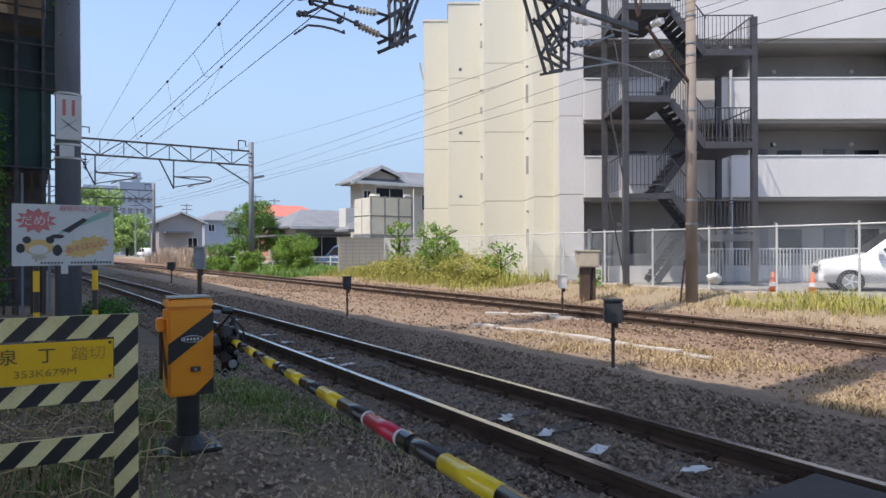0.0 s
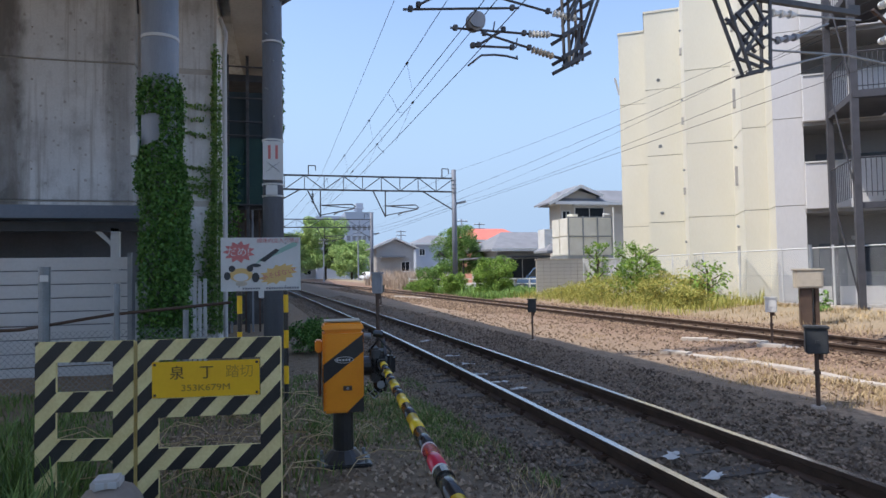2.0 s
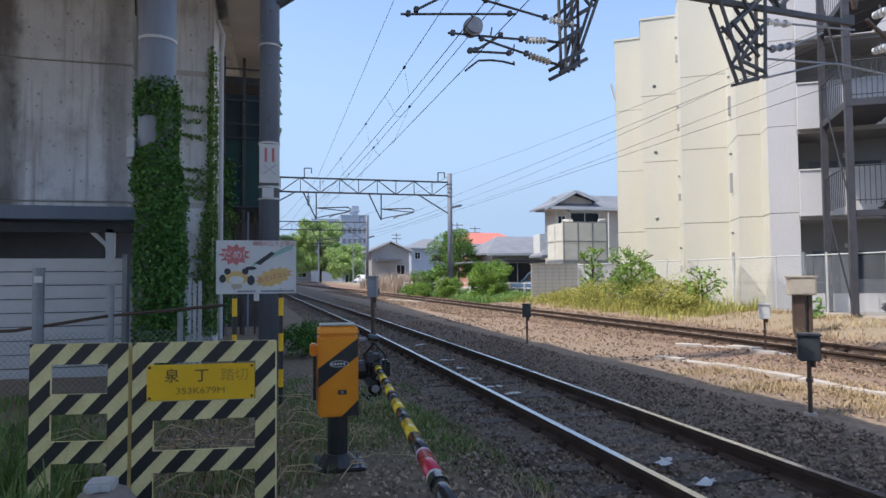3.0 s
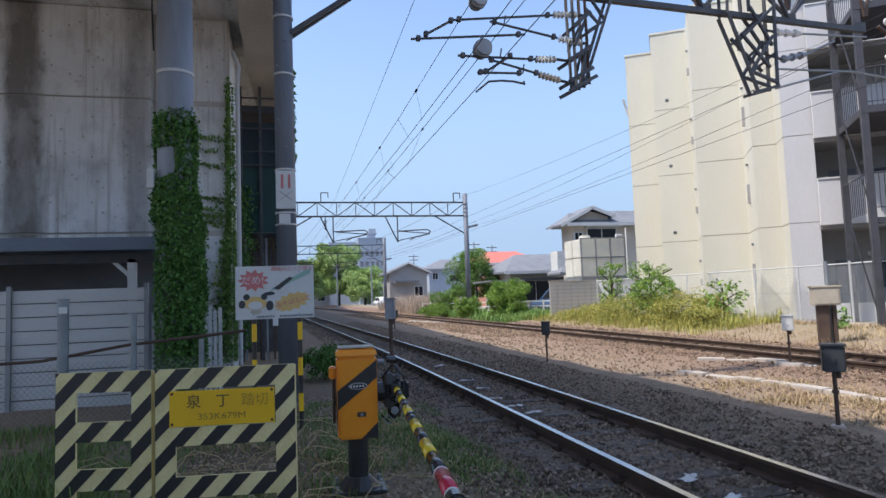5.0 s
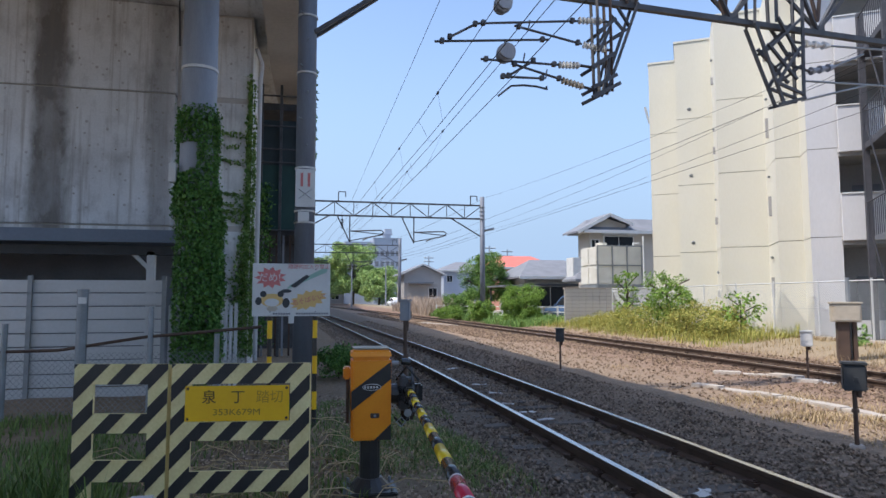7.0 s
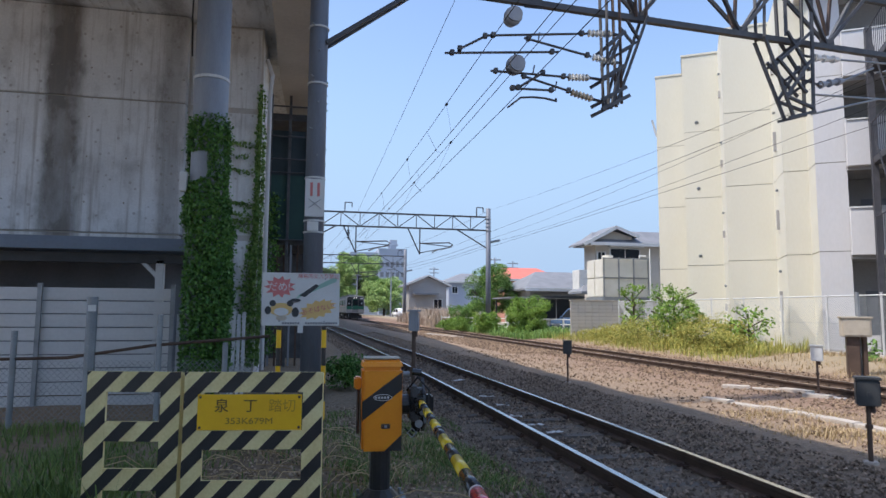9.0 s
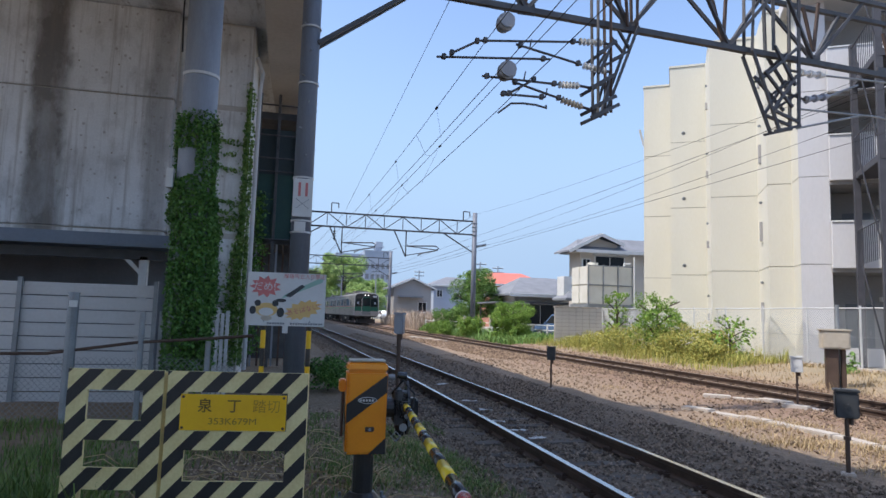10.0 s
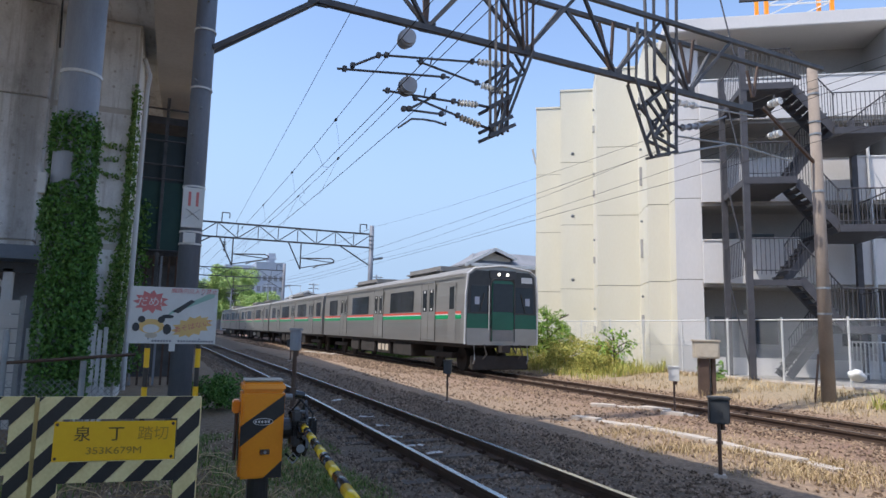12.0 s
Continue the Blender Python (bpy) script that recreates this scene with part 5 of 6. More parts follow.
def barbed_fence():
    f = thing("barbed_fence", label="grey post fence with a rusty top rail and wire mesh", category="fence")
    y = 8.9
    for x, h in ((-6.2, 1.15), (-5.35, 1.55), (-4.55, 1.35), (-7.4, 1.2), (-3.75, 1.0)):
        pst = part("post", rod((x, y, -.2), (x, y, h), .035 if x != -5.35 else .065, seg=12), "steel", f)
        if x == -5.35:
            part("cap", rod((x, y, h), (x, y, h + .02), .07, seg=12), "steel", pst)
            part("white_mark", box(x - .03, x + .06, y - .072, y - .06, h - .16, h - .08), "white", pst)
    part("rail", path_tube([(-9, y, .78), (-7, y, .80), (-5.6, y, .82), (-4.6, y, .97), (-3.2, y, 1.08)], .022), "brownsteel", f)
    bm = bmesh.new()
    for s in (1, -1):
        for k in range(90):
            xa = -9 + k * .07
            p, q = Vector((xa, y + .03, -.05)), Vector((xa + s * .8, y + .03, .78))
            if -9 <= q.x <= -3.2:
                vs = [bm.verts.new(c) for c in ((p.x - .003, p.y, p.z), (p.x + .003, p.y, p.z), (q.x + .003, q.y, q.z), (q.x - .003, q.y, q.z))]
                bm.faces.new(vs)
    part("wire_mesh", bm, "steel", f)


barbed_fence()


# ---- trackside boxes ----
def relay_box(name, at, w, h, z0, post_r, mtl, label, d=None, slope=True):
    b = thing(name, at, rng.uniform(-8, 8) - 33, label=label, category="track box")
    d = d or w * .8
    bm = box(-w / 2, w / 2, -d / 2, d / 2, z0, z0 + h, bev=.012)
    body = part("case", bm, mtl, b)
    part("lid", box(-w / 2 - .015, w / 2 + .015, -d / 2 - .015, d / 2 + .015, z0 + h, z0 + h + .03, bev=.01), mtl, b)
    part("post", rod((0, 0, -.25), (0, 0, z0), post_r, seg=12), "brownsteel", b)
    part("collar", rod((0, 0, z0 * .55), (0, 0, z0 * .62), post_r * 1.6, seg=12), "brownsteel", b)
    part("foot_plate", box(-post_r * 3, post_r * 3, -post_r * 3, post_r * 3, -.12, -.05, bev=.01), "slab", b)
    part("gland", rod((w * .2, 0, z0), (w * .2, 0, z0 - .07), .022, seg=10), "brownsteel", b)
    part("latch", box(-.015, .015, -d / 2 - .015, -d / 2, z0 + h * .4, z0 + h * .55), mtl, b)
    return b


relay_box("relay_box", (2.87, 5.72, 0), .21, .26, .50, .022, "boxgrey", "dark grey lineside box on a thin rusty post")
relay_box("relay_box", (2.73, 13.1, 0), .18, .26, .53, .02, "boxgrey", "dark grey lineside box on a post at the shadow's edge")
relay_box("relay_box", (6.45, 10.36, 0), .20, .26, .56, .02, "white", "white lineside box on a rusty post")
relay_box("relay_box", (-1.4, 8.2, 0), .12, .24, 1.17, .026, "polegrey", "slim pale grey box on a grey post")
relay_box("relay_box", (2.2, 30.0, 0), .3, .3, .55, .03, "boxgrey", "small dark lineside box between the tracks")


def cabinet():
    b = thing("control_cabinet", (10.1, 13.2, -.05), -33, label="beige control cabinet on rusty brown posts", category="cabinet")
    part("case", box(-.3, .3, -.2, .2, .93, 1.36, bev=.015), "boxbeige", b)
    part("lid", box(-.33, .33, -.23, .23, 1.36, 1.41, bev=.012), "boxbeige", b)
    part("door", box(-.26, .26, -.215, -.2, .97, 1.32, bev=.004), "boxbeige", b)
    part("post", box(-.2, .06, -.12, .12, -.2, .93, bev=.015), "brownsteel", b)
    part("post", box(.13, .22, -.08, .08, -.2, .93, bev=.01), "brownsteel", b)
    part("pipe", rod((.1, .15, -.1), (.1, .15, 2.0), .05), "steel", b)


cabinet()


def slab_line(pts, w, name, label):
    """Concrete troughs set in the ground, lid after lid."""
    s = thing(name, label=label, category="concrete trough")
    for p, q in zip(pts, pts[1:]):
        p, q = Vector((*p, 0)), Vector((*q, 0))
        n = max(1, round((q - p).length / .5))
        a = math.atan2(q.y - p.y, q.x - p.x)
        for k in range(n):
            c = p.lerp(q, (k + .5) / n)
            l = (q - p).length / n
            ob = part("lid", box(-l / 2 + .008, l / 2 - .008, -w / 2, w / 2, -.12, .0, bev=.012), "slab", s)
            ob.location = (c.x, c.y, ground_z(c.x, c.y) + .045 + rng.normal(0, .008))
            ob.rotation_euler = (rng.normal(0, .02), rng.normal(0, .02), a + rng.normal(0, .012))
    return s


# ---- train ----
def train_car(lead, tail, roofkit):
    c = thing("train_car", label="stainless commuter train car with green and red stripes", category="train car", group="train cars")
    L, hw = 19.6, 1.42
    zf, ze, zt = 1.02, 3.42, 3.72     # skirt, eaves, crown
    prof = [(-hw, zf), (-hw - .01, 1.8), (-hw, 2.7), (-hw + .06, ze), (-hw + .3, ze + .17), (-.7, zt), (0, zt + .03), (.7, zt), (hw - .3, ze + .17), (hw - .06, ze), (hw, 2.7), (hw + .01, 1.8), (hw, zf)]
    y0, y1 = (.12, L)
    bm = bmesh.new()
    ra = [bm.verts.new((x, y0, z)) for x, z in prof]
    rb = [bm.verts.new((x, y1, z)) for x, z in prof]
    for i in range(len(prof) - 1):
        f = bm.faces.new((ra[i], ra[i + 1], rb[i + 1], rb[i]))
        f.material_index = 1 if 3 <= i <= 8 else 0
    bm.faces.new((ra[-1], ra[0], rb[0], rb[-1]))
    bm.faces.new(ra), bm.faces.new(rb)
    bmesh.ops.recalc_face_normals(bm, faces=bm.faces[:])
    part("body", bm, ["stainless", "trainroof"], c)
    # cab front
    if lead or tail:
        yc = -.0 if lead else L
        s = 1 if lead else -1
        def F(outline, depth, mtl, nm, off):
            return part(nm, prism(outline, depth, m=Matrix.Translation((0, yc + off * s - (depth if s < 0 else 0), 0))), mtl, c)
        F([(x * 1.005, z) for x, z in prof], .13, "stainless", "front_shell", -.01)
        F([(-1.36, 2.04), (1.36, 2.04), (1.34, 2.72), (1.28, 3.36), (1.05, 3.53), (-1.05, 3.53), (-1.28, 3.36), (-1.34, 2.72)], .03, "black", "front_mask", -.035)
        F([(-1.38, 1.55), (1.38, 1.55), (1.37, 2.05), (-1.37, 2.05)], .03, "traingreen", "front_band", -.033)
        d = F([(-.42, 1.12), (.42, 1.12), (.42, 3.12), (.34, 3.2), (-.34, 3.2), (-.42, 3.12)], .05, "traingreen", "end_door", -.065)
        F([(-.4, 2.12), (.4, 2.12), (.4, 3.1), (-.4, 3.1)], .01, "glass", "door_window", -.075)
        F([(-.41, 1.12), (.41, 1.12), (.41, 1.5), (-.41, 1.5)], .01, "trainroof", "door_kick_plate", -.075)
        for x in (-1.0, 1.0):
            F([(x - .09, 2.36), (x + .09, 2.36), (x + .09, 2.62), (x - .09, 2.62)], .004, "officewall", "window_sticker", -.052)
            part("wiper", path_tube([(x * .9, yc - .07 * s, 2.12), (x * .72, yc - .075 * s, 2.75)], .012), "black", c)
        part("cab_corner", path_tube([(-1.43, yc - .0 * s, 1.0), (-1.43, yc - .02 * s, 2.7), (-1.36, yc - .03 * s, 3.4), (-1.1, yc - .03 * s, 3.6), (0, yc - .03 * s, 3.74), (1.1, yc - .03 * s, 3.6), (1.36, yc - .03 * s, 3.4), (1.43, yc - .02 * s, 2.7), (1.43, yc, 1.0)], .035), "corrugated", c)
        F([(-1.26, 2.1), (-.52, 2.1), (-.52, 3.0), (-1.22, 3.0)], .012, "glass", "cab_window", -.045)
        F([(.52, 2.1), (1.26, 2.1), (1.22, 3.0), (.52, 3.0)], .012, "glass", "cab_window", -.045)
        bmr = path_tube([(-.47, yc - .06 * s, 1.1), (-.47, yc - .07 * s, 3.16), (-.38, yc - .07 * s, 3.26), (.38, yc - .07 * s, 3.26), (.47, yc - .07 * s, 3.16), (.47, yc - .06 * s, 1.1)], .018)
        part("door_frame", bmr, "boxgrey", c)
        F([(-.52, 3.28), (.52, 3.28), (.52, 3.56), (-.52, 3.56)], .03, "boxgrey", "light_housing", -.07)
        for x in (-.17, .17):
            part("headlight", rod((x, yc - .07 * s, 3.42), (x, yc - .09 * s, 3.42), .05, seg=16), "lamp", c)
        # plain white shape standing in for the operator's logo
        F([(.75, 3.16), (1.2, 3.16), (1.18, 3.36), (.75, 3.36)], .008, "white", "destination_sign", -.045)
        F([(-1.35, .98), (1.35, .98), (1.38, 1.55), (-1.38, 1.55)], .03, "stainless", "front_apron", -.03)
        for x in (-.7, .7):
            part("brake_hose", path_tube([(x, yc - .02 * s, 1.0), (x + .05, yc - .14 * s, .66), (x - .08, yc - .1 * s, .5)], .028), "underframe", c)
        part("handrail", rod((-.56, yc - .1 * s, 1.5), (-.56, yc - .1 * s, 3.0), .016), "corrugated", c)
        for x in (-1.05, 1.05):
            part("step_iron", path_tube([(x, yc + .05 * s, 1.0), (x, yc - .02 * s, .5), (x, yc + .1 * s, .3)], .03), "steel", c)
        part("plough", box(-1.1, 1.1, yc + .15 * s - .1, yc + .15 * s + .1, .14, .62, bev=.03), "underframe", c)
        part("coupler", box(-.16, .16, yc - .35 * s if s > 0 else yc - .1, yc + .1 if s > 0 else yc + .35, .72, .98, bev=.03), "underframe", c)
        part("jumper_hoses", path_tube([(.4, yc, 1.0), (.5, yc - .12 * s, .7), (.62, yc, .95)], .03), "rubber", c)
    # stripe, doors and windows on both sides
    for s in (-1, 1):
        x = s * (hw + .012)
        def side(a, b, z0, z1, t, mtl, nm, parent=c):
            xs = sorted((x, x + s * t))
            return part(nm, box(xs[0], xs[1], a, b, z0, z1, bev=min(.008, t * .3)), mtl, parent)
        side(.3, L - .1, 1.86, 2.00, .006, "stripegreen", "green_stripe")
        side(.3, L - .1, 2.00, 2.035, .006, "white", "white_stripe")
        side(.3, L - .1, 2.035, 2.12, .006, "stripered", "red_stripe")
        doors = (3.2, 9.2, 15.2)
        for yd in doors:
            dr = side(yd - .66, yd + .66, 1.1, 3.2, .014, "stainless", "door")
            for o in (-.33, .33):
                side(yd + o - .2, yd + o + .2, 2.15, 2.98, .02, "glass", "door_window", dr)
                for z in (2.18, 2.85):
                    side(yd + o - .07, yd + o + .07, z, z + .11, .022, "white", "door_sticker", dr)
            side(yd - .012, yd + .012, 1.12, 3.18, .018, "black", "door_gap", dr)
            side(yd - .7, yd - .66, 1.06, 3.24, .01, "underframe", "door_edge", dr)
            side(yd + .66, yd + .7, 1.06, 3.24, .01, "underframe", "door_edge", dr)
            side(yd - .55, yd + .55, 3.23, 3.28, .02, "steel", "door_gutter", dr)
        for a, b in ((4.75, 7.55), (10.75, 13.55), (16.6, 18.3)):
            w = side(a, b, 2.17, 3.02, .01, "glass", "window")
            side((a + b) / 2 - .015, (a + b) / 2 + .015, 2.17, 3.02, .014, "underframe", "window_bar", w)
        if lead:
            cd = side(.75, 1.35, 1.1, 3.15, .012, "stainless", "cab_door")
            side(.85, 1.25, 2.2, 3.0, .016, "glass", "cab_door_window", cd)
        else:
            side(.6, 1.7, 2.17, 3.02, .01, "glass", "window")
        for z in np.arange(1.15, 1.8, .09):
            side(.3, L - .1, z, z + .012, .008, "stainless", "corrugation")
        side(.2, L, 3.36, 3.42, .02, "trainroof", "gutter")
    # underframe and bogies
    bm = box(-1.25, 1.25, .2, L, .88, 1.05)
    part("sole_bar", bm, "underframe", c)
    for a, b in ((5.2, 7.4), (7.8, 9.6), (10.0, 12.2), (12.6, 14.0)):
        part("equipment_box", box(-1.3, 1.3, a, b, .36, .9, bev=.04), "underframe", c)
    for x in (-1.33,):
        for k in range(3):
            part("label_panel", box(x, x + .02, 8.0 + k * .5, 8.35 + k * .5, .5, .78), "boxbeige", c)
    for yb in (2.9, 16.7):
        bm = box(-1.12, -.86, yb - 1.3, yb + 1.3, .46, .66, bev=.03)
        box(.86, 1.12, yb - 1.3, yb + 1.3, .46, .66, bev=.03, bm=bm)
        box(-1.0, 1.0, yb - .2, yb + .2, .46, .9, bm=bm)
        part("bogie_frame", bm, "underframe", c)
        for o in (-1.05, 1.05):
            ax = part("wheelset", rod((-.7, yb + o, .43), (.7, yb + o, .43), .07, seg=10), "underframe", c)
            for s in (-.565, .565):
                part("wheel", rod((s - .06, yb + o, .43), (s + .06, yb + o, .43), .43, seg=24), "underframe", ax)
    for a, b in ((3.5, 7.2), (11.5, 15.2)) if not roofkit else ((9.0, 13.2),):
        bm = box(-.9, .9, a, b, zt - .1, zt + .27, bev=.16)
        part("air_conditioner", bm, "trainroof", c)
    if roofkit:
        bm = bmesh.new()
        yp = 16.0
        for s in (-1, 1):
            bar((s * .55, yp - 1, zt + .12), (s * .55, yp + 1, zt + .12), .06, bm=bm)
            bar((s * .5, yp + .8, zt + .15), (s * .35, yp - .9, zt + .42), .04, bm=bm)
            bar((s * .35, yp - .9, zt + .42), (s * .5, yp + .4, zt + 1.25), .035, bm=bm)
        bar((-.6, yp + .4, zt + 1.27), (.6, yp + .4, zt + 1.27), .05, bm=bm)
        part("pantograph", bm, "steel", c)
        for k in range(4):
            part("roof_insulator", rod((.6 * (-1) ** k, 13.8 + k * .35, zt), (.6 * (-1) ** k, 13.8 + k * .35, zt + .35), .08, .05), "ceramic", c)
        part("roof_box", box(-.5, .5, 13.4, 14.8, zt, zt + .3, bev=.03), "trainroof", c)
    return c


CARS = [train_car(k == 0, k == 3, k in (1, 3)) for k in range(4)]


# ---- troughs, litter and crossing deck ----
slab_line([(4.05, 10.3), (4.38, 9.2), (4.47, 8.1), (4.5, 6.9), (4.5, 5.5)], .2, "cable_trough", "pale concrete cable trough lids lying in dry grass")
slab_line([(5.55, 11.9), (6.35, 11.2), (6.75, 10.1)], .3, "cable_trough", "broken concrete slabs beside the rusty track")
slab_line([(6.1, 10.05), (6.9, 10.7)], .42, "cable_trough", "concrete footing slabs under a white box")
slab_line([(4.9, 41), (6.1, 36)], .5, "cable_trough", "pale concrete slabs between the tracks")


def scrap(x, y, s):
    bm = bmesh.new()
    bmesh.ops.create_grid(bm, x_segments=5, y_segments=4, size=.5)
    for v in bm.verts:
        v.co = Vector((v.co.x * s + rng.normal(0, .012), v.co.y * s * .45 + rng.normal(0, .015), abs(rng.normal(0, .012)) + .012))
    ob = part("scrap_paper", bm, "paper")
    so = ob.modifiers.new("thick", "SOLIDIFY")
    so.thickness = .003
    ob.location = (x, y, ground_z(x, y) + .045)
    ob.rotation_euler.z = rng.uniform(-.5, .9)
    tagged(ob, "crumpled pale scrap lying on the ballast between rails", "litter", group="scraps on the ballast")


for x, y, s in ((.46, 4.79, .2), (.44, 4.22, .2), (.46, 3.68, .24), (.68, 3.02, .2), (.37, 8.59, .22), (.41, 8.04, .22), (.3, 9.3, .2), (.5, 11.5, .25), (.6, 14.2, .3), (.45, 10.4, .2)):
    scrap(x, y, s)


def crossing_deck():
    d = thing("crossing_deck", label="dark grey crossing deck panels between the rails", category="deck", kind="structure")
    for k in range(6):
        part("panel", box(.1, 1.03, 2.42 - (k + 1) * .9, 2.42 - k * .9 - .015, -.14, -.012, bev=.015), "asphalt", d)
    rd = tagged(part("road", box(-30, -.1, -12, 1.45, -.15, .005, bev=.02), "asphalt"), "worn grey asphalt road at the crossing", "road", kind="structure")
    tagged(part("road", box(1.24, 7.1, -12, 1.2, -.15, .0, bev=.02), "asphalt"), "worn grey asphalt road between the tracks", "road", kind="structure")


crossing_deck()


def boulder(x, y, r, label):
    bm = bmesh.new()
    bmesh.ops.create_icosphere(bm, subdivisions=3, radius=r)
    for v in bm.verts:
        n = noise.noise(v.co * 5 / r * .2)
        v.co = v.co * (1 + .22 * n)
        v.co.z *= .62
    ob = smooth(part("boulder", bm, "slab"))
    ob.location = (x, y, ground_z(x, y) + r * .25)
    tagged(ob, label, "stone")


def kerb_post(x, y, h):
    p = thing("marker_post", (x, y, 0), label="short round-topped mossy concrete post with small reflectors", category="post")
    bm = bmesh.new()
    seg = 20
    rings = []
    for r, z in ((.15, -.05), (.155, h - .26), (.152, h - .16), (.135, h - .08), (.10, h - .03), (.055, h - .008)):
        rings.append([bm.verts.new(((r + .006 * noise.noise(Vector((a * 2, z * 9, 1)))) * math.cos(a), r * math.sin(a), z)) for a in (2 * math.pi * k / seg for k in range(seg))])
    for lo, hi in zip(rings, rings[1:]):
        for k in range(seg):
            bm.faces.new((lo[k], lo[(k + 1) % seg], hi[(k + 1) % seg], hi[k]))
    bm.faces.new(rings[-1])
    smooth(part("shaft", bm, "concpole", p))
    part("cap_block", box(-.07, .05, -.075, .05, h - .02, h + .028, bev=.012), "concrete", p)
    for u in (-.045, .005):
        part("reflector", box(u, u + .036, -.081, -.074, h - .008, h + .022, bev=.003), "corrugated", p)


kerb_post(-3.39, 3.35, .50)
boulder(-4.0, 3.55, .17, "rounded brownish boulder lying in the grass")
boulder(-3.35, 3.75, .11, "small grey boulder at the foot of the striped fence")


# ---- houses ----
def hip_roof(x0, x1, y0, y1, z0, z1, inset, over=.6, t=.14):
    bm = bmesh.new()
    x0, x1, y0, y1 = x0 - over, x1 + over, y0 - over, y1 + over
    ym = (y0 + y1) / 2
    a = [(x0, y0, z0), (x1, y0, z0), (x1, y1, z0), (x0, y1, z0)]
    lo = [bm.verts.new((x, y, z - t)) for x, y, z in a]
    hi = [bm.verts.new(p) for p in a]
    r0, r1 = bm.verts.new((x0 + inset, ym, z1)), bm.verts.new((x1 - inset, ym, z1))
    for i in range(4):
        bm.faces.new((lo[i], lo[(i + 1) % 4], hi[(i + 1) % 4], hi[i]))
    bm.faces.new((hi[0], hi[1], r1, r0))
    bm.faces.new((hi[2], hi[3], r0, r1))
    bm.faces.new((hi[3], hi[0], r0))
    bm.faces.new((hi[1], hi[2], r1))
    bm.faces.new(lo[::-1])
    bmesh.ops.recalc_face_normals(bm, faces=bm.faces[:])
    return bm


def window(parent, x0, x1, y, z0, z1, panes=2):
    w = part("window", box(x0 - .06, x1 + .06, y - .05, y + .02, z0 - .06, z1 + .06, bev=.01), "white", parent)
    n = (x1 - x0) / panes
    for k in range(panes):
        part("pane", box(x0 + k * n + .03, x0 + (k + 1) * n - .03, y - .065, y - .045, z0, z1), "glass", w)
    part("sill", box(x0 - .1, x1 + .1, y - .12, y, z0 - .1, z0 - .05), "white", w)


def house(label, x0, x1, y0, y1, ze, zr, inset, wall, roof, wins, extra=None):
    h = thing("house", label=label, category="house")
    part("wall", box(x0, x1, y0, y1, -.3, ze), wall, h)
    part("roof", hip_roof(x0, x1, y0, y1, ze, zr, inset), roof, h)
    part("fascia", box(x0 - .62, x1 + .62, y0 - .66, y0 - .6, ze - .22, ze), "white", h)
    for w in wins:
        window(h, w[0], w[1], y0, w[2], w[3], w[4] if len(w) > 4 else 2)
    part("foundation", box(x0 - .04, x1 + .04, y0 - .04, y1, -.3, .35), "slab", h)
    return h


h1 = house("two-storey pale brown house with grey roofs", 16.6, 24.5, 41, 42.8, 6.15, 7.0, .8, "tilewall", "roofgrey", [(16.75, 17.3, 4.5, 5.5), (17.7, 19.9, 4.55, 5.75), (17.5, 20, 1.0, 2.6), (21.5, 23.5, 4.3, 5.4)])
part("balcony", box(14.9, 16.3, 39.9, 41, 2.9, 4.2, bev=.02), "white", h1)
part("porch_roof", hip_roof(15.0, 17.2, 39.4, 41, 2.75, 3.4, .8, .3), "roofgrey", h1)
part("gable", prism([(16.1, 6.0), (17.9, 7.0), (19.3, 6.6), (19.3, 6.0)], 1.5, m=Matrix.Translation((0, 40.85, 0))), "tilewall", h1)
part("window_head", box(17.5, 20.1, 40.6, 41, 5.85, 6.0, bev=.01), "white", h1)
part("front_roof", hip_roof(18.2, 24.0, 41.1, 43.5, 6.2, 7.2, 2.0, .5), "roofgrey", h1)
for (xa, za), (xb, zb) in (((15.5, 5.95), (17.9, 7.2)), ((17.9, 7.2), (19.6, 6.55))):
    own = bmesh.new()
    own.faces.new([own.verts.new(c) for c in ((xa, 40.4, za), (xb, 40.4, zb), (xb, 43, zb), (xa, 43, za))])
    r = bmesh.ops.extrude_face_region(own, geom=own.faces[:])
    for v in r["geom"]:
        if isinstance(v, bmesh.types.BMVert):
            v.co.z += .12
    bmesh.ops.recalc_face_normals(own, faces=own.faces[:])
    part("gable_roof", own, "roofgrey", h1)
    part("barge_board", bar((xa, 40.36, za), (xb, 40.36, zb), .05, .22), "white", h1)
h2 = house("single-storey house with pale grey tiled roof and dark shutters", 14.2, 20.5, 47.5, 54, 3.2, 4.7, 2.2, "tilewall", "roofgrey", [(15, 17.6, .9, 2.4), (18.3, 19.6, 1.0, 2.2)])
part("awning", box(14.0, 18.2, 46.2, 47.5, 2.45, 2.6, bev=.02), "boxgrey", h2)
h3 = house("two-storey red-brown house with bright red roof", 16.4, 22.0, 61, 68, 4.6, 5.95, 1.6, "redwall", "roofred", [(18.2, 19.2, 3.2, 4.1), (16.9, 17.6, 1.1, 2.0)])
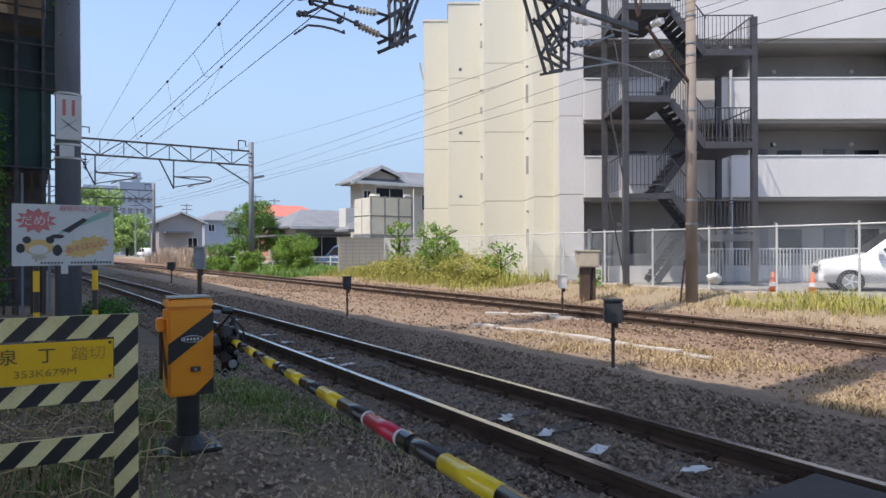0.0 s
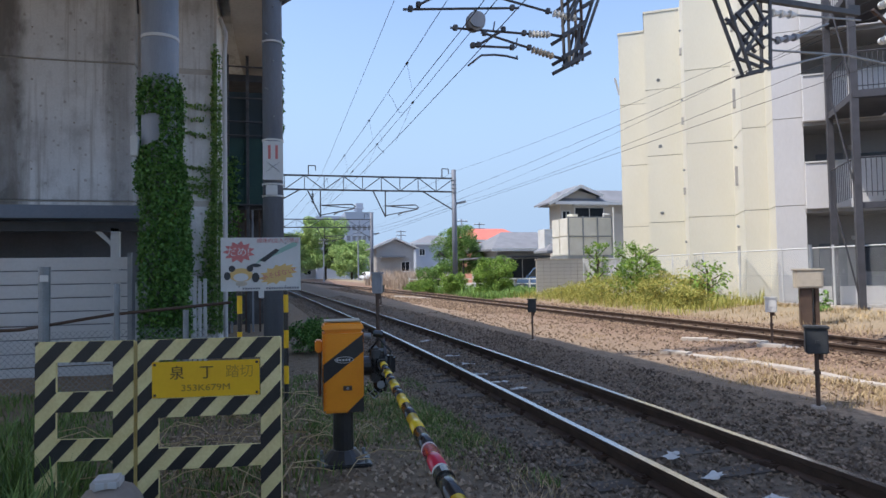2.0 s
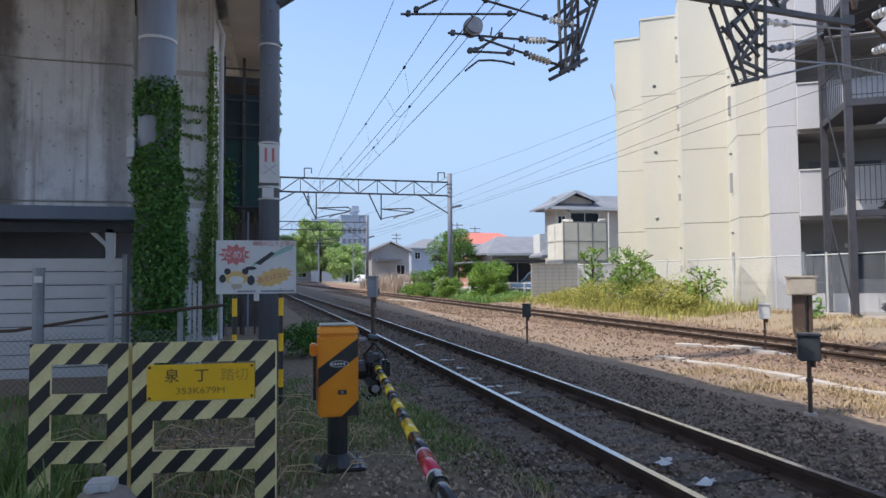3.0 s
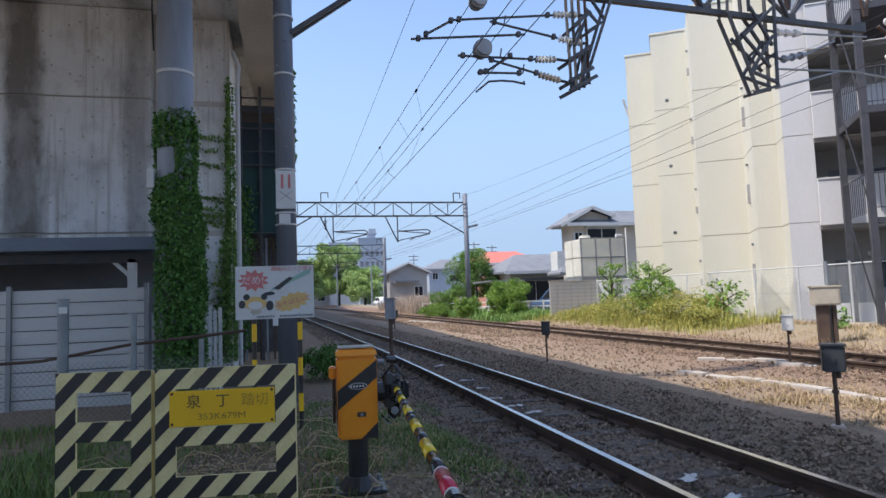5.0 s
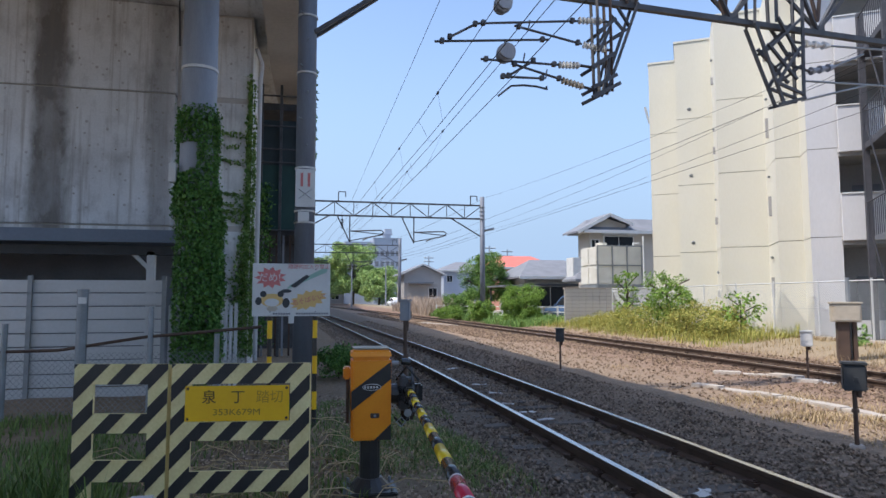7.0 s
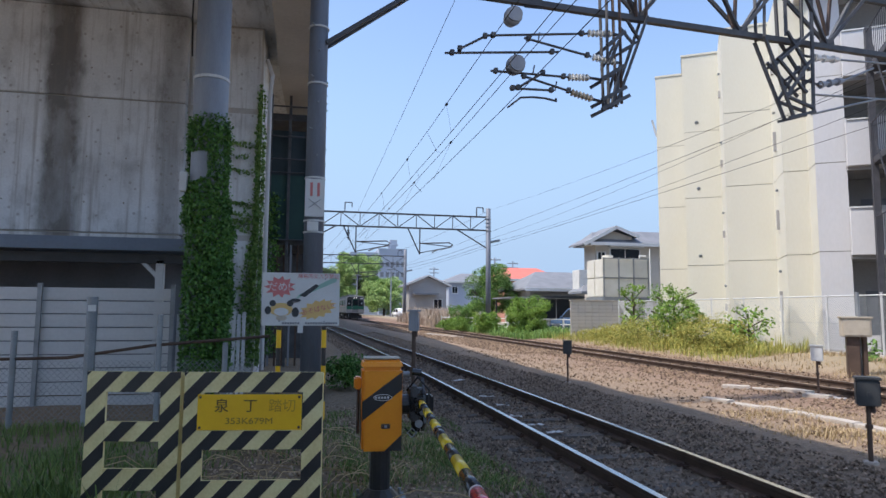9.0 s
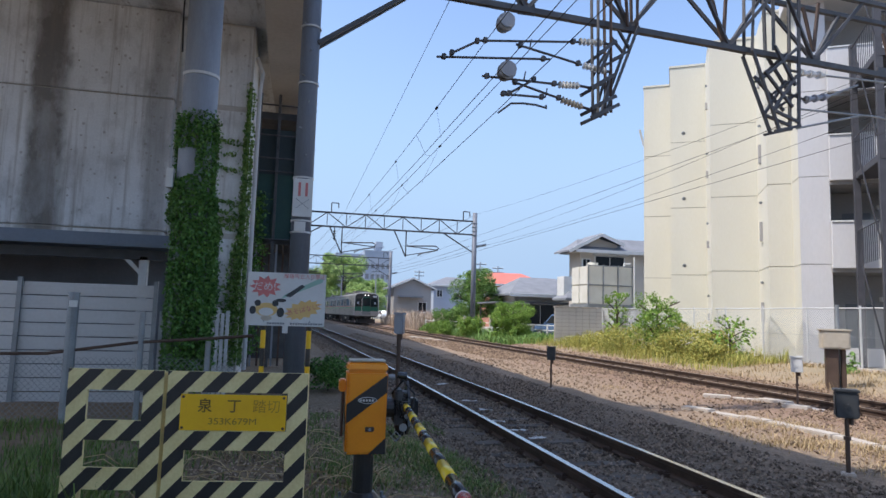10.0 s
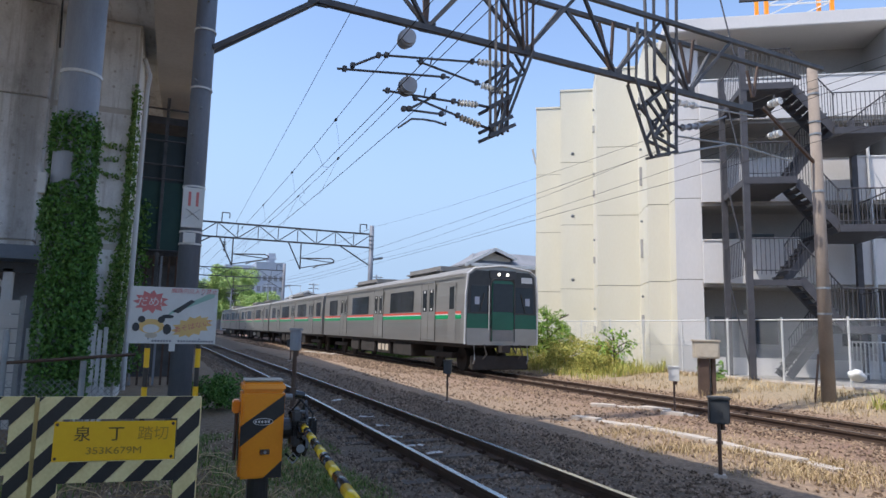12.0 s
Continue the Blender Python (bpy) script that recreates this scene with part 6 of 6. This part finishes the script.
def gable_house(label, x0, x1, y0, y1, ze, zr, wall, roof):
    """A house whose gable faces the line."""
    h = thing("house", label=label, category="house")
    xm = (x0 + x1) / 2
    part("wall", prism([(x0, -.3), (x1, -.3), (x1, ze), (xm, zr - .15), (x0, ze)], y1 - y0, m=Matrix.Translation((0, y0, 0))), wall, h)
    for sx, xe in ((-1, x0), (1, x1)):
        k = (zr - ze) / abs(xm - xe)
        pts = [(xm, zr), (xe + sx * .6, ze - .6 * k), (xe + sx * .6, ze - .6 * k + .16), (xm, zr + .16)]
        part("roof", prism(pts, y1 - y0 + 1.0, m=Matrix.Translation((0, y0 - .5, 0))), roof, h)
        part("barge_board", bar((xm, y0 - .52, zr + .04), (xe + sx * .6, y0 - .52, ze - .6 * k + .04), .05, .2), "white", h)
    part("lean_to_roof", prism([(x0 + .5, ze - 1.4), (xm + 1.2, ze - 1.4), (xm + 1.2, ze - 1.2), (x0 + .5, ze - 1.2)], 1.3, m=Matrix.Translation((0, y0 - 1.3, 0))), roof, h)
    window(h, xm + .8, xm + 1.9, y0, ze - 3.2, ze - 2.0)
    return h


h4 = gable_house("grey gabled house with pale barge boards behind tall dry weeds", 10.5, 15.5, 84, 90, 4.9, 6.0, "greywall", "roofgrey")
h5 = house("pale two-storey house with grey roof", 17.6, 24.5, 92, 99, 5.7, 7.1, 3.2, "officewall", "roofgrey", [(18.1, 18.9, 4.0, 4.9), (20.6, 22.4, 3.6, 4.6)])
h6 = house("low grey-roofed house in the distance", 24, 36, 96, 104, 4.2, 6.2, 2.5, "tilewall", "roofgrey", [(26, 28, 2, 3)])
h7 = house("low house beyond the trees", 4.5, 12, 190, 198, 3.6, 5.8, 2.5, "greywall", "roofgrey", [(6, 8, 1.5, 2.6)])


def office():
    o = thing("office_block", label="distant blue-grey office block with roof tower", category="building")
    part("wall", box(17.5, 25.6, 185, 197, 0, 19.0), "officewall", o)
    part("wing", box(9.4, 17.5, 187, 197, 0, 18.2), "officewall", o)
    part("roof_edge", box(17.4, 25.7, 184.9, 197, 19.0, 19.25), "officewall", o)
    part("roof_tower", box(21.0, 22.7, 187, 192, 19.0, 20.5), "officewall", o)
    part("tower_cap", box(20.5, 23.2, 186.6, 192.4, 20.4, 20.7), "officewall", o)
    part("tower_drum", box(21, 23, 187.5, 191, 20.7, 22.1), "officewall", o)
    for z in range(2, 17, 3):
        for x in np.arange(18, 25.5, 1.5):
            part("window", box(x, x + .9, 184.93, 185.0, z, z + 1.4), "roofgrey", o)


office()


def water_tank():
    t = thing("water_tank", label="cream panelled water tank with pipes on a frame", category="tank")
    x0, y0, z0 = 13.3, 33.0, 2.25
    for i in range(3):
        for j in range(2):
            p = part("panel", box(x0 + i * .9 + .02, x0 + (i + 1) * .9 - .02, y0, y0 + .06, z0 + j * 1.06 + .02, z0 + (j + 1) * 1.06 - .02, bev=.03), "tank", t)
    for j in range(2):
        for k in range(2):
            part("panel", box(x0 - .03, x0 + .03, y0 + k * 1.06 + .06, y0 + (k + 1) * 1.06, z0 + j * 1.06 + .02, z0 + (j + 1) * 1.06 - .02, bev=.03), "tank", t)
    part("core", box(x0 + .02, x0 + 2.7, y0 + .05, y0 + 2.1, z0, z0 + 2.12), "tank", t)
    for i in range(4):
        part("rib", box(x0 + i * .9 - .035, x0 + i * .9 + .035, y0 - .05, y0 + .02, z0, z0 + 2.2, bev=.01), "steel", t)
    for z in (z0 + 1.06, z0 + 2.14):
        part("girt", box(x0 - .04, x0 + 2.74, y0 - .055, y0 - .01, z - .03, z + .03), "steel", t)
    part("base_frame", box(x0 - .1, x0 + 2.78, y0 - .1, y0 + 2.2, z0 - .25, z0, bev=.01), "steel", t)
    part("plinth", box(x0 - .3, x0 + 3.5, y0 + .1, y0 + 2.3, -.2, z0 - .25, bev=.03), "slab", t)
    part("manhole", rod((x0 + .6, y0 + .7, z0 + 2.12), (x0 + .6, y0 + .7, z0 + 2.35), .3, seg=16), "tank", t)
    part("pipe", rod((x0 + 2.76, y0 - .1, z0 - .4), (x0 + 2.76, y0 - .1, z0 + 2.7), .04), "white", t)
    part("vent", path_tube([(x0 + 2.4, y0 + .4, z0 + 2.1), (x0 + 2.4, y0 + .4, z0 + 2.35), (x0 + 2.78, y0 + .4, z0 + 2.35)], .05), "white", t)


water_tank()


def block_wall():
    w = thing("block_wall", label="weathered pale concrete block wall below the water tank", category="wall")
    x0, n = 11.05, 12
    part("core", box(x0, x0 + n * .4, 32.34, 32.44, -.1, 1.98), "seam", w)
    first = part("block", box(.006, .394, -.01, .12, .006, .194, bev=.006), "concrete", w)
    first.location = (x0, 32.33, -.02)
    for j in range(10):
        for i in range(n):
            if i or j:
                ob = new("block", first.data)
                ob.parent, ob.location = w, (x0 + i * .4, 32.33, -.02 + j * .2)
    for k in range(4):
        part("coping", box(x0 - .03 + k * 1.22, x0 + 1.17 + k * 1.22, 32.28, 32.50, 1.985, 2.05, bev=.012), "slab", w)


block_wall()


def carport(x0, x1, y0, y1, z, label):
    c = thing("carport", label=label, category="carport")
    part("roof", box(x0, x1, y0, y1, z, z + .12, bev=.02), "roofgrey", c)
    for x in (x0 + .2, x1 - .3):
        for y in (y0 + .2, y1 - .3):
            part("post", box(x, x + .1, y, y + .1, -.2, z), "boxgrey", c)


carport(11.6, 14.3, 44.5, 49, 2.35, "flat dark carport roof on slim posts")


def small_car(at, rz, mtl, label, suv=True):
    c = thing("parked_car", at, rz, label=label, category="car")
    L, W = 4.5, 1.75
    prof = [(0, .35), (0, .75), (.12, .92), (1.05, 1.08), (1.85, 1.72), (2.1, 1.80), (3.9, 1.82), (4.25, 1.7), (4.46, 1.05), (4.5, .4), (4.3, .3), (.25, .28)]
    bm = prism(prof, W)
    bmesh.ops.bevel(bm, geom=[e for e in bm.edges if abs(e.verts[0].co.y - e.verts[1].co.y) < .01], offset=.09, segments=3, affect="EDGES")
    smooth(part("body", bm, mtl, c))
    for y, s in ((-.006, 1), (W + .006, -1)):
        ya, yb = sorted((y, y + .012 * s))
        for pts in ([(1.35, 1.12), (2.0, 1.66), (2.6, 1.7), (2.6, 1.12)], [(2.68, 1.12), (2.68, 1.7), (3.4, 1.7), (3.4, 1.12)], [(3.48, 1.12), (3.48, 1.7), (3.95, 1.68), (4.2, 1.15)]):
            part("side_window", prism(pts, .014, m=Matrix.Translation((0, ya, 0))), "glass", c)
        for x in (.72, 3.55):
            wh = part("wheel", rod((x, y - .03, .33), (x, y + .2 * s, .33), .34, seg=24), "rubber", c)
            part("rim", rod((x, y - .045 * s, .33), (x, y + .02 * s, .33), .22, seg=18), "steel", wh)
            for k in range(5):
                a = k * 2 * math.pi / 5
                part("spoke", bar((x, y - .05 * s, .33), (x + .2 * math.cos(a), y - .05 * s, .33 + .2 * math.sin(a)), .04), "corrugated", wh)
        part("door_handle", box(2.4, 2.58, ya - .01, yb + .01, 1.02, 1.06, bev=.004), mtl, c)
    ws = bmesh.new()
    vs = [ws.verts.new(p) for p in ((1.12, .14, 1.13), (1.12, W - .14, 1.13), (1.86, W - .25, 1.71), (1.86, .25, 1.71))]
    ws.faces.new(vs)
    r = bmesh.ops.extrude_face_region(ws, geom=ws.faces[:])
    for v in r["geom"]:
        if isinstance(v, bmesh.types.BMVert):
            v.co += Vector((-.03, 0, .03))
    part("windscreen", ws, "glass", c)
    for y in (.1, W - .45):
        part("headlight", box(-.02, .1, y, y + .35, .66, .82, bev=.03), "ceramic", c)
    part("grille", box(-.025, .02, .55, W - .55, .55, .75, bev=.01), "black", c)
    part("bumper", box(-.06, .1, .05, W - .05, .32, .52, bev=.03), mtl, c)
    part("mirror", box(1.35, 1.5, -.2, -.02, 1.08, 1.22, bev=.03), mtl, c)
    return c


small_car((15.83, 9.74, .12), -55, "carpaint", "white parked van with alloy wheels behind the fence")
small_car((14.6, 44.6, -.1), -70, "bluebox", "blue parked car beside a low fence")
small_car((14.5, 133, .0), -78, "carpaint", "white car parked far off")


def cone(at):
    c = thing("traffic_cone", at, label="orange traffic cone with white foot band", category="traffic cone", group="traffic cones")
    smooth(part("body", rod((0, 0, .03), (0, 0, .7), .13, .03, seg=16), "cone", c))
    part("foot", box(-.19, .19, -.19, .19, 0, .04, bev=.015), "cone", c)
    part("white_band", rod((0, 0, .3), (0, 0, .42), .095, .077, seg=16), "white", c)


cone((14.35, 10.3, .04))
cone((14.8, 9.45, .04))


def picket_rail():
    p = thing("picket_railing", (-3.13, .29, 0), -33.05, label="white metal picket railing in front of the block", category="railing")
    for z in (.35, 1.35):
        part("rail", box(9.5, 22, 22.9, 22.94, z, z + .05), "white", p)
    first = part("picket", box(-.018, .018, -.01, .01, .2, 1.4), "white", p)
    first.location = (9.5, 22.92, 0)
    for k in range(1, 104):
        ob = new("picket", first.data)
        ob.parent, ob.location = p, (9.5 + k * .12, 22.92, 0)


picket_rail()


def garden_fence():
    f = thing("garden_fence", label="low pale metal fence along the gardens", category="fence")
    a, b = Vector((9.2, 57, -.1)), Vector((13.0, 35.5, .0))
    for k in range(13):
        p = a.lerp(b, k / 12)
        part("post", box(p.x - .04, p.x + .04, p.y - .04, p.y + .04, -.3, 1.0), "white", f)
    for z in (.35, .65, .95):
        part("rail", bar(a + Vector((0, 0, z)), b + Vector((0, 0, z)), .05), "white", f)
    part("marker_post", box(10.35, 10.5, 45.2, 45.35, -.2, .75, bev=.01), "white", f)


garden_fence()


def bag(x, y, z):
    bm = bmesh.new()
    bmesh.ops.create_icosphere(bm, subdivisions=3, radius=.19)
    for v in bm.verts:
        v.co *= 1 + .35 * noise.noise(v.co * 7)
        v.co.z *= .8
    ob = smooth(part("plastic_bag", bm, "white"))
    ob.location = (x, y, z)
    tagged(ob, "crumpled white plastic bag hung at the fence", "bag")


bag(13.3, 11.4, .55)


def street_furniture():
    for x, y, h in ((14.0, 130, 10), (20.5, 118, 9.5), (24, 90, 9.2), (30, 100, 9.5), (7.0, 128, 8.5)):
        u = thing("utility_pole", (x, y, 0), label="slim concrete utility pole with cross arms", category="pole")
        part("shaft", rod((0, 0, -.2), (0, 0, h), .16, .1, seg=10), "polegrey", u)
        for z in (h - .4, h - 1.1):
            part("cross_arm", box(-.9, .9, -.05, .05, z, z + .1), "darksteel", u)
            for k in (-.8, -.4, .4, .8):
                part("insulator", rod((k, 0, z + .1), (k, 0, z + .28), .05), "ceramic", u)


street_furniture()


# ---- planting ----
def tree(at, h, r, n, mtl, label, size=.28, trunk=None, squash=.75, low=.25, clumping=60):
    t = thing("tree", at, rng.uniform(0, 360), label=label, category="tree")
    tr = trunk or h * .03
    bm = path_tube([(0, 0, -.2), (.03 * h * .2, 0, h * .2), (0, .02 * h, h * .45), (.03 * h, 0, h * .8)], tr, 8)
    for v in bm.verts:
        f = 1 - .75 * max(0, v.co.z) / h
        v.co.x *= f
        v.co.y *= f
    for k in range(7):
        a = k * 2.4
        z = h * (.25 + .07 * k)
        path_tube([(0, 0, z), (r * .4 * math.cos(a), r * .4 * math.sin(a), z + h * .1), (r * .8 * math.cos(a), r * .8 * math.sin(a), z + h * .18)], tr * .35, 5, bm=bm)
    part("trunk", bm, "bark", t)
    clumps = []
    for k in range(clumping):
        a, f = rng.uniform(0, 2 * math.pi), rng.uniform(low, 1.0)
        rr = r * math.sqrt(rng.uniform(0, 1)) * (1 - .55 * abs(f - .55))
        clumps.append((rr * math.cos(a), rr * math.sin(a), h * f * .93, r * rng.uniform(.18, .36)))
    pts = []
    for k in range(n):
        cx, cy, cz, cr = clumps[rng.integers(len(clumps))]
        d = rng.normal(size=3)
        d /= np.linalg.norm(d)
        d *= cr * rng.uniform(.5, 1.08)
        pts.append((cx + d[0], cy + d[1], max(.05, cz + d[2] * squash)))
    tagged(leaves("crown", pts, size, mtl, t), kind="stuff")
    return t


tree((9.5, 158, 0), 15.8, 5.6, 42000, "leaf_far_hazed", "large bright green tree beyond the line", .32, clumping=80)
tree((3.5, 165, 0), 12.4, 5.2, 24000, "leaf_far_hazed", "broad green tree beside the line", .34, clumping=80)
tree((15.0, 150, 0), 9.0, 5.0, 20000, "leaf_far_hazed", "low green tree before an office block", .34, low=.1, clumping=80)
tree((-1.5, 172, 0), 11, 4.5, 8000, "leaf_far_hazed", "green tree half hidden by the pole", .4)
tree((12.3, 51.5, 0), 5.3, 2.1, 26000, "leaf", "rounded dark green garden tree", .11, low=.3, clumping=90)
tree((10.7, 38, 0), 2.35, 1.35, 20000, "leaf_bright", "bright green bush beside the track", .08, low=.08, clumping=80)
tree((9.3, 43, 0), 1.3, 1.0, 7000, "leaf_bright", "low green shrub by the fence", .09, low=.05)
tree((8.2, 47, 0), .9, 1.1, 6000, "leaf_bright", "low green hedge shrub", .09, low=.05)
tree((9.9, 52, 0), 1.9, 1.4, 9000, "leaf", "dark green shrub beside the portal post", .1, low=.05)
tree((11.6, 23.4, 0), 2.6, 1.1, 7000, "leaf_bright", "bright green sapling among yellow grass", .075, low=.1)
tree((12.4, 20.0, 0), 1.7, .8, 500, "leaf_bright", "thin green weeds climbing the wire fence", .12, low=.1)
tree((13.2, 29.6, 0), 3.0, .7, 900, "leaf_bright", "slender sapling before the water tank", .13, low=.2)
tree((-2.0, 12.2, 0), .6, .5, 3600, "ivy", "low dark shrub beside the near track", .05, low=.05)
tree((12.3, 15.2, 0), .75, .4, 500, "leaf", "small weed at the fence foot", .1, low=.05)
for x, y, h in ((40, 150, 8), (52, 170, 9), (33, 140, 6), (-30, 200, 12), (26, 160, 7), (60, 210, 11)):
    tree((x, y, 0), h, h * .45, 1600, "leaf_far_hazed", "distant green tree among houses", .7)


for x, y, h, r in ((11.2, 19.6, .75, .7), (11.0, 21.2, 1.05, .9), (11.3, 23.2, 1.2, 1.1), (11.0, 25.2, 1.1, 1.0), (11.4, 27.4, .85, 1.0), (12.3, 20.6, 1.2, .8), (12.5, 22.6, 1.45, .9), (11.2, 29.6, .6, .8)):
    tree((x, y, .0), h, r, 3600, "yellowgrass", "low yellow-green shrub on the far trackside", .065, low=.04, trunk=.02)


def far_hills():
    verts, faces = [], []
    n = 90
    for k in range(n + 1):
        a = radians(-75 + 150 * k / n)
        x, y = 1400 * math.sin(a), 1400 * math.cos(a)
        h = 26 + 26 * noise.noise(Vector((k * .12, 0, 5))) + 8 * noise.noise(Vector((k * .6, 2, 5)))
        verts += [(x, y, -5), (x, y, max(6, h)), (x * 1.2, y * 1.2, max(6, h) - 4)]
    for k in range(n):
        i = k * 3
        faces += [(i, i + 3, i + 4, i + 1), (i + 1, i + 4, i + 5, i + 2)]
    # the blue-grey of distance haze is painted into the hill colour
    M["hill_hazed"] = mat("far_hills", (0.22, 0.27, 0.31), (0.17, 0.22, 0.25), 1.0, scale=.01, fine=.08, bump=0)
    tagged(pydata("far_hills", verts, faces, "hill_hazed"), "hazy blue-green distant hills", "hills", kind="structure")


far_hills()


def grass_field(name, label, n, xr, yr, h, mtl, dens=None, width=.008, lean=.4):
    pts, hs = [], []
    while len(pts) < n:
        x, y = rng.uniform(*xr), yr[0] + (yr[1] - yr[0]) * rng.uniform() ** 1.3
        d = noise.noise(Vector((x * .8, y * .8, 7))) * .9 + .45 + (dens(x, y) if dens else 0)
        if rng.uniform() > d:
            continue
        pts.append((x, y, ground_z(x, y) - .01))
        hs.append(h * (.6 + .7 * max(0, noise.noise(Vector((x * 1.5, y * 1.5, 2))) + .4)))
    ob = blades(name, pts, np.array(hs), mtl, None, lean, width)
    return tagged(ob, label, "grass", kind="stuff")


grass_field("dry_grass", "short dry straw-coloured grass between the tracks", 9000, (3.0, 5.4), (2.2, 16), .08, "drygrass", lambda x, y: -.15 - .6 * (y > 9), .005, .9)
grass_field("dry_grass", "dry grass along the far fence", 9500, (9.6, 13.3), (2, 40), .15, "drygrass", lambda x, y: -.12, .008, .8)
grass_field("yellow_grass", "tall yellow-green grass below the building", 5500, (9.9, 13.2), (18.0, 34), .4, "yellowgrass", lambda x, y: .2 * (x > 10.8), .009, .5)
grass_field("yellow_grass", "yellow-green grass by the parking fence", 4000, (10.8, 13.3), (3, 9.5), .26, "yellowgrass", lambda x, y: -.05, .009, .5)
grass_field("green_weeds", "green weeds along the far side of the line", 9000, (8.8, 12.5), (33, 60), .38, "leaf", None, .018, .5)
grass_field("dry_reeds", "tall pale dry reeds beyond the line", 7000, (8.6, 13.5), (58, 82), 1.35, "reed", lambda x, y: .2, .03, .3)
grass_field("green_grass", "short green grass on the gravel", 9000, (-2.4, -.75), (4.3, 9.5), .075, "grass", lambda x, y: -.25 + .8 * max(0, 1 - ((x + 1.25) ** 2 / .25 + (y - 6.3) ** 2 / 1.4)), .004, .7)
grass_field("green_grass", "long green grass behind the striped fence", 8000, (-6.5, -2.2), (4.1, 9.0), .12, "grass", lambda x, y: -.12, .005, .6)
grass_field("tall_grass", "tall green grass beside the striped fence", 4200, (-4.9, -3.75), (3.0, 4.9), .42, "grass", lambda x, y: .2, .006, .45)
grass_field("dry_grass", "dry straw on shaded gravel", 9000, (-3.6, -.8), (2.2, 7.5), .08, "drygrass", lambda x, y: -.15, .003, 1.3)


def twigs():
    """Fallen dry stalks on the ground behind the striped fences."""
    bm = bmesh.new()
    for k in range(90):
        x, y = rng.uniform(-4.2, -2.0), rng.uniform(4.3, 7.5)
        a, l = rng.uniform(0, 2 * math.pi), rng.uniform(.25, .9)
        z = ground_z(x, y) + .02
        h = rng.uniform(.03, .2)
        dx, dy = l * math.cos(a), l * math.sin(a)
        path_tube([(x, y, z), (x + dx * .4, y + dy * .4, z + h), (x + dx * .8, y + dy * .75, z + h * .8), (x + dx, y + dy * 1.05, z + h * .4)], .004, 4, bm=bm)
    tagged(part("dry_twigs", bm, "drygrass"), "dry straw-coloured twigs and stalks on the ground", "twigs", kind="stuff")


twigs()


# ---- ballast ----
def scatter(n, xr, yr, fx, power=1.5, keep=None):
    out = []
    while len(out) < n:
        u = rng.uniform(*xr)
        y = yr[0] + (yr[1] - yr[0]) * rng.uniform() ** power
        x = u + fx(y)
        if keep and not keep(u, y):
            continue
        out.append((x, y, ground_z(x, y) + rng.uniform(-.008, .022)))
    return out


off_rail = lambda u, y: abs(u) > .05 and abs(u - 1.13) > .05 and not (y < 2.45 and .05 < u < 1.08)
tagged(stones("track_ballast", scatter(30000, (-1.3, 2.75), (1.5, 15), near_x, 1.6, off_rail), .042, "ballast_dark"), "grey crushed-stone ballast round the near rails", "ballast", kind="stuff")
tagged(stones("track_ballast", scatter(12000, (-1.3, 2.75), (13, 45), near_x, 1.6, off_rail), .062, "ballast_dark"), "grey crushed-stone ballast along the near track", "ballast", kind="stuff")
tagged(stones("rusty_ballast", scatter(22000, (-4.6, 2.0), (2.5, 24), far_x, 1.3, lambda u, y: u > -2.2 or rng.uniform() < .3), .052, "ballast_rust"), "rust-brown crushed-stone ballast round the far rails", "ballast", kind="stuff")
tagged(stones("rusty_ballast", scatter(9000, (-3.5, 2.0), (22, 70), far_x, 1.4), .1, "ballast_rust"), "rust-brown ballast along the far track", "ballast", kind="stuff")
tagged(stones("loose_gravel", scatter(8000, (-3.6, -1.0), (1.6, 10), lambda y: 0, 1.5), .036, "ballast"), "loose grey gravel beside the barrier", "gravel", kind="stuff")


# ---- what moves ----
def line_point(y):
    """A point of the far track."""
    return far_x(y), y


def motions():
    def front(t):
        return 20.1 + 28.0 * (12.0 - t)
    for k, car in enumerate(CARS):
        rows = []
        for i in range(25):
            t = i * .5
            s = front(t) + k * 20.1
            xa, ya = line_point(s + 2.9)
            xb, yb = line_point(s + 16.7)
            a = math.atan2(-(xb - xa), yb - ya)
            rows.append((t, pose(xa + 2.9 * math.sin(a), ya - 2.9 * math.cos(a), 0.0, 0, 0, math.degrees(a))))
        walk(car, rows)


motions()
